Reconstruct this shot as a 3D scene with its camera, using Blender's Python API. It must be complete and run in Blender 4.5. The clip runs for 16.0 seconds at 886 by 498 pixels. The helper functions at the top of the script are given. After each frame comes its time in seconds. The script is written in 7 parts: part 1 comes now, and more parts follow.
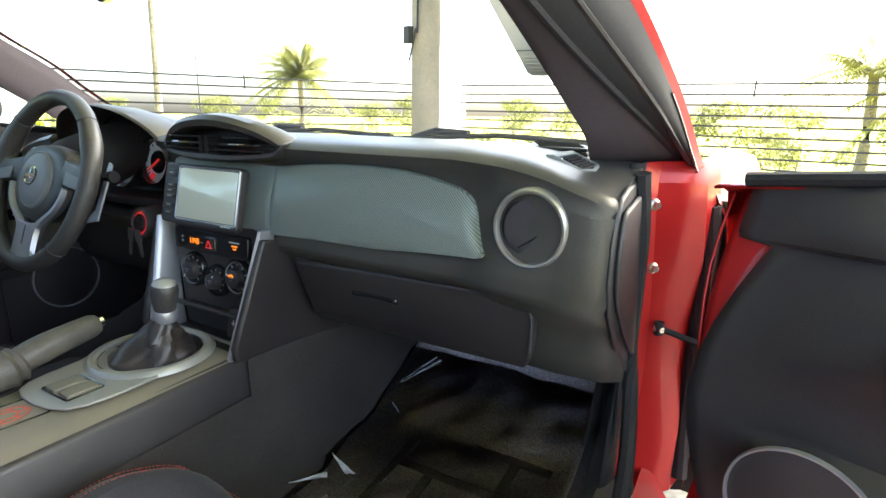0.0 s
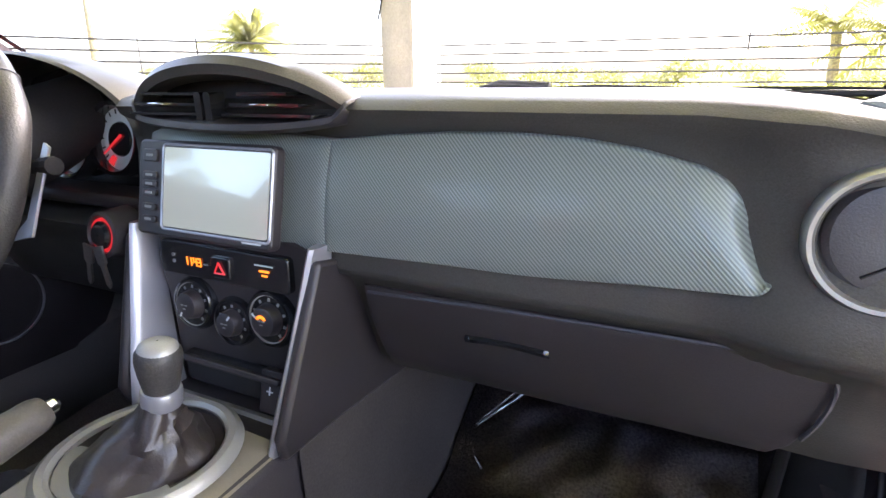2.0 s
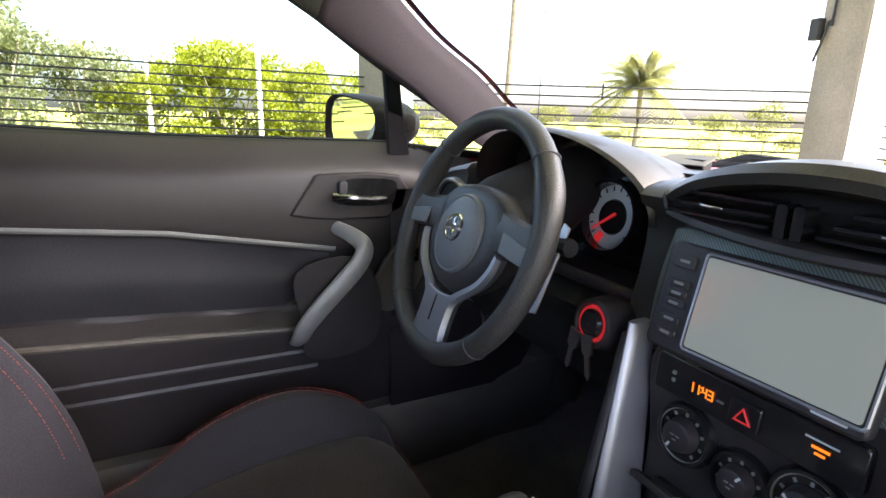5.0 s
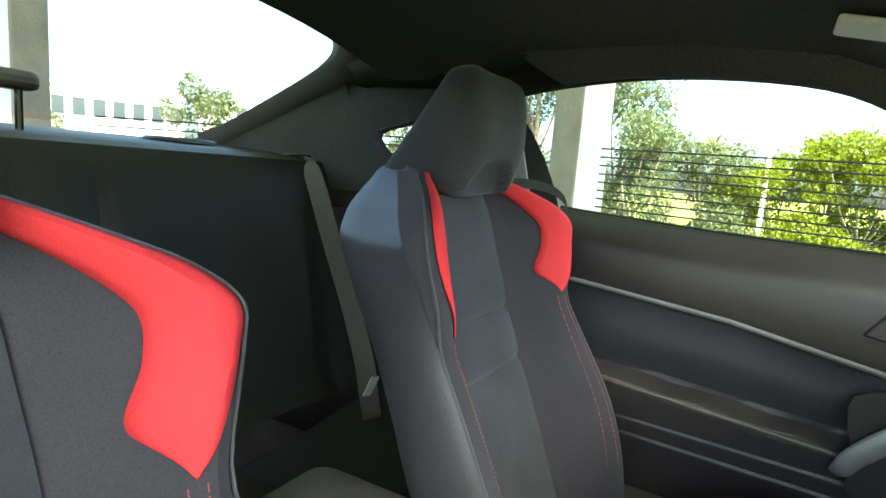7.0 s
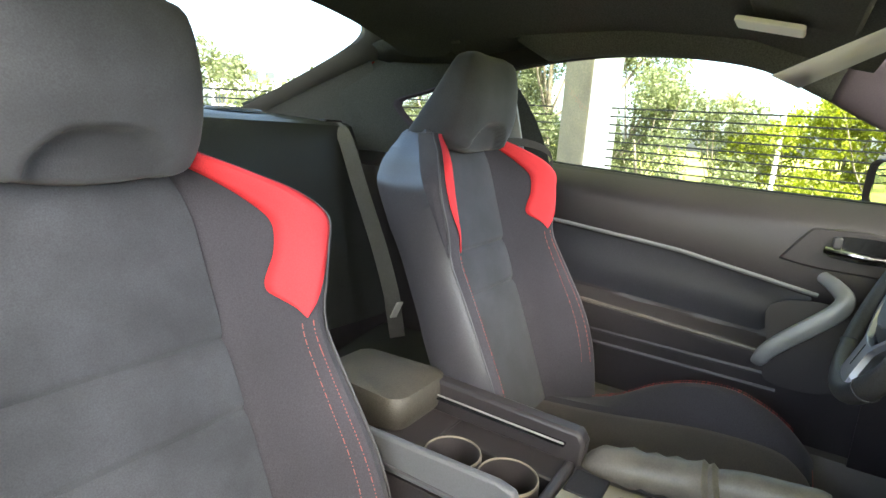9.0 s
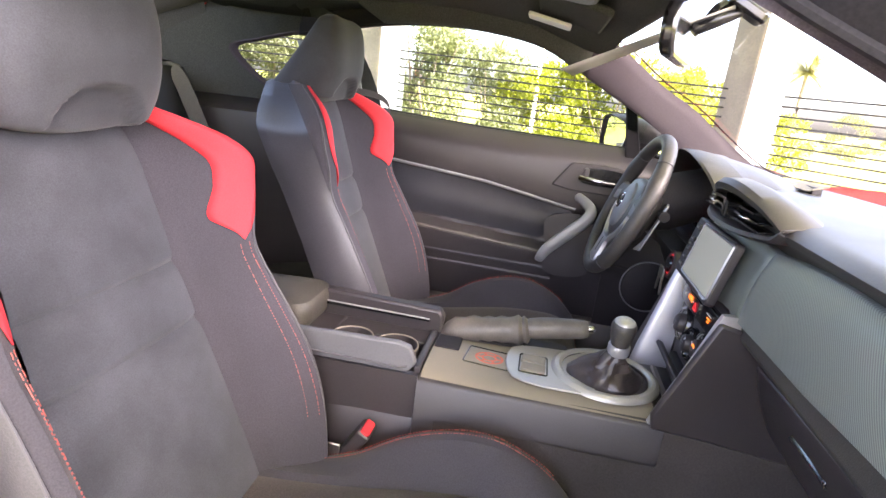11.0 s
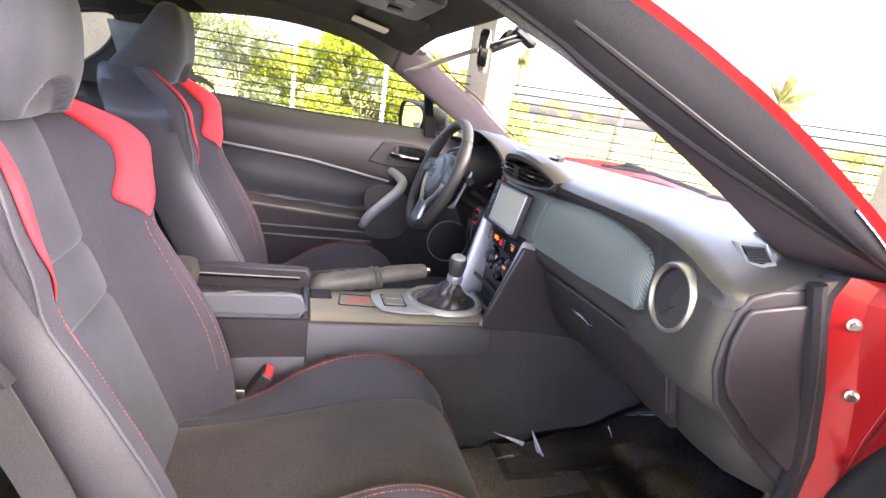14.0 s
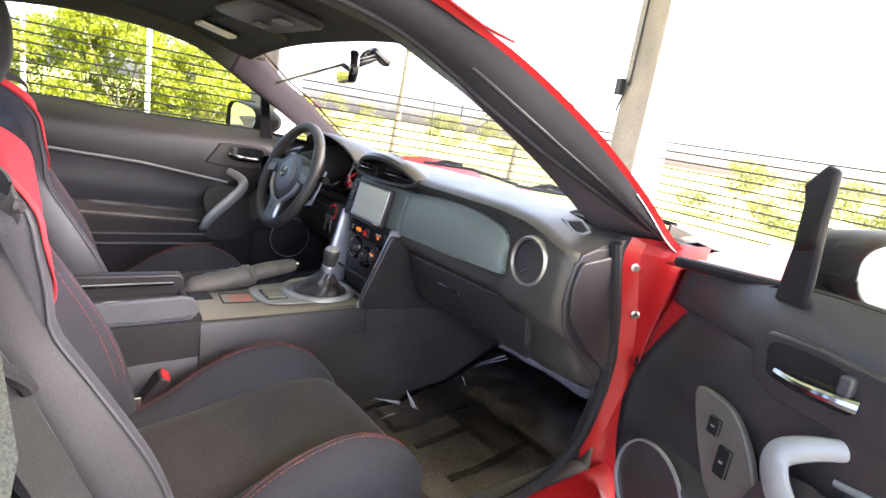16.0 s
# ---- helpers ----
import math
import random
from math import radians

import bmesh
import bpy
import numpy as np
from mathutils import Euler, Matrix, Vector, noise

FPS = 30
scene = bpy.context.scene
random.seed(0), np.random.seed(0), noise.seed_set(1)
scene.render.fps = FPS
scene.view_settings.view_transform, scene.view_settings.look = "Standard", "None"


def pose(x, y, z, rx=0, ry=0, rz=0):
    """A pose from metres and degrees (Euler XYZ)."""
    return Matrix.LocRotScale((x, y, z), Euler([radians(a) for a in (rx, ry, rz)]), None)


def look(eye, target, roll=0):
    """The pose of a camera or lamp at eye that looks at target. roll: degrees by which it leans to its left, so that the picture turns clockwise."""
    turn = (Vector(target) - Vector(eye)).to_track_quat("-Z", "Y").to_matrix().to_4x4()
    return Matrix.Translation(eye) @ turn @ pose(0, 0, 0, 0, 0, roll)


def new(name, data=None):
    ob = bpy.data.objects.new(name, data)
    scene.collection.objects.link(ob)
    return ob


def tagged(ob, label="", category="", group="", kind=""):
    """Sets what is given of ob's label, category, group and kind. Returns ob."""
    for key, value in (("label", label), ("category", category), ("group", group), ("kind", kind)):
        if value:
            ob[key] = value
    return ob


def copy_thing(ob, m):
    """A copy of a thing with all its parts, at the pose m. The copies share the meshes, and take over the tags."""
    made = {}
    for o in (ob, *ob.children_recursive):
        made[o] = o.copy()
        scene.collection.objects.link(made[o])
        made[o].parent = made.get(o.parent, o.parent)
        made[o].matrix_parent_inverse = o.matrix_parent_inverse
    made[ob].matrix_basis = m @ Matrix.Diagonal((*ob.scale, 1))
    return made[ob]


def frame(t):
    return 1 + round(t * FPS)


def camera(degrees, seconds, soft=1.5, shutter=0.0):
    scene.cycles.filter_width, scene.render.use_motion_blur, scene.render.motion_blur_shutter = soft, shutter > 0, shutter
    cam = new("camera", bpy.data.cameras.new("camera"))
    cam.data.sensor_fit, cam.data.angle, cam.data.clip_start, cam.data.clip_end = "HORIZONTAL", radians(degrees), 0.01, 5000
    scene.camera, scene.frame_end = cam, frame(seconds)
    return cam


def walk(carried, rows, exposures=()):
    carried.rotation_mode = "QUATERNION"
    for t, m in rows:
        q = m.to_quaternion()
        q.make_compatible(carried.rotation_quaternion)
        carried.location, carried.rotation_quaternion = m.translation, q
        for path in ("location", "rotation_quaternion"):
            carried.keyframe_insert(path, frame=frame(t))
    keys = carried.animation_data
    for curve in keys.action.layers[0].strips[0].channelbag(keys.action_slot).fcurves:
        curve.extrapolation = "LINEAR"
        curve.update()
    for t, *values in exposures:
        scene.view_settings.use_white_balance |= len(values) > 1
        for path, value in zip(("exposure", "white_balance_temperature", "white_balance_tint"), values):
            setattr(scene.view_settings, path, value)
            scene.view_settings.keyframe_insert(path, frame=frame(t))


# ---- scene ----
cam = camera(79.2, 16.0)
PATH = [
    (0, (0.834, 0.009, 0.917), (-0.124, 1.695, 0.427), 0.8),
    (0.5, (0.725, 0.109, 0.896), (-0.158, 1.822, 0.362), 0.4),
    (1, (0.621, 0.171, 0.885), (-0.218, 1.898, 0.325), 0.1),
    (1.5, (0.538, 0.199, 0.882), (-0.278, 1.928, 0.296), -0.3),
    (2, (0.481, 0.206, 0.884), (-0.342, 1.926, 0.282), -0.7),
    (2.5, (0.43, 0.199, 0.9), (-0.452, 1.889, 0.294), -0.6),
    (3, (0.383, 0.191, 0.906), (-0.615, 1.821, 0.316), -0.3),
    (3.2, (0.366, 0.193, 0.908), (-0.695, 1.782, 0.315), -0.2),
    (5.3, (0.258, 0.157, 0.948), (-1.575, 0.826, 0.508), 2.3),
    (5.5, (0.264, 0.14, 0.953), (-1.634, 0.621, 0.545), 2.7),
    (6, (0.31, 0.181, 0.944), (-1.659, -0.002, 0.643), 2.4),
    (6.5, (0.354, 0.172, 0.963), (-1.502, -0.516, 0.677), 4.0),
    (7, (0.412, 0.206, 0.972), (-1.281, -0.822, 0.691), 4.4),
    (7.5, (0.459, 0.255, 0.974), (-1.148, -0.898, 0.678), 4.4),
    (8, (0.51, 0.302, 0.971), (-1.076, -0.877, 0.66), 4.3),
    (8.5, (0.572, 0.339, 0.969), (-1.018, -0.821, 0.611), 4.0),
    (9, (0.64, 0.358, 0.973), (-1.008, -0.693, 0.551), 3.7),
    (9.5, (0.709, 0.366, 0.977), (-1.027, -0.509, 0.509), 4.0),
    (10, (0.781, 0.363, 0.984), (-1.031, -0.314, 0.475), 4.4),
    (10.2, (0.819, 0.351, 0.996), (-1.019, -0.233, 0.467), 4.7),
    (12.3, (1.083, 0.283, 0.998), (-0.836, 0.285, 0.432), 7.7),
    (12.5, (1.104, 0.274, 0.998), (-0.814, 0.331, 0.432), 7.5),
    (13, (1.144, 0.236, 0.995), (-0.763, 0.445, 0.431), 7.8),
    (13.5, (1.175, 0.178, 0.993), (-0.71, 0.559, 0.443), 8.2),
    (14, (1.203, 0.109, 1.001), (-0.643, 0.663, 0.468), 8.3),
    (14.5, (1.232, 0.042, 1.013), (-0.561, 0.765, 0.501), 8.6),
    (15, (1.256, -0.023, 1.017), (-0.46, 0.882, 0.532), 9.0),
    (15.5, (1.285, -0.094, 1.014), (-0.333, 0.99, 0.56), 9.4),
    (16, (1.291, -0.158, 1.009), (-0.211, 1.086, 0.568), 9.3),
]
walk(cam, [(t, look(eye, target, roll)) for t, eye, target, roll in PATH], exposures=((0, 3.92, 6700, 0), (1.5, 4.26, 6600, 14), (2.5, 4.6, 6700, 18), (3.2, 4.5, 6700, 17), (5.3, 3.56, 6600, 9), (6.4, 3.42, 6450, -12), (7.6, 3.45, 6400, -8), (9, 4.02, 6800, 0), (10.2, 4.34, 6950, 13), (12.3, 4.52, 7000, 25), (13, 4.56, 6900, 25), (14.5, 4.46, 6700, 20), (16, 4.08, 6700, 16)))

# ---- sky, sun ----
world = bpy.data.worlds.new("sky")
scene.world = world
world.use_nodes = True
wn = world.node_tree.nodes
sky = wn.new("ShaderNodeTexSky")
sky.sky_type = "NISHITA"
sky.sun_disc = False
sky.sun_elevation = radians(50)
sky.sun_rotation = radians(40)
sky.dust_density = 5.0
sky.air_density = 0.7
wn["Background"].inputs["Strength"].default_value = 0.15
world.node_tree.links.new(sky.outputs[0], wn["Background"].inputs["Color"])
sun_data = bpy.data.lights.new("sun", "SUN")
sun_data.energy = 2.5
sun_data.angle = radians(0.6)
sun_data.color = (1.0, 0.95, 0.86)
sun = new("sun", sun_data)
SUN_FROM = Vector((math.sin(radians(40)) * math.cos(radians(50)), math.cos(radians(40)) * math.cos(radians(50)), math.sin(radians(50))))
sun.matrix_world = look(SUN_FROM * 40, (0, 0, 0))


# ---- materials ----
def material(name, color, rough=0.5, metal=0.0, grain=0.0, grain_size=0.004, bump=0.0, blotch=0.0, blotch_size=0.15, coat=0.0, spec=0.5, sheen=0.0):
    """A surface with fine grain, broad blotches and relief, at sizes in metres."""
    m = bpy.data.materials.new(name)
    m.use_nodes = True
    n, l = m.node_tree.nodes, m.node_tree.links
    b = n["Principled BSDF"]
    b.inputs["Roughness"].default_value = rough
    b.inputs["Metallic"].default_value = metal
    b.inputs["Coat Weight"].default_value = coat
    b.inputs["Coat Roughness"].default_value = 0.05
    b.inputs["Specular IOR Level"].default_value = spec
    b.inputs["Sheen Weight"].default_value = sheen
    b.inputs["Base Color"].default_value = (*color, 1)
    co = n.new("ShaderNodeTexCoord")
    if grain or blotch:
        fine, broad = n.new("ShaderNodeTexNoise"), n.new("ShaderNodeTexNoise")
        fine.inputs["Scale"].default_value = 1 / grain_size
        fine.inputs["Detail"].default_value = 3
        broad.inputs["Scale"].default_value = 1 / blotch_size
        broad.inputs["Detail"].default_value = 5
        l.new(co.outputs["Object"], fine.inputs["Vector"])
        l.new(co.outputs["Object"], broad.inputs["Vector"])
        col = None
        for tex, amount in ((fine, grain), (broad, blotch)):
            mr = n.new("ShaderNodeMapRange")
            mr.inputs["From Min"].default_value, mr.inputs["From Max"].default_value = 0.3, 0.7
            mr.inputs["To Min"].default_value, mr.inputs["To Max"].default_value = 1 - amount, 1 + amount
            l.new(tex.outputs["Fac"], mr.inputs["Value"])
            mul = n.new("ShaderNodeVectorMath")
            mul.operation = "MULTIPLY"
            if col is None:
                mul.inputs[0].default_value = color
            else:
                l.new(col, mul.inputs[0])
            l.new(mr.outputs[0], mul.inputs[1])
            col = mul.outputs[0]
        l.new(col, b.inputs["Base Color"])
        rr = n.new("ShaderNodeMapRange")
        rr.inputs["From Min"].default_value, rr.inputs["From Max"].default_value = 0.3, 0.7
        rr.inputs["To Min"].default_value, rr.inputs["To Max"].default_value = rough * 0.9, min(1, rough * 1.12)
        l.new(broad.outputs["Fac"], rr.inputs["Value"])
        l.new(rr.outputs[0], b.inputs["Roughness"])
    if bump:
        bt = n.new("ShaderNodeTexNoise")
        bt.inputs["Scale"].default_value = 1 / grain_size
        bt.inputs["Detail"].default_value = 2
        l.new(co.outputs["Object"], bt.inputs["Vector"])
        bn = n.new("ShaderNodeBump")
        bn.inputs["Strength"].default_value = bump
        bn.inputs["Distance"].default_value = grain_size * 0.5
        l.new(bt.outputs["Fac"], bn.inputs["Height"])
        l.new(bn.outputs[0], b.inputs["Normal"])
    return m


def glow(name, color, strength, rough=0.3):
    m = material(name, tuple(c * 0.3 for c in color), rough)
    b = m.node_tree.nodes["Principled BSDF"]
    b.inputs["Emission Color"].default_value = (*color, 1)
    b.inputs["Emission Strength"].default_value = strength
    return m


def clear_glass(name, tint, gloss=1.0, rough=0.0):
    """A thin pane: clear, with a reflection that grows towards grazing angles."""
    m = bpy.data.materials.new(name)
    m.use_nodes = True
    n, l = m.node_tree.nodes, m.node_tree.links
    n.remove(n["Principled BSDF"])
    tr, gl, mix, fr = n.new("ShaderNodeBsdfTransparent"), n.new("ShaderNodeBsdfGlossy"), n.new("ShaderNodeMixShader"), n.new("ShaderNodeFresnel")
    tr.inputs["Color"].default_value = (*tint, 1)
    gl.inputs["Roughness"].default_value = rough
    fr.inputs["IOR"].default_value = 1.0 + 0.45 * gloss
    l.new(fr.outputs[0], mix.inputs[0])
    l.new(tr.outputs[0], mix.inputs[1])
    l.new(gl.outputs[0], mix.inputs[2])
    l.new(mix.outputs[0], n["Material Output"].inputs["Surface"])
    return m


def twill(name):
    """Carbon-look trim: fine diagonal ribs."""
    m = material(name, (0.1, 0.105, 0.1), 0.36, blotch=0.12, blotch_size=0.2, coat=0.15)
    n, l = m.node_tree.nodes, m.node_tree.links
    b = n["Principled BSDF"]
    co = n.new("ShaderNodeTexCoord")
    wave = n.new("ShaderNodeTexWave")
    wave.bands_direction = "DIAGONAL"
    mp = n.new("ShaderNodeMapping")
    mp.inputs["Scale"].default_value = (1, 0, 1)
    mp.inputs["Rotation"].default_value = (0, 0, 0)
    l.new(co.outputs["Object"], mp.inputs["Vector"])
    l.new(mp.outputs[0], wave.inputs["Vector"])
    wave.inputs["Scale"].default_value = 165
    wave.inputs["Distortion"].default_value = 0.0
    ramp = n.new("ShaderNodeValToRGB")
    ramp.color_ramp.elements[0].position, ramp.color_ramp.elements[1].position = 0.3, 0.7
    b.inputs["Specular Tint"].default_value = (0.92, 1.0, 0.88, 1)
    ramp.color_ramp.elements[0].color = (0.09, 0.103, 0.096, 1)
    ramp.color_ramp.elements[1].color = (0.185, 0.207, 0.193, 1)
    l.new(wave.outputs["Fac"], ramp.inputs[0])
    l.new(ramp.outputs[0], b.inputs["Base Color"])
    bn = n.new("ShaderNodeBump")
    bn.inputs["Strength"].default_value = 0.25
    bn.inputs["Distance"].default_value = 0.0006
    l.new(wave.outputs["Fac"], bn.inputs["Height"])
    l.new(bn.outputs[0], b.inputs["Normal"])
    return m


def leaf(name, color):
    m = material(name, color, 0.55, blotch=0.35, blotch_size=0.8)
    n, l = m.node_tree.nodes, m.node_tree.links
    b = n["Principled BSDF"]
    tl, mix = n.new("ShaderNodeBsdfTranslucent"), n.new("ShaderNodeMixShader")
    tl.inputs["Color"].default_value = (color[0] * 1.6, color[1] * 1.6, color[2] * 1.2, 1)
    mix.inputs[0].default_value = 0.4
    l.new(b.outputs[0], mix.inputs[1])
    l.new(tl.outputs[0], mix.inputs[2])
    l.new(mix.outputs[0], n["Material Output"].inputs["Surface"])
    return m


DASH = material("dash_soft_plastic", (0.04, 0.0385, 0.036), 0.43, grain=0.22, grain_size=0.0016, bump=0.35, blotch=0.12)
PLASTIC = material("hard_black_plastic", (0.028, 0.0235, 0.025), 0.45, grain=0.2, grain_size=0.0014, bump=0.3, blotch=0.15)
PIANO = material("gloss_black_plastic", (0.012, 0.012, 0.013), 0.16, blotch=0.1, coat=0.3)
DASH.node_tree.nodes["Principled BSDF"].inputs["Specular Tint"].default_value = (1.0, 0.87, 0.7, 1)
DOORPAD = material("door_soft_pad", (0.032, 0.0275, 0.029), 0.42, grain=0.2, grain_size=0.0016, bump=0.4, blotch=0.12)
DOORCLOTH = material("door_insert_leatherette", (0.032, 0.032, 0.038), 0.38, grain=0.2, grain_size=0.0022, bump=0.35, blotch=0.12)
TWILL = twill("carbon_look_twill")
SILVER = material("satin_silver_paint", (0.4, 0.4, 0.43), 0.38, metal=0.7, blotch=0.06)
PULLPAINT = material("dull_silver_paint", (0.27, 0.27, 0.275), 0.48, metal=0.35, blotch=0.1, blotch_size=0.05)
SATIN = material("satin_grey_metal_paint", (0.34, 0.33, 0.31), 0.42, metal=0.4, grain=0.06, grain_size=0.001, blotch=0.08)
# handbrake leather; its paler tone also paints the door ledge's highlight
HBLEATHER = material("worn_leather_and_ledge_sheen", (0.098, 0.086, 0.073), 0.5, grain=0.1, grain_size=0.0025, bump=0.22, blotch=0.25, blotch_size=0.04)
CHAMPAGNE = material("satin_metal_console_trim", (0.2, 0.175, 0.135), 0.6, metal=0.1, grain=0.08, grain_size=0.001, blotch=0.1)
DARKCHROME = material("dark_chrome", (0.3, 0.3, 0.31), 0.16, metal=1.0)
CHROME = material("bright_chrome", (0.75, 0.75, 0.76), 0.14, metal=1.0)
BOLT = material("zinc_plated_steel", (0.55, 0.53, 0.48), 0.3, metal=1.0, grain=0.15, grain_size=0.003)
LEATHER = material("black_leather", (0.04, 0.037, 0.035), 0.46, grain=0.25, grain_size=0.0025, bump=0.5, blotch=0.15)
GREYLEATHER = material("worn_dark_leather", (0.052, 0.046, 0.037), 0.5, grain=0.25, grain_size=0.0025, bump=0.5, blotch=0.2, blotch_size=0.05)
CLOTH = material("charcoal_suede_cloth", (0.045, 0.047, 0.055), 0.9, grain=0.16, grain_size=0.0016, bump=0.25, blotch=0.3, blotch_size=0.09, spec=0.2, sheen=0.15)
CLOTH3 = material("dark_suede_cloth", (0.046, 0.037, 0.036), 0.9, grain=0.35, grain_size=0.0022, bump=0.35, blotch=0.22, blotch_size=0.09, spec=0.2, sheen=0.12)
CLOTH2 = material("black_knit_cloth", (0.04, 0.037, 0.045), 0.85, grain=0.22, grain_size=0.0018, bump=0.4, blotch=0.18, spec=0.25, sheen=0.1)
SEATSIDE = material("grey_black_leatherette", (0.05, 0.047, 0.053), 0.4, grain=0.2, grain_size=0.002, bump=0.3, blotch=0.12)
REDCLOTH = material("red_seat_cloth", (0.62, 0.035, 0.045), 0.75, grain=0.12, grain_size=0.0015, bump=0.3, blotch=0.06, spec=0.3)
STITCH = material("red_thread", (0.3, 0.06, 0.05), 0.7)
SWITCHPLATE = material("taupe_switch_plate", (0.085, 0.076, 0.07), 0.5, grain=0.15, grain_size=0.0014, bump=0.25, blotch=0.1)
TRAYGREY = material("grey_tray_plastic", (0.1, 0.1, 0.108), 0.5, grain=0.12, grain_size=0.0014, bump=0.25, blotch=0.1)
# pale grey of pillar trim, vent rims and lenses; also used for painted highlights
TRIM_SHEEN = material("pale_grey_trim_and_sheen", (0.17, 0.178, 0.178), 0.55, grain=0.15, grain_size=0.0016, bump=0.3, blotch=0.1)
MARK = material("grey_print", (0.22, 0.22, 0.21), 0.6)
PIPING = material("grey_piping", (0.065, 0.062, 0.068), 0.6)
REARVINYL = material("rear_seat_vinyl", (0.021, 0.022, 0.02), 0.5, grain=0.2, grain_size=0.003, bump=0.3, blotch=0.15)
HEADLINER = material("charcoal_headliner", (0.058, 0.06, 0.054), 0.95, grain=0.35, grain_size=0.0025, bump=0.4, spec=0.1)
PILLARTRIM = material("pillar_trim_plastic", (0.055, 0.044, 0.052), 0.72, grain=0.2, grain_size=0.0016, bump=0.3, blotch=0.12, spec=0.22)
CTRIM = material("rear_pillar_trim", (0.1, 0.098, 0.088), 0.65, grain=0.2, grain_size=0.002, bump=0.3, blotch=0.15)
WOVEN = material("woven_bar_pile", (0.24, 0.215, 0.225), 0.98, grain=0.5, grain_size=0.003, bump=0.8, blotch=0.2, spec=0.1)
RINGMETAL = material("satin_ring_metal", (0.36, 0.345, 0.32), 0.36, metal=0.8, blotch=0.08)
GAITER = material("gaiter_leather", (0.034, 0.027, 0.025), 0.36, grain=0.12, grain_size=0.003, bump=0.25, blotch=0.25, blotch_size=0.03)
TAG = material("beige_card", (0.5, 0.47, 0.4), 0.6, blotch=0.1, blotch_size=0.04)
FLOORCARPET = material("dark_floor_carpet", (0.15, 0.133, 0.138), 0.98, grain=0.2, grain_size=0.003, bump=0.5, blotch=0.25, spec=0.1)
CARPET = material("black_carpet", (0.046, 0.04, 0.039), 0.98, grain=0.14, grain_size=0.003, bump=0.4, blotch=0.2, spec=0.1)
RUBBER = material("black_rubber", (0.02, 0.018, 0.02), 0.65, grain=0.2, grain_size=0.003, spec=0.2)
SEALGLOSS = material("shiny_black_rubber", (0.02, 0.018, 0.02), 0.3, grain=0.1, grain_size=0.003)
PAINT = material("red_car_paint", (0.32, 0.011, 0.012), 0.36, metal=0.1, blotch=0.05, coat=0.22, spec=0.2)
REDTRIM = material("red_print", (0.5, 0.09, 0.05), 0.6)
WEB2 = material("rear_belt_webbing", (0.11, 0.105, 0.1), 0.75, grain=0.35, grain_size=0.0015, bump=0.5)
HUBPAD = material("airbag_pad_vinyl", (0.15, 0.155, 0.16), 0.5, grain=0.15, grain_size=0.0015, bump=0.3, blotch=0.08)
WEB = material("seat_belt_webbing", (0.035, 0.034, 0.034), 0.8, grain=0.35, grain_size=0.0015, bump=0.5)
WHITE = material("white_plastic", (0.75, 0.74, 0.7), 0.4, blotch=0.05)
BEIGE = material("lamp_lens_plastic", (0.75, 0.72, 0.64), 0.4, blotch=0.06)
CONCRETE = material("weathered_concrete", (0.2, 0.17, 0.135), 0.9, grain=0.15, grain_size=0.02, bump=0.4, blotch=0.22, blotch_size=0.4)
PAINTEDCONC = material("white_painted_concrete", (0.5, 0.535, 0.56), 0.75, grain=0.05, grain_size=0.02, bump=0.2, blotch=0.07, blotch_size=0.5)
STEEL = material("dark_coated_cable", (0.012, 0.012, 0.013), 0.7)
GRASS = material("lawn", (0.22, 0.23, 0.06), 0.95, spec=0.02, grain=0.4, grain_size=0.08, blotch=0.3, blotch_size=4.0, bump=0.5)
DECKMAT = material("deck_concrete", (0.3, 0.29, 0.27), 0.9, grain=0.2, grain_size=0.02, blotch=0.2, blotch_size=0.8, bump=0.3)
BARK = material("bark", (0.17, 0.14, 0.11), 0.95, grain=0.4, grain_size=0.03, bump=0.6, blotch=0.3)
LEAF_GREEN = leaf("grey_green_leaves", (0.105, 0.12, 0.06))
LEAF_LIME = leaf("lime_green_leaves", (0.15, 0.172, 0.01))
LEAF_PALM = leaf("palm_fronds", (0.19, 0.19, 0.075))
LEAF_PALE = leaf("dry_yellow_green_leaves", (0.118, 0.122, 0.045))
FACADE = material("pale_facade", (0.7, 0.7, 0.7), 0.8, blotch=0.08, blotch_size=2.0)
WINDOWDARK = material("dark_window_glass", (0.03, 0.04, 0.05), 0.1)
TYRE = material("tyre_rubber", (0.02, 0.02, 0.02), 0.8, grain=0.2)
SCREEN = glow("lit_display", (0.8, 0.86, 0.78), 0.013, 0.16)
SCREEN.node_tree.nodes["Principled BSDF"].inputs["Coat Weight"].default_value = 1.0
ORANGE = glow("amber_digits", (1.0, 0.22, 0.02), 0.12)
REDGLOW = glow("red_dial_light", (1.0, 0.04, 0.05), 0.03)
DIALFACE = material("white_dial_face", (0.6, 0.63, 0.63), 0.5)
MIRROR = material("mirror_glass", (0.45, 0.48, 0.48), 0.02, metal=1.0)
PANE = clear_glass("car_glass", (0.95, 0.96, 0.955), 0.9)
DOORPANE = clear_glass("door_glass", (0.8, 0.87, 0.8), 0.9)
CORNERPANE = clear_glass("corner_light_glass", (0.88, 0.91, 0.88), 0.3)
TINTED = clear_glass("rear_car_glass", (0.8, 0.84, 0.82), 0.9)
PAPER = material("grey_card", (0.4, 0.39, 0.37), 0.7, blotch=0.08)
MATGREY = material("floor_mat_pile", (0.44, 0.39, 0.415), 0.95, grain=0.4, grain_size=0.004, bump=0.7, blotch=0.2, spec=0.1)
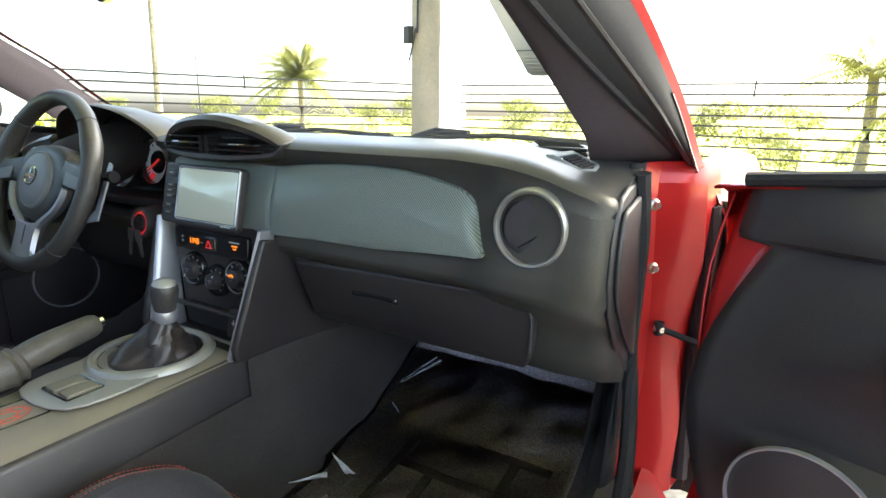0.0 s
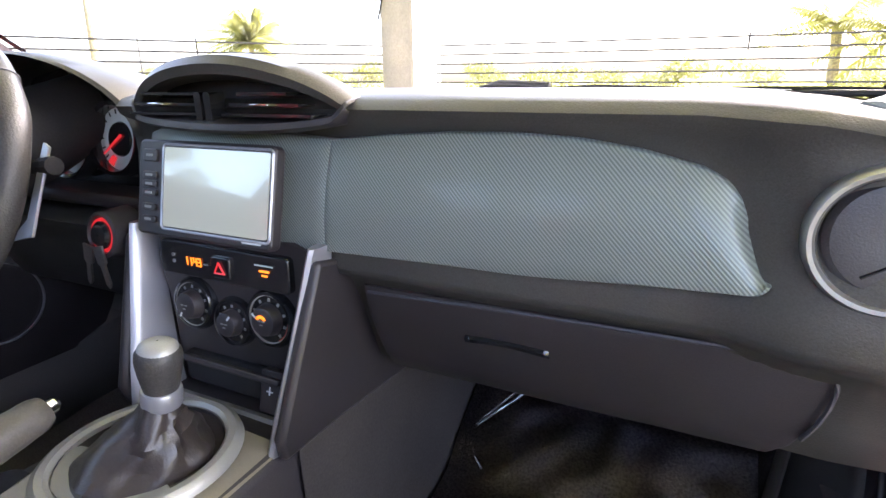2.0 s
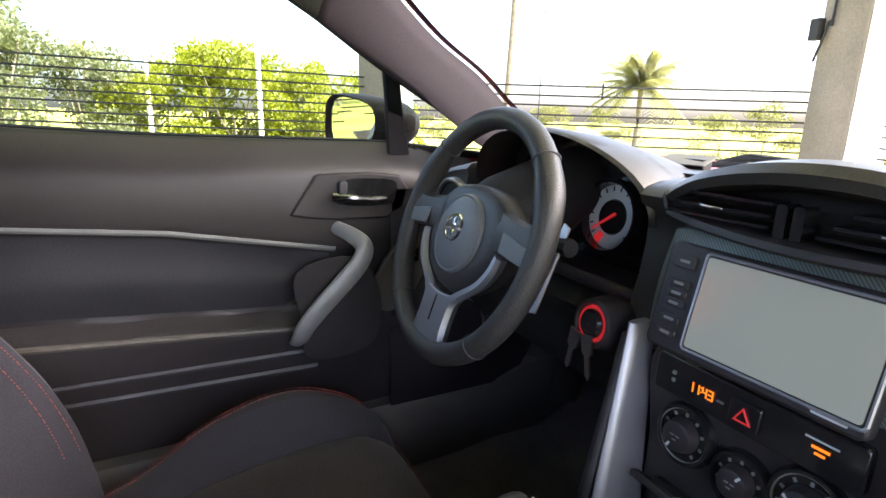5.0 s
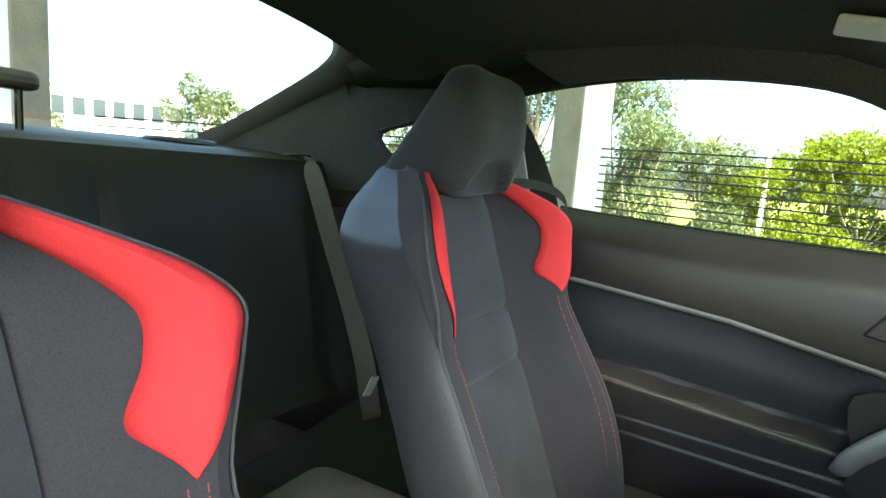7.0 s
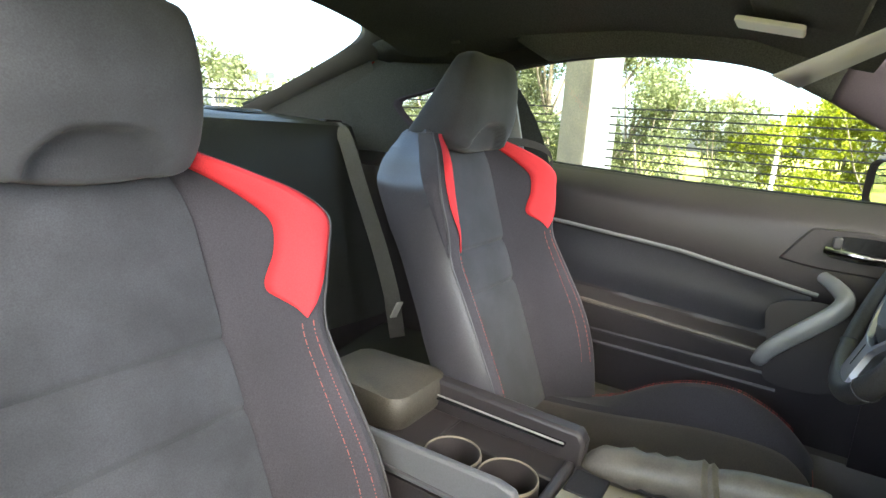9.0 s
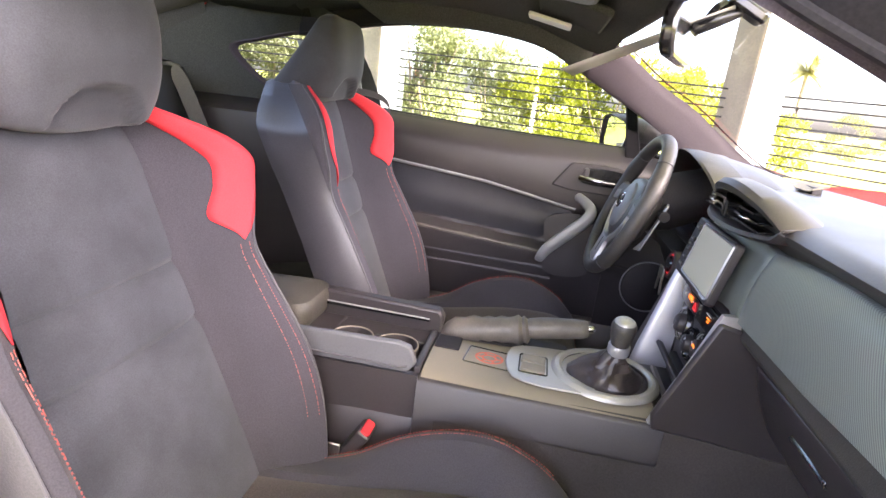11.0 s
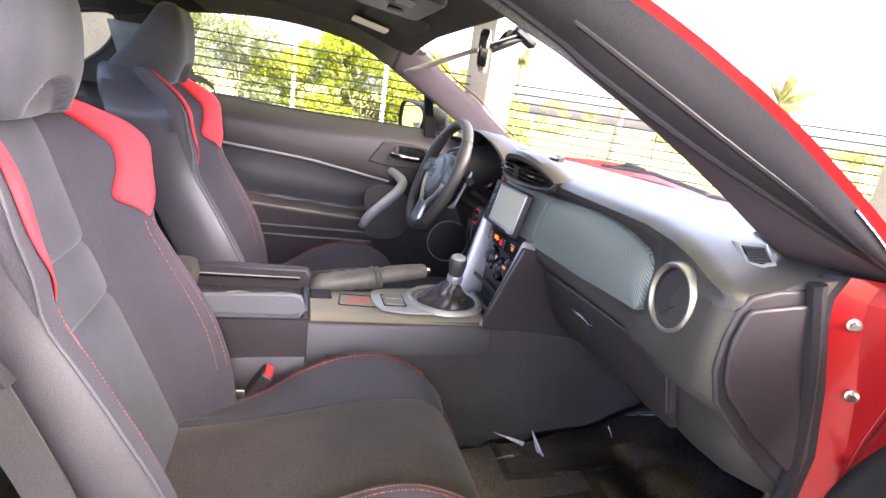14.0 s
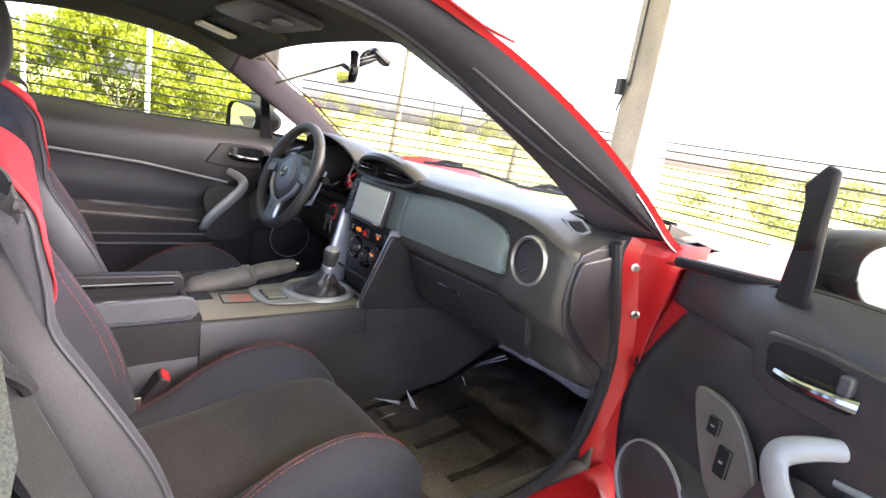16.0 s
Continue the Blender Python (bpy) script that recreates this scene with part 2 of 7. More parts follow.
# milky folded film; the pale base also stands for sky glints
FILM_GLINT = material("milky_film_with_glint", (0.42, 0.42, 0.44), 0.15, spec=1.0, coat=1.0)
FILM = clear_glass("clear_plastic_film", (0.93, 0.92, 0.93), 1.9, 0.14)


# ---- tools ----
def part(name, bm, mat, parent=None, label="", smooth=35, bevel=0.0, solid=0.0, segs=2):
    """Links a bmesh as one mesh object, under a thing or a part."""
    me = bpy.data.meshes.new(name)
    bm.normal_update()
    bm.to_mesh(me)
    bm.free()
    me.materials.append(mat)
    if smooth:
        me.polygons.foreach_set("use_smooth", [True] * len(me.polygons))
        me.set_sharp_from_angle(angle=radians(smooth))
    ob = new(name, me)
    if solid:
        s = ob.modifiers.new("thickness", "SOLIDIFY")
        s.thickness, s.offset = solid, -1
    if bevel:
        b = ob.modifiers.new("edge", "BEVEL")
        b.width, b.segments, b.limit_method, b.angle_limit = bevel, segs, "ANGLE", radians(40)
    if parent is not None:
        ob.parent = parent
        ob.matrix_parent_inverse = parent.matrix_basis.inverted()
    return tagged(ob, label)


def thing(name, label, category, at=(0, 0, 0), group="", kind=""):
    e = new(name)
    e.location = at
    e.empty_display_size = 0.05
    return tagged(e, label, category, group, kind)


def cr(pts, n=6, closed=False):
    """A smooth curve through the points, n steps a stretch."""
    p = [np.array(q, float) for q in pts]
    k = len(p)
    out = []
    for i in range(k if closed else k - 1):
        a = p[(i - 1) % k] if closed or i > 0 else 2 * p[0] - p[1]
        b, c = p[i], p[(i + 1) % k]
        d = p[(i + 2) % k] if closed or i + 2 < k else 2 * p[-1] - p[-2]
        for s in range(n):
            t = s / n
            out.append(0.5 * (2 * b + (c - a) * t + (2 * a - 5 * b + 4 * c - d) * t * t + (3 * b - a - 3 * c + d) * t ** 3))
    if not closed:
        out.append(p[-1])
    return out


def interp(x, xs, ys):
    return float(np.interp(x, xs, ys))


def smooth_interp(x, xs, ys):
    """Interpolation with eased steps through a table in rising order."""
    if x <= xs[0]:
        return ys[0]
    for i in range(len(xs) - 1):
        if x <= xs[i + 1]:
            h = xs[i + 1] - xs[i]
            t = (x - xs[i]) / h
            m0 = (ys[i + 1] - ys[i - 1]) / (xs[i + 1] - xs[i - 1]) * h if i > 0 else ys[i + 1] - ys[i]
            m1 = (ys[i + 2] - ys[i]) / (xs[i + 2] - xs[i]) * h if i + 2 < len(xs) else ys[i + 1] - ys[i]
            return (2 * t ** 3 - 3 * t ** 2 + 1) * ys[i] + (t ** 3 - 2 * t ** 2 + t) * m0 + (3 * t ** 2 - 2 * t ** 3) * ys[i + 1] + (t ** 3 - t ** 2) * m1
    return ys[-1]


def sheet(rows, close_u=False, close_v=False, caps=False, flip=False):
    """A surface through rows of points, all of one length."""
    bm = bmesh.new()
    vs = [[bm.verts.new(Vector(p)) for p in r] for r in rows]
    nr, nc = len(vs), len(vs[0])
    for i in range(nr if close_v else nr - 1):
        for j in range(nc if close_u else nc - 1):
            q = [vs[i][j], vs[i][(j + 1) % nc], vs[(i + 1) % nr][(j + 1) % nc], vs[(i + 1) % nr][j]]
            try:
                bm.faces.new(q[::-1] if flip else q)
            except ValueError:
                pass
    if caps:
        bm.faces.new(vs[0] if flip else vs[0][::-1])
        bm.faces.new(vs[-1][::-1] if flip else vs[-1])
    return bm


def closed(bm):
    bmesh.ops.remove_doubles(bm, verts=bm.verts, dist=0.00005)
    bmesh.ops.recalc_face_normals(bm, faces=bm.faces)
    return bm


def tube(pts, r, n=10, up=(0, 0, 1), flat=1.0, is_closed=False, caps=True):
    """A tube along points; r may be a list; flat squeezes it along 'up'."""
    p = [Vector(q) for q in pts]
    k = len(p)
    rows = []
    for i in range(k):
        a = p[i - 1] if i or is_closed else p[0]
        b = p[(i + 1) % k] if i + 1 < k or is_closed else p[-1]
        t = (b - a).normalized()
        s = t.cross(Vector(up))
        if s.length < 1e-4:
            s = t.cross(Vector((1, 0.1, 0)))
        s.normalize()
        u = s.cross(t)
        rr = r[i] if isinstance(r, (list, tuple)) else r
        rows.append([p[i] + s * rr * math.cos(w) + u * rr * flat * math.sin(w) for w in (2 * math.pi * j / n for j in range(n))])
    return sheet(rows, close_u=True, close_v=is_closed, caps=caps and not is_closed)


def box(x0, y0, z0, x1, y1, z1):
    bm = bmesh.new()
    bmesh.ops.create_cube(bm, size=1)
    for v in bm.verts:
        v.co = Vector(((x0 + x1) / 2 + v.co.x * (x1 - x0), (y0 + y1) / 2 + v.co.y * (y1 - y0), (z0 + z1) / 2 + v.co.z * (z1 - z0)))
    return bm


def lathe(profile, n=32, m=None):
    """A turned body: (radius, height) pairs round z, moved by m."""
    rows = [[(r * math.cos(2 * math.pi * j / n), r * math.sin(2 * math.pi * j / n), h) for j in range(n)] for r, h in profile]
    bm = sheet(rows, close_u=True)
    if m is not None:
        bm.transform(m)
    return closed(bm)


def slab(outline, depth, m=None):
    """A plate: an outline in x, y, pushed from z = 0 to depth, moved by m."""
    bm = bmesh.new()
    lo = [bm.verts.new((x, y, 0)) for x, y in outline]
    hi = [bm.verts.new((x, y, depth)) for x, y in outline]
    k = len(lo)
    bm.faces.new(lo[::-1])
    bm.faces.new(hi)
    for i in range(k):
        bm.faces.new((lo[i], lo[(i + 1) % k], hi[(i + 1) % k], hi[i]))
    bmesh.ops.recalc_face_normals(bm, faces=bm.faces)
    if m is not None:
        bm.transform(m)
    return bm


def rounded(w, h, r, n=5):
    """The outline of a rectangle with round corners, about its middle."""
    out = []
    for cx, cy, a in ((w / 2 - r, h / 2 - r, 0), (-w / 2 + r, h / 2 - r, 90), (-w / 2 + r, -h / 2 + r, 180), (w / 2 - r, -h / 2 + r, 270)):
        out += [(cx + r * math.cos(radians(a + 90 * i / n)), cy + r * math.sin(radians(a + 90 * i / n))) for i in range(n + 1)]
    return out


def facing_back(x, y, z, lean=0.0):
    """A pose whose x runs right, y up and z towards the rear of the car; lean: degrees by which the face looks upward."""
    return Matrix.Translation((x, y, z)) @ Matrix.Rotation(radians(90 - lean), 4, "X")


def join(*bms):
    out = bmesh.new()
    for b in bms:
        me = bpy.data.meshes.new("tmp")
        b.to_mesh(me)
        b.free()
        out.from_mesh(me)
        bpy.data.meshes.remove(me)
    return out


def dashes(pts, r=0.0007, every=0.0052, fill=0.8):
    """Short stitches along a line."""
    p = [Vector(q) for q in pts]
    bms, acc, on = [], 0.0, []
    for a, b in zip(p, p[1:]):
        steps = max(1, int((b - a).length / (every * 0.25)))
        for i in range(steps):
            q = a.lerp(b, i / steps)
            if (acc % every) / every < fill:
                on.append(q)
            elif len(on) > 1:
                bms.append(tube([on[0], on[-1]], r, 4))
                on = []
            else:
                on = []
            acc += (b - a).length / steps
    return join(*bms) if bms else tube(pts, r, 4)


# ---- the deck, its barrier, lawn and trees ----
deck_bm = slab([(8.2, 6.4), (-2.9, 6.45), (-5.9, 2.55), (-6.6, -2.2), (-2.45, -6.95), (8.2, -6.95)], 0.35, Matrix.Translation((0, 0, -0.35)))
tagged(part("floor", deck_bm, DECKMAT, smooth=0), "grey concrete parking deck under the car", "floor", kind="structure")
roof_bm = slab([(8.2, 6.4), (-2.9, 6.45), (-5.9, 2.55), (-6.6, -2.2), (-2.45, -6.95), (8.2, -6.95)], 0.3, Matrix.Translation((0, 0, 6.5)))
tagged(part("ceiling", roof_bm, PAINTEDCONC, smooth=0), "plain white concrete slab over the parking deck", "ceiling", kind="structure")


def lawn():
    rows = []
    for r in (0.5, 6, 9, 14, 22, 40, 80, 200, 600):
        rows.append([(r * math.cos(a), r * math.sin(a), -1.1 - 0.006 * min(r, 80) + 0.18 * noise.noise((r * math.cos(a) * 0.1, r * math.sin(a) * 0.1, 0))) for a in (2 * math.pi * j / 72 for j in range(72))])
    bm = sheet(rows, close_u=True, flip=True)
    bm.faces.new(bm.verts[:72])
    bmesh.ops.recalc_face_normals(bm, faces=bm.faces)
    return bm


lawn_bm = lawn()
for f_ in lawn_bm.faces:
    if f_.normal.z < 0:
        f_.normal_flip()
tagged(part("ground", lawn_bm, GRASS), "sunlit yellow-green lawn reaching to the far trees", "lawn", kind="structure")


def column(x, y, turn, size, pipe=False):
    c = thing("concrete_column", "square concrete column, one side painted white", "column", (x, y, 0), "columns of the deck")
    m = Matrix.Translation((x, y, 0)) @ Matrix.Rotation(radians(turn), 4, "Z")
    body = slab(rounded(size, size, 0.025, 3), 6.5, m)
    part("shaft", body, CONCRETE, c)
    face = box(size / 2 + 0.002, -size / 2 + 0.02, 0.0, size / 2 + 0.008, size / 2 - 0.02, 6.5)
    face.transform(m)
    part("painted_face", face, PAINTEDCONC, c, "white painted side")
    if pipe:
        pm = lathe([(0.001, 0), (0.05, 0), (0.05, 6.5), (0.001, 6.5)], 14, m @ Matrix.Translation((-0.1, size / 2 + 0.06, 0)))
        part("downpipe", pm, PAINTEDCONC, c, "white plastic downpipe")
        for h in (0.9, 2.3):
            ring = lathe([(0.05, 0), (0.06, 0), (0.06, 0.03), (0.05, 0.03)], 14, m @ Matrix.Translation((-0.1, size / 2 + 0.06, h)))
            part("pipe_clip", ring, STEEL, c)
    return c, m


colA, mA = column(-2.72, 6.1, -16, 0.5)
conduit = tube([mA @ Vector(p) for p in cr([(-0.1, -0.27, 6.5), (-0.1, -0.27, 2.3), (-0.14, -0.275, 1.9), (-0.22, -0.3, 1.55)], 5)], 0.012, 6)
part("cable", conduit, STEEL, colA, "loose black cable")
box_bm = box(-0.3, -0.33, 1.75, -0.2, -0.25, 1.95)
box_bm.transform(mA)
part("junction_box", box_bm, STEEL, colA, "small grey junction box", bevel=0.005)
column(-6.2, -1.95, 60, 0.5, True)
colC, mC = column(-5.62, 2.45, 20, 0.45)
corbel = slab([(0, 0), (0.5, 0), (0.5, 0.18), (0.12, 0.34), (0, 0.34)], 0.4, mC @ Matrix.Translation((0.22, 0.2, 2.35)) @ Matrix.Rotation(radians(90), 4, "X"))
part("corbel", corbel, CONCRETE, colC, "rough concrete bracket")
column(-2.02, -6.6, 30, 0.5)


def barrier(a, b, za, zb, posts):
    """Tensioned cables between two columns, with a kerb below."""
    a, b = Vector((*a, 0)), Vector((*b, 0))
    d = (b - a).normalized()
    side = Vector((-d.y, d.x, 0))
    t = thing("cable_barrier", "ten tensioned steel cables above a low concrete kerb", "barrier", a, "barriers round the deck")
    for i in range(10):
        drop = i * 0.1
        pts = [a.lerp(b, s) + Vector((0, 0, za + (zb - za) * s - drop - 0.006 * math.sin(math.pi * s))) for s in (0, 0.25, 0.5, 0.75, 1)]
        part("cable", tube(pts, 0.0105, 6), STEEL, t)
    for s in posts:
        p = a.lerp(b, s)
        h = za + (zb - za) * s
        ob = slab(rounded(0.018, 0.012, 0.004, 2), 0.16, Matrix.Translation(p + Vector((0, 0, h - 0.13))) @ Matrix.Rotation(math.atan2(d.y, d.x), 4, "Z"))
        part("cable_clip", ob, STEEL, t)
    k = slab([(0, -0.1), ((b - a).length, -0.1), ((b - a).length, 0.1), (0, 0.1)], 0.16, Matrix.Translation(a) @ Matrix.Rotation(math.atan2(d.y, d.x), 4, "Z"))
    part("kerb", k, CONCRETE, t, "low concrete kerb", bevel=0.012)
    return t


barrier((-2.4, 6.1), (7.5, 6.1), 1.255, 1.2, (0.32, 0.7))
barrier((-5.45, 2.7), (-3.0, 6.0), 1.3, 1.27, (0.5,))
barrier((-6.2, -1.8), (-5.65, 2.2), 1.41, 1.33, ())
barrier((-2.7, -6.3), (-6.1, -2.4), 1.3, 1.4, (0.5,))
barrier((7.5, -6.6), (-2.1, -6.6), 1.2, 1.28, (0.3, 0.6))


def leaf_cloud(clumps, count, size, seed, droop=0.3):
    """Many small bent leaves inside uneven clumps."""
    rng = np.random.RandomState(seed)
    verts, faces = [], []
    for cx, cy, cz, rx, rz in clumps:
        n = int(count * rx * rx * rz)
        for _ in range(max(20, n)):
            v = rng.normal(size=3)
            v /= np.linalg.norm(v)
            rad = rng.uniform(0.35, 1.0) ** 0.5 * (0.8 + 0.35 * noise.noise((v[0] * 2 + cx, v[1] * 2, v[2] * 2 + cz)))
            p = np.array((cx + v[0] * rx * rad, cy + v[1] * rx * rad, cz + v[2] * rz * rad))
            a = rng.normal(size=3)
            a[2] -= droop
            a /= np.linalg.norm(a)
            b = np.cross(a, rng.normal(size=3))
            b /= np.linalg.norm(b)
            s = size * rng.uniform(0.6, 1.3)
            k = len(verts)
            verts += [tuple(p), tuple(p + a * s * 0.5 + b * s * 0.28), tuple(p + a * s), tuple(p + a * s * 0.5 - b * s * 0.28)]
            faces.append((k, k + 1, k + 2, k + 3))
    me = bpy.data.meshes.new("crown")
    me.from_pydata(verts, [], faces)
    bm = bmesh.new()
    bm.from_mesh(me)
    bpy.data.meshes.remove(me)
    return bm


def tree(name, label, x, y, base, height, spread, mat, seed, count=700, leaf_size=0.16, low=0.25, limb_count=11):
    rng = np.random.RandomState(seed)
    t = thing(name, label, "tree", (x, y, base))
    limbs, clumps = [], []
    bend = rng.uniform(-0.3, 0.3, 2)
    trunk = [(x + bend[0] * s * s, y + bend[1] * s * s, base + height * 0.6 * s) for s in (0, 0.3, 0.6, 1)]
    limbs.append(tube(trunk, [0.035 * height * 0.55, 0.03 * height * 0.5, 0.022 * height * 0.5, 0.01 * height * 0.5], 8))
    for i in range(limb_count):
        a = rng.uniform(0, 2 * math.pi)
        h = rng.uniform(low, 0.95)
        r = spread * rng.uniform(0.35, 0.85) * (1.15 - 0.55 * h)
        tip = (x + r * math.cos(a), y + r * math.sin(a), base + height * h)
        s0 = trunk[1] if h < 0.5 else trunk[2]
        limbs.append(tube([s0, ((s0[0] + tip[0]) / 2, (s0[1] + tip[1]) / 2, (s0[2] + tip[2]) / 2 - 0.05 * height), tip], [0.012 * height * 0.5, 0.008 * height * 0.5, 0.003 * height], 5))
        clumps.append((*tip, spread * rng.uniform(0.22, 0.42), height * rng.uniform(0.08, 0.17)))
    clumps.append((x, y, base + height * 0.85, spread * 0.4, height * 0.15))
    part("trunk", join(*limbs), BARK, t)
    part("crown", leaf_cloud(clumps, count, leaf_size, seed), mat, t, smooth=0)
    return t


def palm(x, y, base, height, crown, seed, lean=0.4, fronds=34):
    rng = np.random.RandomState(seed)
    t = thing("palm_tree", "slim palm with a ragged crown of fronds", "palm tree", (x, y, base), "palms beyond the lawn")
    top = Vector((x + lean, y, base + height))
    trunk = [Vector((x, y, base)).lerp(top, s) + Vector((0.12 * math.sin(3 * s), 0, 0)) for s in np.linspace(0, 1, 9)]
    part("trunk", tube(trunk, [0.15 - 0.04 * s for s in np.linspace(0, 1, 9)], 9), BARK, t, "ringed grey trunk")
    verts, faces = [], []
    for i in range(fronds):
        a = 2 * math.pi * i / fronds + rng.uniform(-0.2, 0.2)
        rise = rng.uniform(-0.8, 1.8)
        ln = crown * rng.uniform(0.75, 1.1)
        d = Vector((math.cos(a), math.sin(a), 0))
        prev = None
        for s in np.linspace(0.05, 1, 18):
            q = trunk[-1] + d * ln * s * math.cos(rise * 0.8) + Vector((0, 0, ln * (math.sin(rise * 0.8) * s - 0.38 * s * s)))
            side = d.cross(Vector((0, 0, 1)))
            for sg in (-1, 1):
                k = len(verts)
                wl = ln * 0.3 * (1 - 0.6 * abs(s - 0.4)) * rng.uniform(0.7, 1.2)
                tipv = q + side * sg * wl + d * wl * 0.5 + Vector((0, 0, -wl * 0.55))
                verts += [tuple(q), tuple(q + d * ln * 0.045), tuple(tipv)]
                faces.append((k, k + 1, k + 2))
    me = bpy.data.meshes.new("fronds")
    me.from_pydata(verts, [], faces)
    bm = bmesh.new()
    bm.from_mesh(me)
    bpy.data.meshes.remove(me)
    part("crown", bm, LEAF_PALM, t, smooth=0)
    return t


def polar(az, d):
    """A place at a bearing (degrees to the left of ahead) and distance from the car."""
    return (0.6 - math.sin(radians(az)) * d, 0.2 + math.cos(radians(az)) * d)


for az, d, h, sp, sd in ((106.5, 13, 8.6, 2.2, 1), (102, 11.5, 3.9, 1.5, 2), (99, 12.5, 3.6, 1.5, 3), (112, 14, 7.5, 2.4, 4), (118, 15, 6.5, 2.6, 6), (124, 18, 6.5, 2.8, 7), (96, 13, 3.3, 1.5, 5), (93.5, 14, 3.2, 1.4, 8), (104, 13, 5.2, 1.5, 9)):
    tree("broadleaf_tree", "grey-green leafy tree close behind the cable barrier", *polar(az, d), -1.25, h, sp, LEAF_GREEN, sd, 4200, 0.085, 0.12)
for az, d, h, sp, sd in ((89.5, 13.5, 3.3, 1.7, 11), (86.5, 14, 3.6, 1.7, 12), (83.5, 13.5, 3.5, 1.7, 13), (80, 14, 3.5, 1.7, 14), (77, 14, 3.4, 1.7, 15), (73.5, 15, 3.3, 1.6, 16), (70.5, 16, 3.1, 1.5, 17)):
    tree("lime_shrub_tree", "bright lime-green clipped hedge tree", *polar(az, d), -1.25, h, sp, LEAF_LIME, sd, 3600, 0.095, 0.06, 20)
for az, d, h, sp, sd in ((22, 30, 3.9, 2.8, 21), (16, 28, 3.4, 2.6, 22), (9, 27, 3.3, 2.6, 23), (2, 25, 3.6, 2.6, 24), (-4, 24, 3.2, 2.4, 25), (-13, 22, 3.4, 2.8, 26), (36.5, 34, 3.4, 2.2, 27), (33, 36, 4.0, 2.2, 28), (52, 60, 4.2, 3.5, 29), (64, 62, 5.0, 3.0, 30), (47, 75, 4.4, 4.0, 31), (60, 80, 4.5, 3.0, 32)):
    tree("bush", "yellow-green bush at the edge of the lawn", *polar(az, d), -1.4, h * 0.86, sp, LEAF_PALE, sd, 700, 0.17, 0.05)
palm(*polar(57.3, 24), -1.3, 9.5, 1.9, 41, 0.5)
palm(*polar(44.3, 27), -1.3, 3.9, 2.3, 42, 0.1, 60)
palm(*polar(68, 40), -1.3, 5.6, 1.8, 43, 0.0)
palm(*polar(-8.5, 16), -1.3, 3.3, 1.8, 44, 0.0, 26)
palm(*polar(-13, 15), -1.3, 3.0, 1.7, 45, 0.0, 26)
palm(*polar(95.5, 40), -1.3, 5.2, 1.6, 46, 0.0)
for az, d, h in ((81.6, 12.5, 2.3), (91, 13, 2.6)):
    p = thing("white_pole", "thin white post standing among the hedge", "pole", (*polar(az, d), -1.2))
    part("shaft", lathe([(0.001, -1.3), (0.05, -1.3), (0.05, h), (0.03, h + 0.04), (0.001, h + 0.04)], 10, Matrix.Translation((*polar(az, d), 0))), WHITE, p)
mast = thing("utility_mast", "slim dark utility mast with a cross arm", "mast", (*polar(53.5, 40), -1.3))
part("pole", lathe([(0.001, -1.3), (0.05, -1.3), (0.03, 9.2), (0.001, 9.2)], 8, Matrix.Translation((*polar(53.5, 40), 0))), STEEL, mast)
mx, my = polar(53.5, 40)
part("cross_arm", tube([(mx - 0.8, my - 0.6, 8.0), (mx + 0.8, my + 0.6, 8.0)], 0.03, 6), STEEL, mast)


def far_block(az, d, w, h, depth, floors, bays, sd):
    x, y = polar(az, d)
    b = thing("white_building", "low white flat-roofed building beyond the trees", "building", (x, y, -1.6))
    m = Matrix.Translation((x, y, -1.6)) @ Matrix.Rotation(radians(az), 4, "Z")
    bm = box(-w / 2, 0, 0, w / 2, depth, h)
    bm.transform(m)
    part("wall", bm, FACADE, b)
    bm = box(-w / 2 - 0.2, -0.2, h, w / 2 + 0.2, depth + 0.2, h + 0.4)
    bm.transform(m)
    part("roof", bm, FACADE, b)
    for f in range(floors):
        for k in range(bays):
            cx = -w / 2 + w * (k + 0.5) / bays
            bm = box(cx - w / bays * 0.3, -0.12, h * (f + 0.35) / floors, cx + w / bays * 0.3, 0.1, h * (f + 0.75) / floors)
            bm.transform(m)
            part("window", bm, WINDOWDARK, b)
    return b


far_block(152.5, 60, 11, 7.8, 10, 2, 7, 1)
far_block(143, 85, 9, 10.5, 8, 3, 4, 2)
far_block(138, 90, 12, 8.5, 8, 2, 4, 3)
for az, d, h, sp, sd in ((141.5, 32, 4.9, 2.6, 51), (145, 36, 6.6, 2.9, 52), (137, 30, 5.0, 2.6, 53), (157, 34, 4.0, 1.5, 54), (131, 24, 4.9, 2.6, 55), (148, 38, 5.4, 2.0, 56)):
    tree("broadleaf_tree", "round green tree in front of the white buildings", *polar(az, d), -1.4, h, sp, LEAF_GREEN, sd, 240, 0.3, 0.05)


def far_hedge():
    """A low, broken line of scrub across the far side of the lawn."""
    clumps = []
    rng = np.random.RandomState(77)
    for az in np.arange(-40, 100, 7.0):
        d = 70 + 12 * rng.rand()
        x, y = polar(az + rng.uniform(-0.8, 0.8), d)
        h = rng.uniform(0.4, 1.1)
        clumps.append((x, y, -1.5 + h * 0.7, rng.uniform(1.2, 2.4), h))
    return leaf_cloud(clumps, 45, 0.5, 78)


woods = tagged(part("far_scrub", far_hedge(), LEAF_PALM, smooth=0), "broken line of yellow-green scrub beyond the lawn", "scrub", kind="stuff")


# ---- the car's shell ----
car = thing("car", "red two-door coupe with its passenger door open", "car", (0, 0, 0))


def mirrored(pts, s):
    return [(p[0] * s, p[1], p[2]) for p in pts]


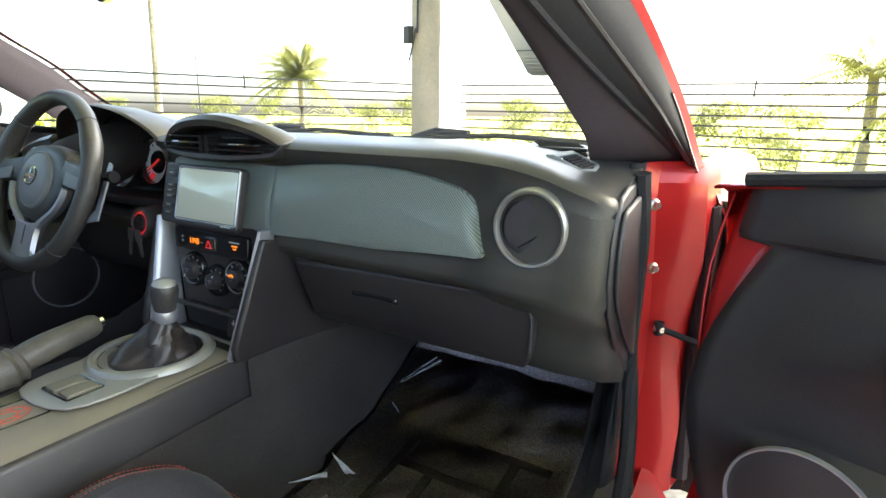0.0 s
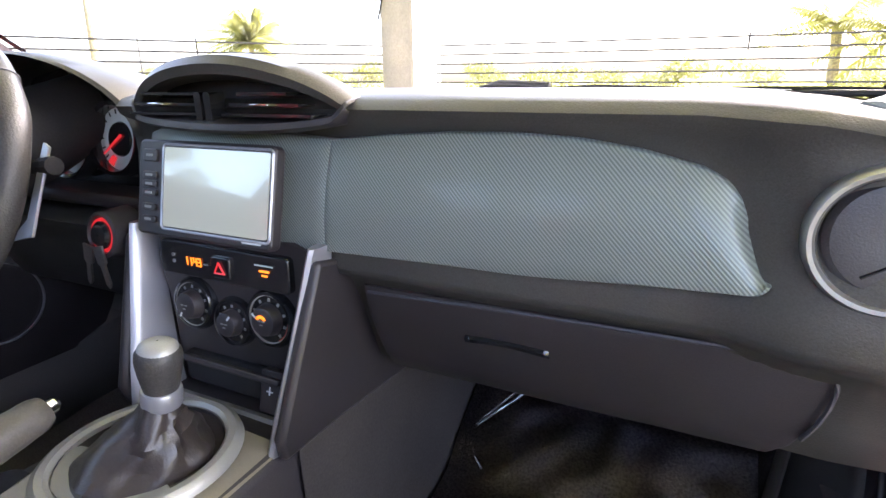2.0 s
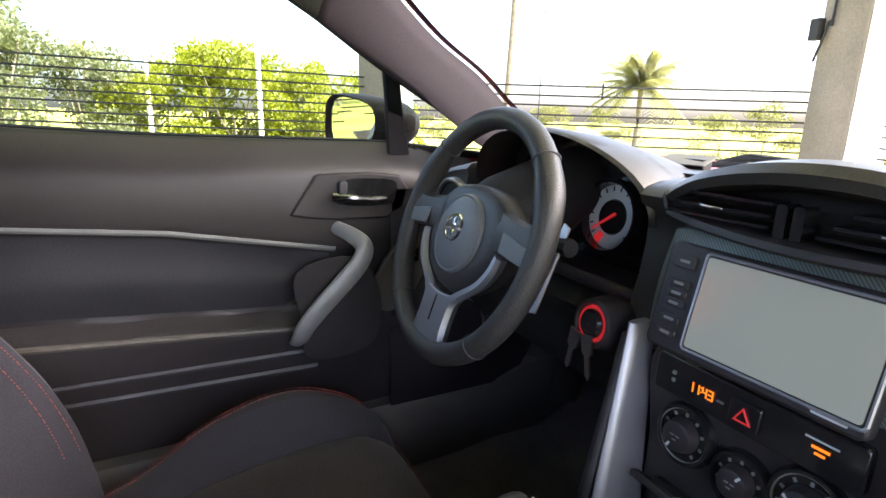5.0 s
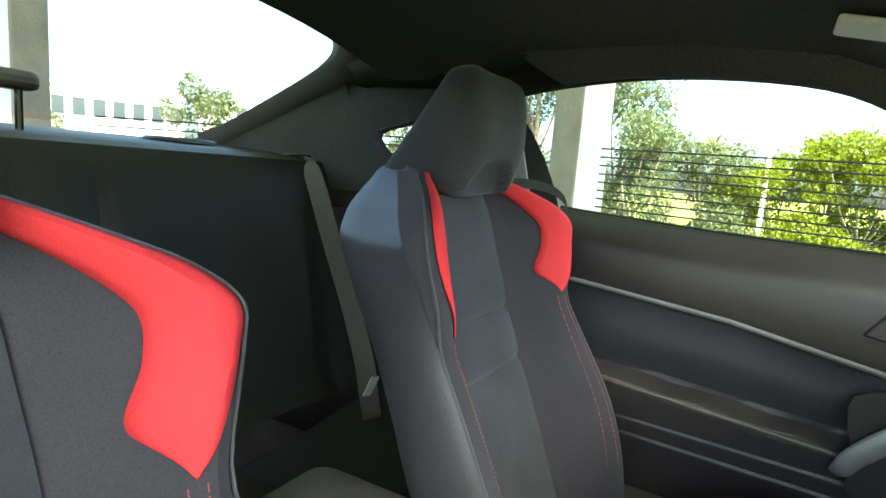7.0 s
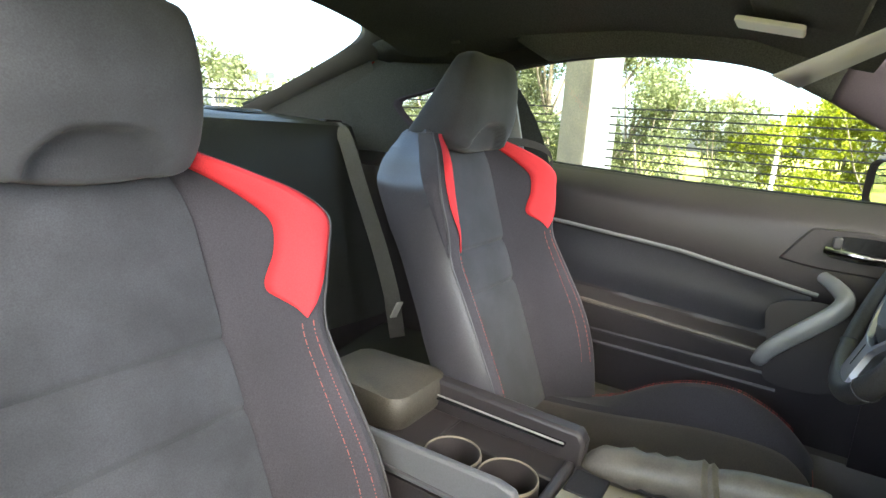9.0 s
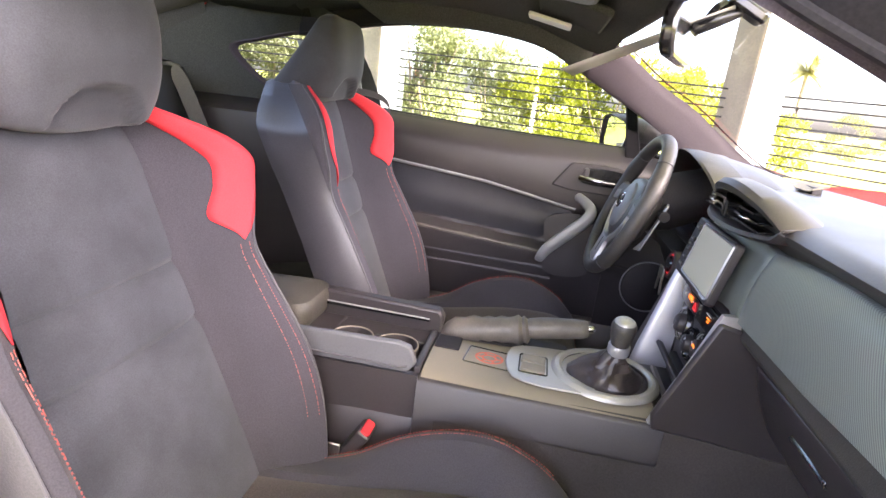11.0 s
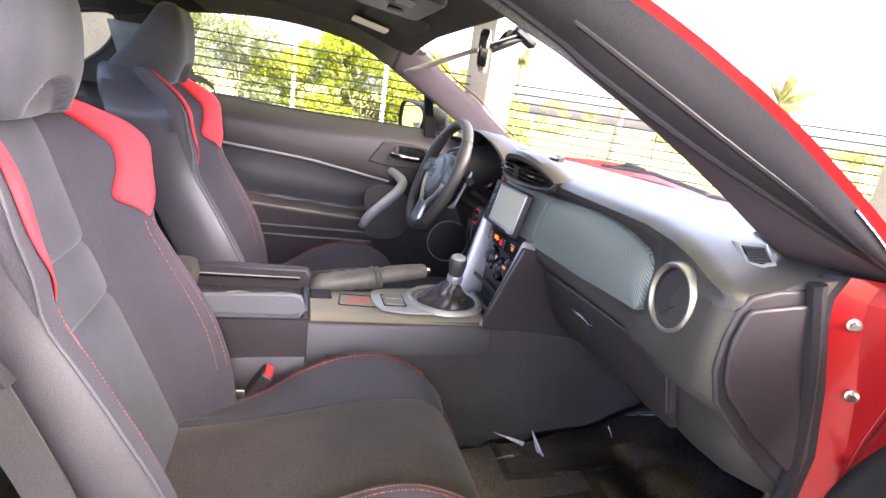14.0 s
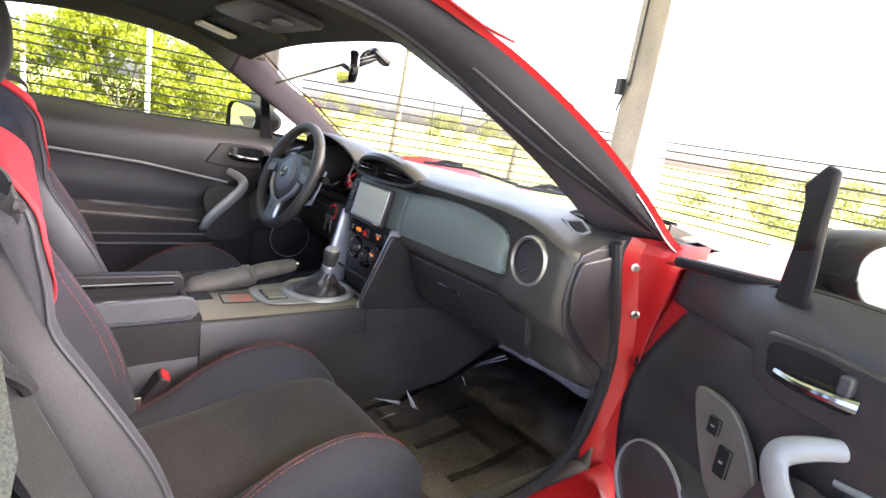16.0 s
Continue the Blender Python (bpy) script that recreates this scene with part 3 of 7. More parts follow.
# inner edge of the pillar at the windscreen, then the roof rail; outer edge at the door opening; edge of the painted body
INNER = cr([(0.642, 1.0, 0.838), (0.655, 0.89, 0.885), (0.65, 0.78, 0.957), (0.635, 0.7, 1.013), (0.612, 0.595, 1.068), (0.568, 0.47, 1.146), (0.53, 0.38, 1.172), (0.512, 0.25, 1.181), (0.505, 0.05, 1.195), (0.5, -0.2, 1.195), (0.5, -0.4, 1.185)], 5)
RIDGE = cr([(0.642, 0.86, 0.834), (0.634, 0.79, 0.851), (0.645, 0.705, 0.89), (0.634, 0.641, 0.933), (0.619, 0.543, 0.993), (0.605, 0.434, 1.05), (0.586, 0.36, 1.086), (0.555, 0.25, 1.132), (0.55, 0.05, 1.155), (0.545, -0.15, 1.15), (0.54, -0.4, 1.115)], 5)
OUTER = cr([(0.745, 1.02, 0.835), (0.74, 0.88, 0.86), (0.715, 0.75, 0.905), (0.694, 0.68, 0.935), (0.656, 0.56, 0.99), (0.62, 0.44, 1.052), (0.597, 0.38, 1.09), (0.582, 0.25, 1.14), (0.58, 0.05, 1.16), (0.575, -0.15, 1.148), (0.56, -0.4, 1.1)], 5)
EDGE = cr([(0.775, 0.98, 0.8), (0.765, 0.855, 0.853), (0.746, 0.765, 0.925), (0.728, 0.695, 0.977), (0.704, 0.615, 1.033), (0.668, 0.5, 1.1), (0.64, 0.39, 1.148), (0.615, 0.25, 1.188), (0.606, 0.05, 1.207), (0.6, -0.15, 1.2), (0.59, -0.4, 1.165)], 5)
for s in (1, -1):
    rows = []
    for i, r, o in zip(INNER, RIDGE, OUTER):
        i, r, o = np.array(i), np.array(r), np.array(o)
        bow = np.array((-0.006, -0.004, -0.004))
        rows.append([i, i * 0.75 + r * 0.25 + bow * 0.7, i * 0.5 + r * 0.5 + bow, i * 0.25 + r * 0.75 + bow, i * 0.08 + r * 0.92 + bow * 0.5, r, r * 0.7 + o * 0.3 + (0, -0.003, -0.002), r * 0.3 + o * 0.7, o])
    rows = [mirrored([tuple(q) for q in r], s) for r in rows]
    part("pillar_trim", sheet(rows[:29], flip=s < 0), PILLARTRIM, car, "dark grain plastic pillar trim", solid=0.005, smooth=60)
    part("roof_rail_lining", sheet(rows[28:46] + [[(p[0] * 1.0, p[1] - 0.05, p[2] + 0.06) for p in rows[46]]], flip=s < 0), HEADLINER, car, "charcoal cloth roof rail", smooth=60)
    strip = [[tuple(np.array(o) * (1 - k) + np.array(e) * k + np.array((0.008, -0.012, -0.004)) * math.sin(math.pi * k)) for k in (0, 0.25, 0.5, 0.75, 1)] for o, e in zip(OUTER, EDGE)]
    part("door_seal", sheet([mirrored(r, s) for r in strip], flip=s < 0), RUBBER, car, "black rubber door seal", smooth=60)
    part("seal_bead", tube(mirrored([tuple(o) for o in OUTER], s), 0.0045, 8), RUBBER, car)
    part("seal_ridge", tube(mirrored([tuple(np.array(o) * 0.6 + np.array(e) * 0.4 + (0.006, -0.009, -0.002)) for o, e in zip(OUTER[:30], EDGE)], s), 0.0045, 8), SEALGLOSS, car, "shiny rubber lip of the seal")
    low = [tuple(np.array(e) + (0.0, -0.004, -0.002)) for e in EDGE[4:13]]
    if s > 0:
        # grey highlight line of the door seal, added as a thin metal tube
        part("drip_rail", tube(mirrored(low, s), 0.002, 8), DARKCHROME, car, "thin dark chrome tube standing for the highlight line along the door seal")
    paint = []
    for e, i in zip(EDGE, INNER):
        e, i = np.array(e), np.array(i)
        paint.append([tuple(e), tuple(e + (0.006, 0.006, 0.008)), tuple(e * 0.5 + i * 0.5 + (0.01, -0.002, 0.004)), tuple(i * 0.82 + e * 0.18 + (0.0, -0.002, 0.0))])
    part("pillar_skin", sheet([mirrored(r, s) for r in paint], flip=s < 0), PAINT, car, "glossy red painted pillar")

# headliner and roof
rows, skin = [], []
for y, zc, ze, w in ((0.44, 1.168, 1.118, 0.55), (0.38, 1.185, 1.13, 0.54), (0.25, 1.21, 1.172, 0.52), (0.05, 1.232, 1.195, 0.51), (-0.2, 1.243, 1.196, 0.505), (-0.36, 1.248, 1.187, 0.51), (-0.44, 1.248, 1.165, 0.56), (-0.52, 1.25, 1.165, 0.565), (-0.57, 1.248, 1.17, 0.56)):
    rows.append([(x * w, y + (0.03 * (1 - x * x) if y > 0.3 else -0.03 * (1 - x * x) if y < -0.5 else 0), zc - (zc - ze) * abs(x) ** 2.6) for x in np.linspace(-1, 1, 25)])
    skin.append([(x * (w + 0.11), y + (0.06 * (1 - x * x) if y > 0.3 else 0), zc + 0.045 - (zc - ze + 0.012) * abs(x) ** 3.2) for x in np.linspace(-1, 1, 25)])
part("headliner", sheet(rows), HEADLINER, car, "charcoal cloth headliner")
part("roof_lining", sheet([[(p[0] * 0.985, p[1], p[2] - 0.014) for p in r] for r in skin]), HEADLINER, car, "dark lining under the roof panel")
part("roof_panel", sheet(skin, flip=True), PAINT, car, "glossy red roof panel", solid=0.004)

for s in (1, -1):
    close = [[(s * x, y, z), (s * (x + 0.04), y - 0.012, z - 0.012), (s * (x + 0.09), y - 0.02, z - 0.04)] for x, y, z in ((0.5, -0.36, 1.192), (0.5, -0.5, 1.196), (0.5, -0.57, 1.2), (0.52, -0.62, 1.205), (0.55, -0.69, 1.2))]
    part("roof_corner_trim", sheet(close, flip=s > 0), HEADLINER, car, "charcoal trim closing the roof corner", solid=0.004)

    rail = [[(s * 0.6, y, 1.198), (s * 0.63, y, 1.17), (s * 0.668, y, 1.105)] for y in (-0.41, -0.48, -0.55, -0.62, -0.7, -0.8)]
    part("roof_side_lining", sheet(rail, flip=s > 0), HEADLINER, car, "charcoal lining above the quarter window")
    part("roof_side_skin", sheet([[(p[0] + s * 0.012, p[1], p[2] + 0.008) for p in r] for r in rail], flip=s < 0), PAINT, car, "glossy red roof side")
    inner_rail = [[tuple(np.array(e) * (s, 1, 1) + (-s * 0.008, 0, -0.006)), tuple((np.array(e) * 0.5 + np.array(i) * 0.5) * (s, 1, 1) + (0, 0, -0.008)), tuple(np.array(i) * (s, 1, 1) + (0, 0, -0.003))] for e, i in zip(EDGE[29:], INNER[29:])]
    part("rail_backing", sheet(inner_rail, flip=s > 0), HEADLINER, car, "charcoal lining behind the roof rail")

# windscreen
glass = []
for k in np.linspace(0, 1, 9):
    i = np.array(INNER[int(round(k * 26))])
    glass.append([(x * (i[0] + 0.012), i[1] + 0.012 + (0.06 + 0.07 * (1 - k)) * (1 - x * x), i[2] + 0.004 + 0.03 * (1 - x * x) * k) for x in np.linspace(-1, 1, 17)])
ws = part("windscreen", sheet(glass), PANE, car, "clear curved windscreen")
ws.visible_shadow = False
for s in (1, -1):
    frit = []
    for k in range(27):
        i = np.array(INNER[k])
        frit.append([(s * (i[0] + 0.016), i[1] + 0.012, i[2] + 0.005), (s * (i[0] - 0.003), i[1] + 0.013, i[2] + 0.0055)])
    part("glass_border", sheet(frit, flip=s < 0), RUBBER, car, "black border of the windscreen")
header = [[(p[0] * 0.98, p[1] - 0.004, p[2] - 0.004) for p in glass[-1]], [(p[0] * 0.96, p[1] - 0.035, p[2] + 0.006) for p in glass[-1]], [(p[0] * 0.94, p[1] - 0.09, p[2] + 0.02) for p in glass[-1]]]
part("windscreen_header", sheet(header), HEADLINER, car, solid=0.01)

# rear window with its trim
top = cr([(x, y, 1.262 + 0.322 * (y + 0.6) - 0.09 * x * x) for x, y in ((0, -0.59), (0.2, -0.595), (0.34, -0.605), (0.425, -0.622), (0.48, -0.65), (0.517, -0.695), (0.54, -0.77), (0.556, -0.9), (0.568, -1.05), (0.578, -1.2), (0.58, -1.31))], 6)
for s in (1, -1):
    outer = []
    for p in top:
        p = np.array(p)
        k = min(1, max(0, (-0.6 - p[1]) / 0.12))
        out = np.array((0.03 + 0.075 * k, 0.05 - 0.005 * k, 0.0))
        outer.append([tuple(p + (0, -0.005, 0.006)), tuple(p + out * 0.25 + (0, 0, -0.012)), tuple(p + out * 0.7 + (0, 0, -0.02)), tuple(p + out + (0, 0, -0.014))])
    part("rear_window_trim", sheet([mirrored(r, s) for r in outer], flip=s < 0), CTRIM, car, "grey moulded trim beside the rear window", smooth=60)
rear_rows = []
for k in np.linspace(0, 1, 10):
    y = -0.6 - 0.72 * k
    w = 0.47 + 0.08 * min(1, k * 6) + 0.05 * k
    z = 1.262 - 0.232 * k
    rear_rows.append([(x * w, y - 0.05 * (1 - x * x) * k, z - 0.025 * x * x) for x in np.linspace(-1, 1, 15)])
rw = part("rear_window", sheet(rear_rows), TINTED, car, "lightly tinted sloping rear window")
rw.visible_shadow = False

# rear quarter: wall below, window, pillar
for s in (1, -1):
    q = [(-0.655, 1.045), (-0.56, 1.078), (-0.45, 1.102), (-0.415, 1.092), (-0.44, 1.03), (-0.5, 0.975), (-0.56, 0.952)]
    quarter_x = lambda y, z: 0.735 - (z - 0.9) * 0.42 + (y + 0.5) * 0.02
    qp = cr([(quarter_x(y, z), y, z) for y, z in q], 5, True)
    cen = np.mean(qp, axis=0)
    lip = [[tuple(p), tuple(p + (p - cen) * 0.12 + (-0.008, 0, 0)), tuple(p + (p - cen) * 0.2 + (-0.006, 0, 0))] for p in qp]
    part("quarter_window_trim", sheet([mirrored(r, s) for r in lip], close_v=True, flip=s > 0), PILLARTRIM, car, "grey trim round the quarter window")
    bm = bmesh.new()
    bm.faces.new([bm.verts.new((p[0] * s, p[1], p[2])) for p in qp])
    pane = part("quarter_window", bm, TINTED, car, "small pointed quarter window")
    pane.visible_shadow = False
    # wall panels round the window, built as a fan of strips
    ring_out = [(-1.3, 1.02), (-1.0, 1.12), (-0.7, 1.19), (-0.45, 1.19), (-0.28, 1.14), (-0.2, 0.92), (-0.22, 0.6), (-0.9, 0.6), (-1.3, 0.8)]
    ang = lambda y, z: math.atan2(z - cen[2], y - cen[1])
    ro = cr([(quarter_x(y, z) - (0.06 if z > 1.1 and y > -0.6 else 0), y, z) for y, z in ring_out], 5, True)
    ro.sort(key=lambda p: ang(p[1], p[2]))
    inner_ring = []
    for p in ro:
        a = ang(p[1], p[2])
        b = min(qp, key=lambda g: abs((ang(g[1], g[2]) - a + math.pi) % (2 * math.pi) - math.pi))
        inner_ring.append(np.array(b) + (np.array(b) - cen) * 0.18 + (-0.004, 0, 0))
    wall = [[tuple(a), tuple((a * 0.6 + np.array(p) * 0.4) + (-0.006, 0, 0)), tuple(p)] for a, p in zip(inner_ring, ro)]
    part("quarter_trim", sheet([mirrored(r, s) for r in wall], close_v=True, flip=s > 0), HEADLINER, car, "black quarter trim beside the rear seat")
    lower = [[(s * 0.735, -0.2, z), (s * 0.72, -0.3, z), (s * 0.66, -0.45, z), (s * 0.62, -0.75, z), (s * 0.6, -1.0, z)] for z in (0.2, 0.45, 0.6, 0.75, 0.86, 0.9)]
    for r_, off in zip(lower, (0, 0, 0.0, 0.0, 0.02, 0.09)):
        for k, p in enumerate(r_):
            r_[k] = (p[0] + s * off * (0.3 + 0.2 * k), p[1], p[2])
    part("rear_side_panel", sheet(lower, flip=s > 0), PLASTIC, car, "moulded rear side panel with arm recess", solid=0.004)
    # centre pillar
    bp = [[(s * (0.735 - (z - 0.6) * 0.34), y, z) for y in (-0.18 - (z - 0.6) * 0.12, -0.215 - (z - 0.6) * 0.14, -0.27 - (z - 0.6) * 0.2, -0.31 - (z - 0.6) * 0.2)] for z in (0.3, 0.6, 0.75, 0.9, 1.0, 1.05, 1.085)]
    part("centre_pillar", sheet(bp, flip=s > 0), TRIM_SHEEN, car, "pale grey centre pillar trim", solid=0.01)

# floor, tunnel sides, bulkhead, sills
fl = [[(x, y, z + 0.02 * noise.noise((x * 9, y * 9, 0.3))) for x in np.linspace(-0.7, 0.7, 29)] for y, z in ((-1.0, 0.24), (-0.5, 0.22), (-0.1, 0.2), (0.3, 0.19), (0.7, 0.2), (0.9, 0.225), (1.1, 0.32), (1.25, 0.46), (1.3, 0.7), (1.25, 0.82))]
for s in (1, -1):
    tun = [[(s * (x0 + dx), y, z) for dx, z in ((0.0, 0.55), (0.004, 0.42), (0.012, 0.3), (0.03, 0.235), (0.06, 0.215))] for x0, y in ((0.124, 0.58), (0.124, 0.66), (0.126, 0.85), (0.13, 1.05), (0.14, 1.26))]
    front_part = [[(s * (0.129 + dx), y, z) for dx, z in ((0.0, 0.435), (0.004, 0.38), (0.012, 0.3), (0.03, 0.235), (0.06, 0.215))] for y in (0.2, 0.4, 0.585)]
    part("tunnel_carpet", sheet(front_part, flip=s < 0), CARPET, car, "dark carpet on the tunnel's side")
    part("tunnel_carpet", sheet(tun, flip=s < 0), CARPET, car, "dark carpet on the tunnel's side")
part("floor_carpet", sheet(fl, flip=True), FLOORCARPET, car, "black floor carpet")
for s in (1, -1):
    sill = [[(s * x, y, z) for x, z in ((0.66, 0.2), (0.665, 0.3), (0.69, 0.345), (0.72, 0.35), (0.74, 0.345))] for y in np.linspace(-0.35, 0.8, 8)]
    up = [[(s * x, y + dy, z + dz) for x, dy, z, dz in ((0.63, 0.1, 0.2, k * 0.1), (0.645, 0.12, 0.3, k * 0.2), (0.67, 0.06, 0.345, k * 0.33), (0.69, 0.03, 0.35, k * 0.4), (0.7, 0.0, 0.345, k * 0.46))] for k, y in ((0.12, 0.86), (0.4, 0.915), (0.75, 0.9), (1.0, 0.83))]
    part("sill_trim", sheet(sill + up, flip=s < 0), SWITCHPLATE, car, "grey plastic sill and kick panel", solid=0.004)
    seal_line = cr([(s * 0.742, -0.3, 0.352), (s * 0.742, 0.3, 0.352), (s * 0.74, 0.6, 0.36), (s * 0.733, 0.735, 0.41), (s * 0.718, 0.808, 0.5), (s * 0.708, 0.818, 0.58), (s * 0.712, 0.793, 0.69), (s * 0.715, 0.77, 0.76), (s * 0.714, 0.756, 0.81), (s * 0.712, 0.748, 0.845)], 6)
    part("sill_seal", tube(seal_line, 0.012, 8), RUBBER, car, "black rubber seal round the door opening")
    outer_sill = [[(s * x, y, z) for x, z in ((0.742, 0.348), (0.765, 0.335), (0.785, 0.3), (0.83, 0.27), (0.845, 0.2), (0.8, 0.16))] for y in np.linspace(-0.5, 0.86, 8)]
    part("sill_skin", sheet(outer_sill, flip=s < 0), PAINT, car, "glossy red door sill")
    # hinge pillar: a painted face that looks back and outward
    face, inner_face = [], []
    for z, y, xo in ((0.3, 0.83, 0.785), (0.4, 0.85, 0.785), (0.5, 0.895, 0.785), (0.58, 0.9, 0.785), (0.69, 0.872, 0.788), (0.79, 0.835, 0.785), (0.825, 0.83, 0.782), (0.855, 0.845, 0.778)):
        inner_face.append([(s * 0.693, y - 0.072, z), (s * 0.7, y - 0.064, z), (s * 0.705, y - 0.05, z), (s * 0.7075, y - 0.038, z)])
        face.append([(s * 0.7065, y - 0.04, z), (s * 0.713, y - 0.022, z), (s * 0.722, y, z), (s * 0.75, y + 0.02, z), (s * 0.765, y + 0.034, z), (s * xo, y + 0.055, z), (s * (xo + 0.015), y + 0.12, z)])
    part("pillar_seal_strip", sheet(inner_face, flip=s < 0), RUBBER, car, "black seal beside the hinge pillar", solid=0.004)
    part("hinge_pillar", sheet(face, flip=s < 0), PAINT, car, "glossy red hinge pillar of the door opening", smooth=25)
    for bx, by, bz in ((0.718, 0.825, 0.794), (0.72, 0.865, 0.69), (0.735, 0.9, 0.58)):
        m = Matrix.Translation((s * bx, by, bz)) @ Matrix.Rotation(radians(s * 50), 4, "Z") @ Matrix.Rotation(radians(90), 4, "X")
        part("bolt", lathe([(0.001, 0.012), (0.005, 0.012), (0.0055, 0.006), (0.009, 0.005), (0.0095, 0.0), (0.001, 0)], 6 if bz < 0.6 else 10, m), BOLT, car, "zinc-plated bolt")
    if s > 0:
        part("check_strap", join(tube([(0.738, 0.898, 0.581), (0.768, 0.905, 0.572), (0.8, 0.908, 0.562), (0.83, 0.905, 0.556)], 0.0055, 8), tube([(0.738, 0.898, 0.592), (0.738, 0.898, 0.57)], 0.008, 8)), RUBBER, car, "black door check strap")
    # black sheet added to keep the hinge gap dark against the bright outside
    gap_cover = [[(s * x, y + 0.02 * math.sin((z - 0.3) * 6), z) for x, y in ((0.786, 0.935), (0.8, 0.943), (0.83, 0.94), (0.862, 0.915))] for z in np.linspace(0.27, 0.79, 10)]
    part("hinge_gap_cover", sheet(gap_cover, flip=s < 0), RUBBER, car, "black sheet added in the hinge gap to stand for its dark void", solid=0.005)
    part("pillar_gaiter", tube(cr([(s * 0.79, 0.93, 0.785), (s * 0.795, 0.937, 0.71), (s * 0.792, 0.948, 0.6), (s * 0.79, 0.945, 0.5), (s * 0.792, 0.92, 0.39), (s * 0.796, 0.9, 0.32)], 8), 0.014, 10), RUBBER, car, "black rubber tube closing the dark hinge gap")

for s, y0 in ((-1, 0.55), (1, 0.8)):
    kick = [[(s * (0.692 + (0.012 if s > 0 else 0)), y, z) for z in (0.2, 0.45, 0.65, 0.8)] for y in (y0, 0.85, 0.95, 1.05, 1.25)]
    part("kick_panel", sheet(kick, flip=s > 0), PLASTIC, car, "black kick panel beside the footwell", solid=0.004)
    sail = [[(s * (0.605 - 0.02 * k), y, 1.215 + 0.1 * (y + 0.6) * (y > -0.6) - 0.3 * max(0, -0.62 - y) * 0.9) for k in (0,)] + [(s * (0.66 + 0.0 * y), y - 0.02, 1.12 + 0.26 * min(0, y + 0.7)), (s * 0.745, y - 0.04, 0.9 - 0.03)] for y in (-0.72, -0.85, -1.0, -1.15, -1.3)]
    part("rear_pillar_lining", sheet([[(p[0] - s * 0.014, p[1], p[2]) for p in r] for r in sail], flip=s < 0), HEADLINER, car, "dark lining of the rear pillar")
    part("rear_pillar_skin", sheet(sail, flip=s > 0), PAINT, car, "glossy red rear pillar", solid=0.003)

# bonnet, wings, cowl, tail
hood = [[(x * w, y, z + h * (1 - abs(x) ** 2.2) - (0.012 if abs(x) < 0.55 else 0)) for x in np.linspace(-1, 1, 25)] for y, w, z, h in ((1.3, 0.72, 0.775, 0.004), (1.5, 0.76, 0.752, 0.006), (1.8, 0.78, 0.705, 0.01), (2.1, 0.76, 0.675, 0.03), (2.35, 0.68, 0.59, 0.03), (2.45, 0.6, 0.5, 0.02))]
part("bonnet", sheet(hood, flip=True), PAINT, car, "glossy red bonnet", solid=0.004)
for s in (1, -1):
    wing = []
    for y, w, zt, bulge in ((0.93, 0.812, 0.835, 0.0), (1.05, 0.83, 0.832, 0.01), (1.18, 0.845, 0.83, 0.02), (1.3, 0.86, 0.826, 0.027), (1.45, 0.872, 0.82, 0.03), (1.6, 0.877, 0.806, 0.028), (1.8, 0.87, 0.755, 0.018), (2.1, 0.83, 0.72, 0.02), (2.35, 0.74, 0.61, 0.01)):
        wing.append([(s * (0.72 if y > 1.2 else 0.755), y, zt - 0.012), (s * 0.78, y, zt + bulge), (s * (w - 0.035), y, zt - 0.004 + bulge * 0.6), (s * (w - 0.026), y, zt - 0.014 + bulge * 0.4), (s * w, y, zt - 0.075), (s * (w + 0.01), y, zt - 0.16), (s * (w + 0.005), y, 0.5), (s * w, y, 0.42), (s * (w - 0.01), y, 0.28)])
    part("front_wing", sheet(wing, flip=s < 0), PAINT, car, "glossy red front wing")
    tail = []
    for y, w, zt in ((-0.45, 0.84, 0.86), (-0.8, 0.875, 0.92), (-1.2, 0.885, 0.93), (-1.6, 0.84, 0.9), (-1.85, 0.74, 0.86)):
        tail.append([(s * 0.745, y, zt - 0.03), (s * (w - 0.1), y, zt - 0.005), (s * (w - 0.03), y, zt - 0.03), (s * w, y, zt - 0.14), (s * w, y, 0.5), (s * (w - 0.03), y, 0.25)])
    part("rear_wing", sheet(tail, flip=s > 0), PAINT, car, "glossy red rear wing")
    for wy in (1.62, -0.95):
        w_ = part("wheel", lathe([(0.001, -0.1), (0.2, -0.1), (0.3, -0.1), (0.315, -0.06), (0.315, 0.06), (0.3, 0.1), (0.22, 0.1), (0.2, 0.06), (0.001, 0.06)], 40, Matrix.Translation((s * 0.74, wy, 0.315)) @ Matrix.Rotation(radians(90 * s), 4, "Y")), TYRE, car, "black tyre on a road wheel")
for s in (1, -1):
    part("cowl_corner", slab([(0.905, 0.856), (1.03, 0.862), (0.98, 0.874), (0.908, 0.888)], 0.006, Matrix(((0, 0, 1, s * 0.724 - 0.003), (1, 0, 0, 0), (0, 1, 0, 0), (0, 0, 0, 1)))), PLASTIC, car, "black corner piece at the foot of the windscreen", bevel=0.002)
part("cowl", sheet([[(x * 0.7, y + 0.05 * (1 - x * x), z) for x in np.linspace(-1, 1, 15)] for y, z in ((1.02, 0.835), (1.1, 0.838), (1.18, 0.82), (1.3, 0.79))], flip=True), PLASTIC, car, "black scuttle below the windscreen", solid=0.005)
for x0, x1 in ((-0.55, 0.02), (0.0, 0.6)):
    part("wiper", join(tube([(x0, 1.19, 0.852), ((x0 + x1) / 2, 1.21, 0.868), (x1, 1.17, 0.858)], 0.007, 6), tube([(x0 + 0.06, 1.21, 0.856), (x0 + 0.12, 1.22, 0.874), (x0 + 0.22, 1.21, 0.87)], 0.009, 8)), RUBBER, car, "black wiper arm")
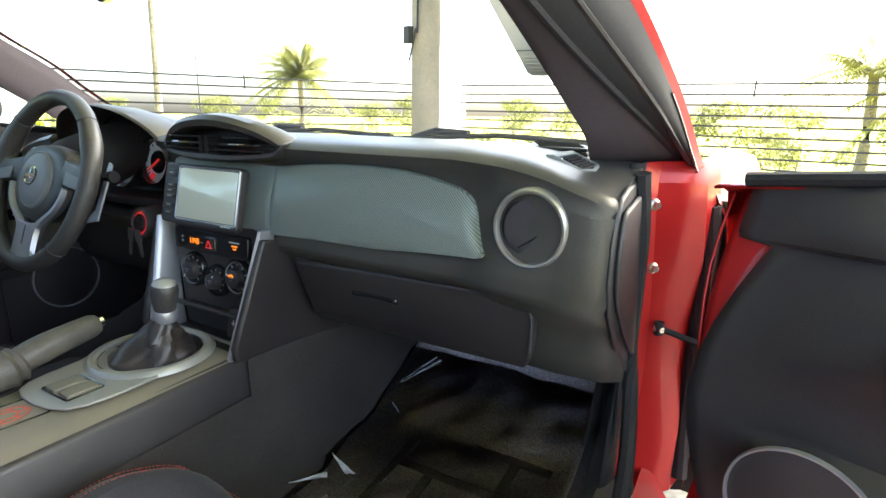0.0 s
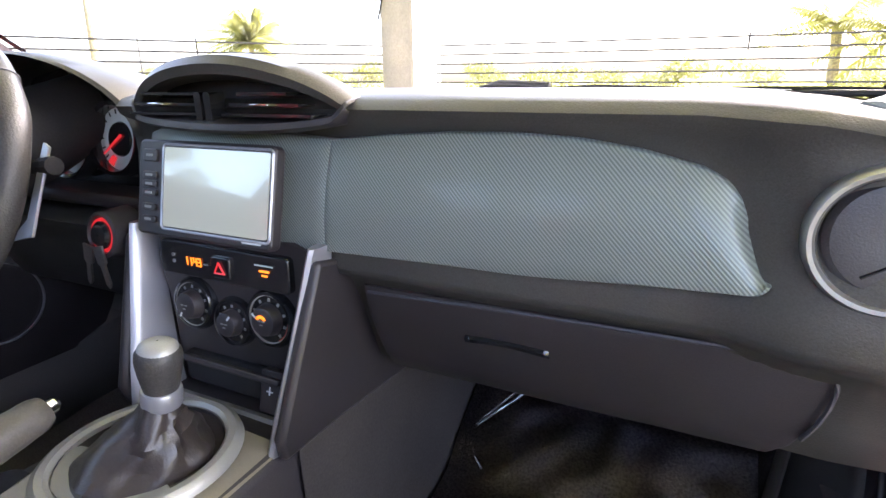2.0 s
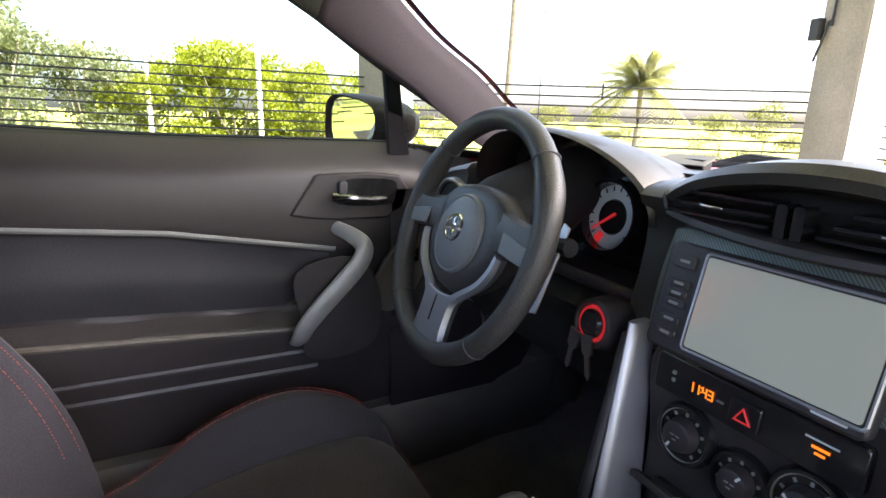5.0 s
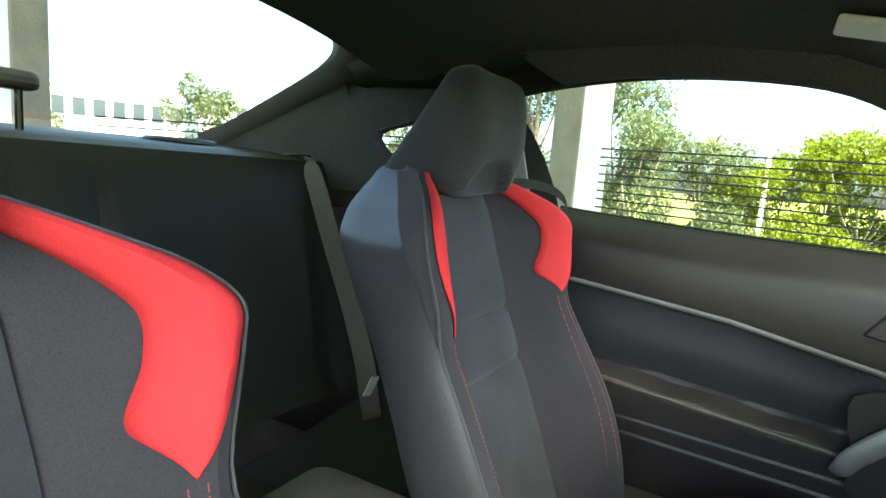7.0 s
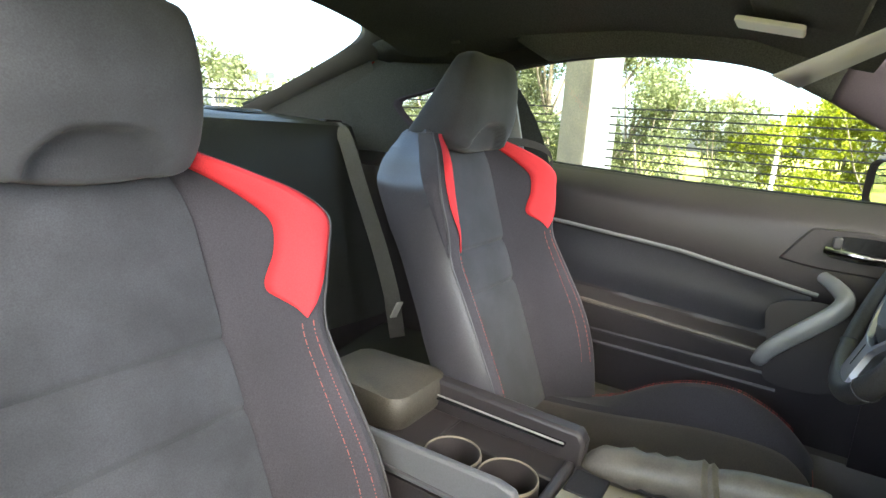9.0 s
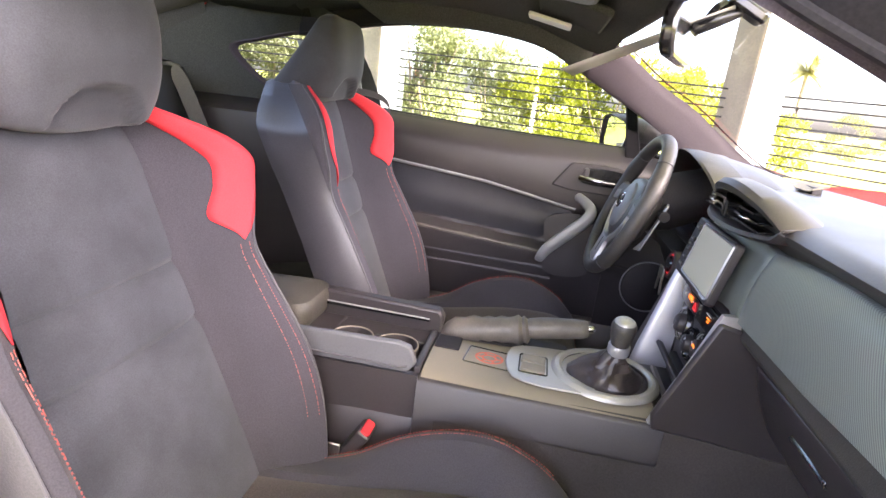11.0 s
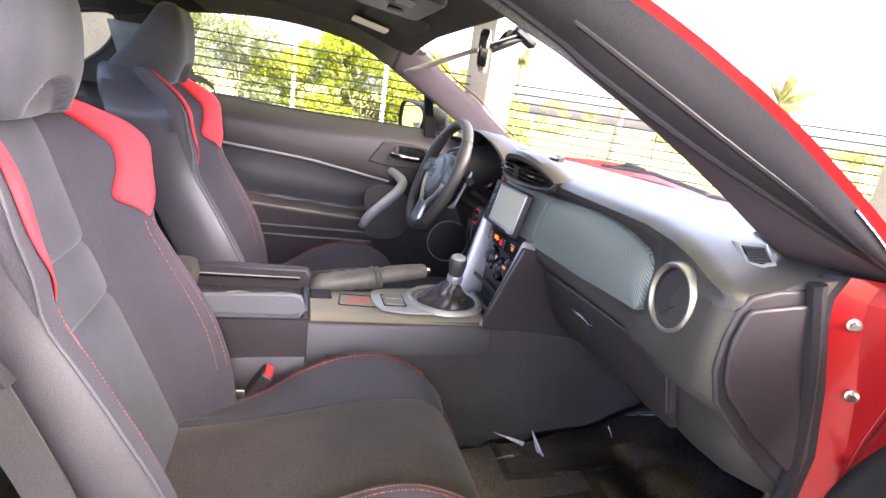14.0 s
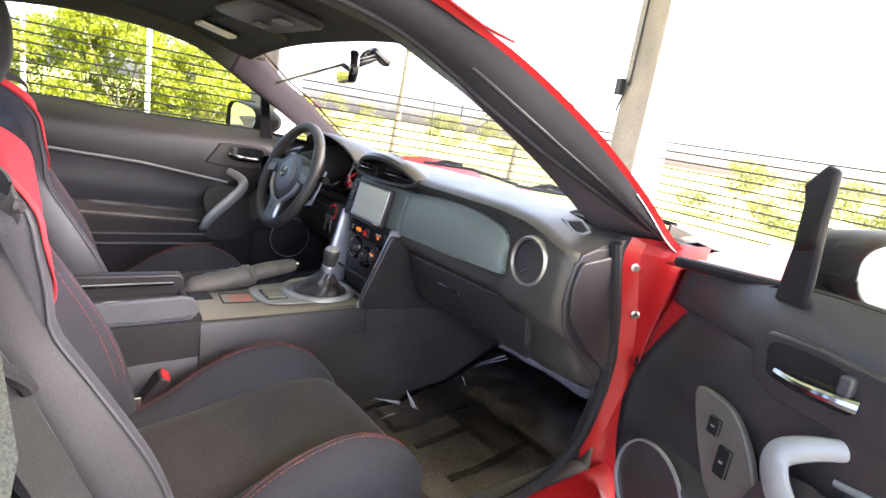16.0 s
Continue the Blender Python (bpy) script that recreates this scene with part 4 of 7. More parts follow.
part("tail_deck", sheet([[(x * 0.64, y, z) for x in np.linspace(-1, 1, 9)] for y, z in ((-1.3, 0.985), (-1.6, 0.935), (-1.9, 0.9), (-1.95, 0.6), (-1.9, 0.3))], flip=True), PAINT, car, "glossy red boot lid", solid=0.004)
part("parcel_shelf", sheet([[(x * 0.62, y, z) for x in np.linspace(-1, 1, 9)] for y, z in ((-0.86, 0.965), (-0.9, 0.985), (-1.1, 1.0), (-1.36, 1.01))], flip=True), REARVINYL, car, "dark parcel shelf behind the rear seat", solid=0.01)
part("speaker_grille", lathe([(0.001, 0.006), (0.07, 0.006), (0.08, 0)], 24, Matrix.Translation((-0.4, -1.08, 1.002)) @ Matrix.Diagonal((1.2, 0.8, 1, 1))), PLASTIC, car)


# ---- dashboard ----
dash = thing("dashboard", "black soft-touch dashboard with carbon-look trim and round vents", "dashboard", (0, 0.9, 0.5))


def dash_profile(x):
    """The dashboard's section at x: (y, z) from the windscreen over the lip, down the face to the footwell."""
    a = abs(x)
    end = smooth_interp(a, [0.0, 0.5, 0.56, 0.61, 0.65, 0.68, 0.705], [0, 0, 0.05, 0.25, 0.6, 0.85, 1.0])
    lip_z = interp(a, [0, 0.48, 0.56, 0.61, 0.65, 0.68, 0.705], [0.864, 0.863, 0.857, 0.848, 0.836, 0.826, 0.815])
    lip_y = interp(a, [0, 0.5, 0.6, 0.66, 0.69, 0.705], [0.652, 0.652, 0.642, 0.633, 0.636, 0.65])
    face = interp(a, [0, 0.5, 0.56, 0.66, 0.69, 0.705], [0.672, 0.67, 0.648, 0.63, 0.632, 0.646])
    back = interp(a, [0, 0.45, 0.62, 0.705], [1.18, 1.13, 1.03, 0.96])
    drop = interp(a, [0, 0.5, 0.58, 0.64, 0.705], [0, 0.002, 0.008, 0.016, 0.026])
    low_y = interp(a, [0, 0.55, 0.62, 0.68, 0.705], [0.0, 0.0, -0.005, 0.0, 0.02])
    c = smooth_interp(x, [-0.6, -0.57, -0.555, -0.195, -0.18, -0.16], [0, 0, 1, 1, 0, 0]) if -0.6 < x < -0.16 else 0
    c = min(1, max(0, c))
    pts = [(back, 0.842), (back - 0.1, 0.86 - drop * 0.3), (0.9, 0.872 - drop), (0.8, 0.876 - drop), (0.72, 0.875 - drop * 1.4), (lip_y + 0.03, lip_z + 0.008 - end * 0.006), (lip_y + 0.01, lip_z + 0.003),
            (lip_y, lip_z - 0.006), (lip_y + 0.004 - 0.002 * end, lip_z - 0.015), (face, lip_z - 0.026), (face, 0.8), (face - 0.006, 0.76), (face - 0.016 + 0.01 * end, 0.72), (face - 0.03 + 0.03 * end, 0.698),
            (face - 0.026 + 0.03 * end, 0.688), (face - 0.004 + low_y, 0.676), (0.69 + low_y, 0.64), (0.715 + low_y, 0.59), (0.74 + low_y, 0.54), (0.8 + low_y, 0.51), (0.98, 0.5), (1.15, 0.52)]
    return [(y * (1 - c) + 0.78 * c, z) if 4 <= i <= 12 else (y, z) for i, (y, z) in enumerate(pts)]


rows = [[(x, y, z) for y, z in dash_profile(x)] for x in sorted(set(list(np.linspace(-0.705, 0.705, 95))))]
bm = sheet(rows)
bm.verts.ensure_lookup_table()
nr, nc = len(rows), len(rows[0])
bm.faces.new([bm.verts[j] for j in range(nc)])
bm.faces.new([bm.verts[(nr - 1) * nc + j] for j in range(nc)][::-1])
bmesh.ops.recalc_face_normals(bm, faces=bm.faces)
part("dash_body", bm, DASH, dash, smooth=62)

# end caps beside the doors
for s in (1, -1):
    side_on = lambda x: Matrix(((0, 0, s, s * x), (1, 0, 0, 0), (0, 1, 0, 0), (0, 0, 0, 1)))
    cap = slab([(0.645, 0.8), (0.66, 0.822), (0.7, 0.832), (0.758, 0.836), (0.772, 0.8), (0.784, 0.755), (0.816, 0.663), (0.842, 0.575), (0.848, 0.525), (0.83, 0.518), (0.806, 0.535), (0.722, 0.604), (0.652, 0.675), (0.636, 0.72), (0.637, 0.765)], 0.0085, side_on(0.7))
    part("end_cap", cap, PLASTIC, dash, "black dashboard end cap", bevel=0.004)
    pad = slab([(0.6435, 0.764), (0.6445, 0.742), (0.651, 0.708), (0.663, 0.688), (0.728, 0.624), (0.811, 0.562), (0.832, 0.55), (0.836, 0.562), (0.803, 0.663), (0.771, 0.755), (0.752, 0.806), (0.742, 0.817), (0.698, 0.812), (0.66, 0.807), (0.653, 0.8)], 0.0075, side_on(0.7083))
    part("access_cover", pad, PLASTIC, dash, "raised angular cover on the dashboard's end", bevel=0.006, segs=3)

# carbon-look panel
TOPLINE = [(0.14, 0.826), (0.207, 0.832), (0.273, 0.836), (0.333, 0.836), (0.387, 0.833), (0.437, 0.827), (0.484, 0.816), (0.502, 0.806), (0.512, 0.793), (0.525, 0.765), (0.537, 0.737)]


def panel_rows(xs, top, bottom):
    out = []
    for x in xs:
        zt, zb = top(x), bottom(x)
        col = []
        for k in np.linspace(0, 1, 9):
            z = zb + (zt - zb) * k
            col.append((x, 0.634 + 0.024 * k + 0.006 * math.sin(math.pi * k) * -1, z))
        out.append(col)
    return out


def bordered(rows, depth=0.012, edge=0.004):
    """Folds the rim of a sheet back, so that it has rounded sides."""
    g = [[np.array(p) for p in r] for r in rows]
    cen = sum(sum(r) for r in g) / (len(g) * len(g[0]))
    def ring(r, push):
        return [tuple(p + (0, push, 0)) for p in r]
    rim = [r[0] for r in g] + list(g[-1][1:]) + [r[-1] for r in g[::-1][1:]] + list(g[0][::-1][1:-1])
    out1 = [tuple(p + (p - cen) / max(1e-6, np.linalg.norm(p - cen)) * edge * 0.7 + (0, edge * 0.4, 0)) for p in rim]
    out2 = [tuple(p + (p - cen) / max(1e-6, np.linalg.norm(p - cen)) * edge + (0, edge * 1.3, 0)) for p in rim]
    out3 = [tuple(p + (p - cen) / max(1e-6, np.linalg.norm(p - cen)) * edge + (0, depth, 0)) for p in rim]
    return closed(join(sheet(rows), sheet([[tuple(p) for p in rim], out1, out2, out3], close_u=True)))


xs = list(np.linspace(0.141, 0.5, 40)) + [0.505, 0.51, 0.515, 0.52, 0.524, 0.5275, 0.53, 0.5325, 0.535, 0.5365]
tx, tz = [p[0] for p in TOPLINE], [p[1] for p in TOPLINE]
rows = panel_rows(xs, lambda x: interp(x, tx, tz), lambda x: interp(x, [0.14, 0.342, 0.448, 0.515, 0.526, 0.531, 0.5345, 0.5365], [0.715, 0.721, 0.726, 0.7285, 0.7288, 0.73, 0.7328, 0.7372]))
part("trim_panel", bordered(rows), TWILL, dash, "satin carbon-look twill panel", smooth=40)
rows = panel_rows(list(np.linspace(-0.128, 0.138, 20)), lambda x: interp(x, [-0.13, -0.1, 0.0, 0.14], [0.825, 0.834, 0.832, 0.826]), lambda x: 0.7115 + 0.01 * (x + 0.13))
part("radio_surround", bordered(rows), TWILL, dash, "carbon-look surround of the radio", smooth=40)

# glove box door and its pull
gl = []
for u in np.linspace(0, 1, 40):
    col = []
    for (y, z), xr in zip(((0.679, 0.668), (0.68, 0.66), (0.6845, 0.64), (0.7, 0.6), (0.718, 0.565), (0.735, 0.542)), (0.584, 0.596, 0.6, 0.594, 0.583, 0.57)):
        col.append((0.165 + (xr - 0.165) * u, y - 0.012, z))
    gl.append(col)
part("glove_box_door", bordered(gl, 0.014, 0.003), PLASTIC, dash, "black glove box door", smooth=40)
part("glove_box_pull", sheet([[(x, 0.69 + dy, z + 0.003 * math.sin((x - 0.28) / 0.09 * math.pi)) for dy, z in ((-0.004, 0.632), (-0.012, 0.628), (-0.015, 0.623), (-0.012, 0.618), (0.004, 0.614))] for x in np.linspace(0.28, 0.37, 14)]), PIANO, dash, "glossy black pull", solid=0.003)

# highlight on the pull's lower lip, modelled as a thin pale tube
part("pull_lip", tube([(x, 0.6835, 0.6155 + 0.003 * math.sin((x - 0.28) / 0.09 * math.pi)) for x in np.linspace(0.283, 0.367, 14)], 0.0014, 6), TRIM_SHEEN, dash, "pale line standing for the highlight on the pull's lip")
part("pull_brow", tube([(x, 0.674, 0.6385 + 0.002 * math.sin((x - 0.28) / 0.09 * math.pi)) for x in np.linspace(0.284, 0.362, 12)], 0.0011, 5), SEATSIDE, dash, "edge of the recess above the pull")
ridge = [(0.137, 0.651, 0.694), (0.217, 0.651, 0.6955), (0.337, 0.651, 0.6975), (0.437, 0.651, 0.698), (0.522, 0.65, 0.698), (0.584, 0.646, 0.698), (0.62, 0.642, 0.7)]
part("lower_ridge", tube(cr(ridge, 5), [0.0085] * 20 + [0.008, 0.0075, 0.007, 0.006, 0.005, 0.004, 0.003, 0.002, 0.0015, 0.001, 0.0005], 8, flat=0.8), DASH, dash, "rounded ridge under the trim panel")
gap = [(0.167, 0.668, 0.661), (0.329, 0.667, 0.667), (0.436, 0.666, 0.6695), (0.526, 0.664, 0.671), (0.578, 0.661, 0.671), (0.593, 0.662, 0.665), (0.6, 0.667, 0.648), (0.5975, 0.678, 0.615), (0.59, 0.694, 0.582)]
part("glove_box_edge", tube(cr(gap, 5), 0.0022, 6), SEATSIDE, dash, "paler edge line of the glove box door")

# round vents, a small side vent and grille
for s in (1, -1):
    m = facing_back(s * 0.605, 0.648, 0.778, 2) @ Matrix.Rotation(radians(-6 * s), 4, "Y")
    v = part("round_vent", lathe([(0.0415, -0.02), (0.0415, 0.008), (0.043, 0.014), (0.044, 0.0145)], 40, m), PLASTIC, dash, "round air vent")
    part("vent_ring", lathe([(0.043, 0.006), (0.0435, 0.016), (0.0455, 0.02), (0.0485, 0.0205), (0.0512, 0.017), (0.0525, 0.008), (0.0525, 0.0)], 48, m), RINGMETAL, v, "satin silver ring")
    disc = m @ Matrix.Rotation(radians(7), 4, "Y") @ Matrix.Rotation(radians(-5), 4, "X") @ Matrix.Translation((0, 0, 0.009))
    part("vent_disc", lathe([(0.001, 0.001), (0.02, 0.003), (0.037, 0.0015), (0.0412, -0.003), (0.001, -0.006)], 36, disc), PLASTIC, v)
    part("vent_blade", tube([disc @ Vector(p) for p in cr([(0.022, 0.027, 0.001), (0.02, 0.008, 0.0028), (0.008, -0.01, 0.003), (-0.016, -0.027, 0.0015)], 5)], 0.0014, 6), PIANO, v)
    part("vent_back", lathe([(0.001, -0.018), (0.037, -0.018)], 24, m), PIANO, v)
    sv = Matrix.Translation((s * 0.632, 0.728, 0.8525)) @ Matrix.Diagonal((0.64, 0.68, 0.7, 1)) @ Matrix.Rotation(radians(-s * 24), 4, "Z") @ Matrix.Rotation(radians(s * 16), 4, "Y") @ Matrix.Rotation(radians(10), 4, "X")
    pts = [(-0.038, -0.022), (0.03, -0.022), (0.04, 0.0), (0.028, 0.02), (-0.03, 0.022)]
    side = part("side_vent", slab([(x * s, y) for x, y in pts][::s], 0.0062, sv), PIANO, dash, "small demister vent")
    rim_rows = [[sv @ Vector((x * g * s + o * s, y * g, h)) for x, y in pts] for g, o, h in ((1.0, 0, 0.004), (1.02, 0, 0.0085), (1.16, -0.003, 0.0095), (1.42, -0.008, 0.006), (1.5, -0.01, 0.0))]
    part("vent_frame", sheet(rim_rows, close_u=True, flip=s < 0), TRIM_SHEEN, side, "broad grey rim")
    for k in range(6):
        xx = (-0.026 + k * 0.011) * s
        part("vent_slat", tube([sv @ Vector((xx, -0.018, 0.008)), sv @ Vector((xx + 0.004 * s, 0.018, 0.008))], 0.0018, 5), PLASTIC, side)
    cover = part("speaker_cover", slab([(s * 0.545, 0.8), (s * 0.63, 0.775), (s * 0.625, 0.83), (s * 0.58, 0.9), (s * 0.5, 0.9)][::s], 0.006, Matrix.Translation((0, 0, 0.866)) @ Matrix.Rotation(radians(0), 4, "X")), PLASTIC, dash, "ribbed corner speaker cover", bevel=0.002)
    for k in range(11):
        y0 = 0.79 + 0.01 * k
        part("rib", tube([(s * (0.55 - 0.045 * k / 10), y0 + 0.01, 0.8725), (s * (0.622 - 0.04 * k / 10), y0, 0.8725)], 0.0013, 4), RUBBER, cover)

# centre vent pod
POD = cr([(-0.145, 0.862), (-0.12, 0.876), (-0.085, 0.89), (-0.034, 0.902), (0.02, 0.907), (0.069, 0.904), (0.116, 0.892), (0.147, 0.877), (0.168, 0.862)], 4)
pod_rows = []
for k, (dy, grow, dz) in enumerate(((0.07, 0.86, -0.012), (0.05, 0.95, -0.003), (0.025, 1.0, 0.002), (0.0, 1.0, 0.0), (-0.006, 0.985, -0.005), (-0.004, 0.965, -0.01), (0.012, 0.945, -0.014))):
    pod_rows.append([(0.016 + (p[0] - 0.016) * grow, 0.618 + dy + 0.042 * ((p[0] - 0.016) / 0.16) ** 2, 0.856 + (p[1] - 0.856) * grow + dz * (0.3 + 0.7 * (p[1] - 0.86) / 0.047)) for p in POD])
pod = part("vent_pod", sheet(pod_rows), DASH, dash, "hooded centre vent pod", solid=0.004)
floor_pts = [(-0.145, 0.862), (-0.135, 0.85), (-0.12, 0.845), (0.0, 0.8405), (0.09, 0.8405), (0.148, 0.846), (0.16, 0.852), (0.168, 0.862)]
low_rows = [[(p[0], 0.614 + dy + 0.042 * ((p[0] - 0.016) / 0.16) ** 2, p[1] + dz) for p in cr(floor_pts, 4)] for dy, dz in ((0.06, -0.004), (0.0, -0.006), (-0.008, -0.002), (-0.006, 0.004), (0.02, 0.008))]
part("pod_lip", sheet(low_rows), PLASTIC, pod, solid=0.002)
part("pod_back", slab([(p[0], p[1]) for p in POD] + [(0.16, 0.846), (0.0, 0.84), (-0.135, 0.848)], 0.004, Matrix(((1, 0, 0, 0), (0, 0, 1, 0.664), (0, 1, 0, 0), (0, 0, 0, 1)))), RUBBER, pod)
for x0, x1 in ((-0.118, -0.012), (0.026, 0.142)):
    for k, z in enumerate((0.852, 0.862, 0.873)):
        part("vent_slat", box(x0 + 0.012 * k, 0.626, z - 0.0015, x1 - (0.014 * k if x1 > 0.1 else 0), 0.652, z + 0.0015), PIANO, pod)
    xm = (x0 + x1) / 2
    part("slat_tab", box(xm - 0.012, 0.619, 0.861, xm + 0.012, 0.63, 0.864), CHROME, pod, "bright adjuster tab", bevel=0.001)
for x in (0.0, 0.014):
    part("vent_divider", slab(rounded(0.009, 0.034, 0.003, 3), 0.02, facing_back(x, 0.64, 0.858)), PIANO, pod)

# clock strip, climate panel and shelf below the radio
stack = thing("climate_panel", "black centre stack with three climate dials and silver side blades", "climate controls", (0, 0.63, 0.5))
part("panel", slab(cr([(-0.112, 0.705), (0.0, 0.709), (0.122, 0.712), (0.112, 0.6), (0.1, 0.5), (0.0, 0.495), (-0.1, 0.495), (-0.11, 0.6)], 4, True), 0.03, Matrix(((1, 0, 0, 0), (0, 0, 1, 0.632), (0, 1, 0.0, 0), (0, 0, 0, 1)))), PLASTIC, stack, bevel=0.003)
cb = part("clock_strip", slab(rounded(0.2, 0.042, 0.006), 0.012, facing_back(-0.003, 0.634, 0.682, 4)), PIANO, stack, "gloss black clock strip", bevel=0.002)
SEGMENTS = {"1": "bc", "4": "fgbc", "3": "abgcd"}
STROKES = {"a": (0, 2, 1, 2), "b": (1, 1, 1, 2), "c": (1, 0, 1, 1), "d": (0, 0, 1, 0), "f": (0, 1, 0, 2), "g": (0, 1, 1, 1)}
digits = []
for n_, ch in enumerate("1143"):
    x_ = -0.06 + 0.0068 * n_ + (0.0016 if n_ > 1 else 0)
    for seg in SEGMENTS[ch]:
        u0, v0, u1, v1 = STROKES[seg]
        digits.append(box(x_ + 0.0042 * u0 - 0.0006, 0.6205, 0.6775 + 0.0045 * v0 - 0.0006, x_ + 0.0042 * u1 + 0.0006, 0.6215, 0.6775 + 0.0045 * v1 + 0.0006))
for v_ in (0.68, 0.685):
    digits.append(box(-0.0472, 0.6205, v_, -0.0462, 0.6215, v_ + 0.001))
part("clock_digits", join(*digits), ORANGE, cb, "amber digits showing 11:43", smooth=0)
for k in range(2):
    part("clock_button", slab(rounded(0.004, 0.004, 0.001), 0.002, facing_back(-0.079, 0.6225, 0.679 + 0.008 * k, 4)), MARK, cb, "tiny clock setting button")
part("clock_caption", box(-0.029, 0.6205, 0.68, -0.022, 0.6215, 0.682), MARK, cb, smooth=0)
hz = part("hazard_button", slab(rounded(0.03, 0.026, 0.004), 0.0055, facing_back(0.0, 0.6235, 0.681, 4)), PIANO, cb, "hazard light button", bevel=0.0015)
tri_pts = [Vector((0.0, 0.6165, 0.688)), Vector((0.0075, 0.6165, 0.675)), Vector((-0.0075, 0.6165, 0.675))]
part("hazard_triangle", tube(tri_pts, 0.0014, 5, up=(0, 1, 0), is_closed=True), REDGLOW, hz, "red triangle")
part("lamp_caption", box(0.051, 0.6205, 0.691, 0.077, 0.6215, 0.6925), DIALFACE, cb, "tiny pale caption bar", smooth=0)
part("warning_bars", join(box(0.057, 0.6205, 0.684, 0.071, 0.6215, 0.6862), box(0.06, 0.6205, 0.679, 0.068, 0.6215, 0.681)), ORANGE, cb, "small amber warning bars", smooth=0)
for x, z, r, turn in ((-0.06, 0.624, 0.031, 150), (0.003, 0.611, 0.028, -35), (0.062, 0.626, 0.032, 60)):
    m = facing_back(x, 0.632, z, 6)
    d = part("dial_bezel", lathe([(r + 0.003, 0), (r + 0.003, 0.006), (r, 0.012), (r - 0.003, 0.0125), (r - 0.0045, 0.009), (0.001, 0.009)], 40, m), PIANO, stack, "round climate dial")
    part("knob", lathe([(0.001, 0.0225), (r * 0.4, 0.0225), (r * 0.5, 0.021), (r * 0.56, 0.016), (r * 0.6, 0.009)], 32, m), PLASTIC, d, "dark turning knob")
    part("knob_ring", lathe([(r * 0.86, 0.0092), (r * 0.88, 0.0115), (r * 0.92, 0.0115), (r * 0.94, 0.0095)], 40, m), SATIN, d, "thin bright ring")
    part("pointer", slab([(-0.0012, r * 0.3), (0.0012, r * 0.3), (0.0012, r * 0.5), (-0.0012, r * 0.5)], 0.0012, m @ Matrix.Rotation(radians(turn), 4, "Z") @ Matrix.Translation((0, 0, 0.0215))), DIALFACE, d)
    for a in range(-140, 141, 35):
        part("tick", slab([(-0.0017, r * 0.66), (0.0017, r * 0.66), (0.0013, r * 0.78), (-0.0013, r * 0.78)], 0.0006, m @ Matrix.Rotation(radians(a), 4, "Z") @ Matrix.Translation((0, 0, 0.0092))), MARK, d)
    for dx, dz in ((-0.003, 0.0015), (0.003, 0.0015), (0, -0.003)):
        part("icon_bar", slab(rounded(0.0045, 0.0014, 0.0005), 0.0006, m @ Matrix.Translation((dx, dz, 0.0226))), MARK, d)
m = facing_back(0.062, 0.632, 0.626, 6)
part("dial_lamp", slab([(0.0075 * math.cos(radians(a)), 0.0075 * math.sin(radians(a)) + 0.001) for a in range(20, 161, 20)] + [(0.004 * math.cos(radians(a)), 0.003 * math.sin(radians(a)) + 0.002) for a in range(160, 19, -20)], 0.0008, m @ Matrix.Translation((0, 0, 0.0226))), ORANGE, stack, "amber arc lit in a dial")
part("warm_arc", slab([(0.0285 * math.cos(radians(a)), 0.0285 * math.sin(radians(a))) for a in range(-60, 31, 10)] + [(0.0265 * math.cos(radians(a)), 0.0265 * math.sin(radians(a))) for a in range(30, -61, -10)], 0.0006, m @ Matrix.Translation((0, 0, 0.0092))), REDTRIM, stack, "red printed warm arc")
# the slot isn't hollow: a black block gives its inner shade
part("tray_mouth", box(-0.09, 0.62, 0.513, 0.06, 0.65, 0.556), STEEL, stack, "black block standing for the shaded storage slot", bevel=0.006)
part("tray_brow", slab(rounded(0.19, 0.008, 0.003), 0.012, facing_back(-0.003, 0.606, 0.562, 20)), PLASTIC, stack, "rounded brow over the slot", bevel=0.002)
usb = part("socket_plate", slab(rounded(0.03, 0.05, 0.003), 0.012, facing_back(0.077, 0.608, 0.548, 14)), PLASTIC, stack, "small socket plate", bevel=0.0015)
part("socket_mark", join(slab(rounded(0.009, 0.0016, 0.0006), 0.0006, facing_back(0.077, 0.5955, 0.552, 14)), slab(rounded(0.0016, 0.01, 0.0006), 0.0006, facing_back(0.077, 0.5955, 0.553, 14)), slab(rounded(0.008, 0.003, 0.001), 0.0006, facing_back(0.078, 0.598, 0.54, 14))), DIALFACE, usb, "pale socket symbol", smooth=0)
part("tray_bar", slab(rounded(0.19, 0.006, 0.002), 0.01, facing_back(0.0, 0.604, 0.508, 20)), SATIN, stack, "satin bar below the slot")
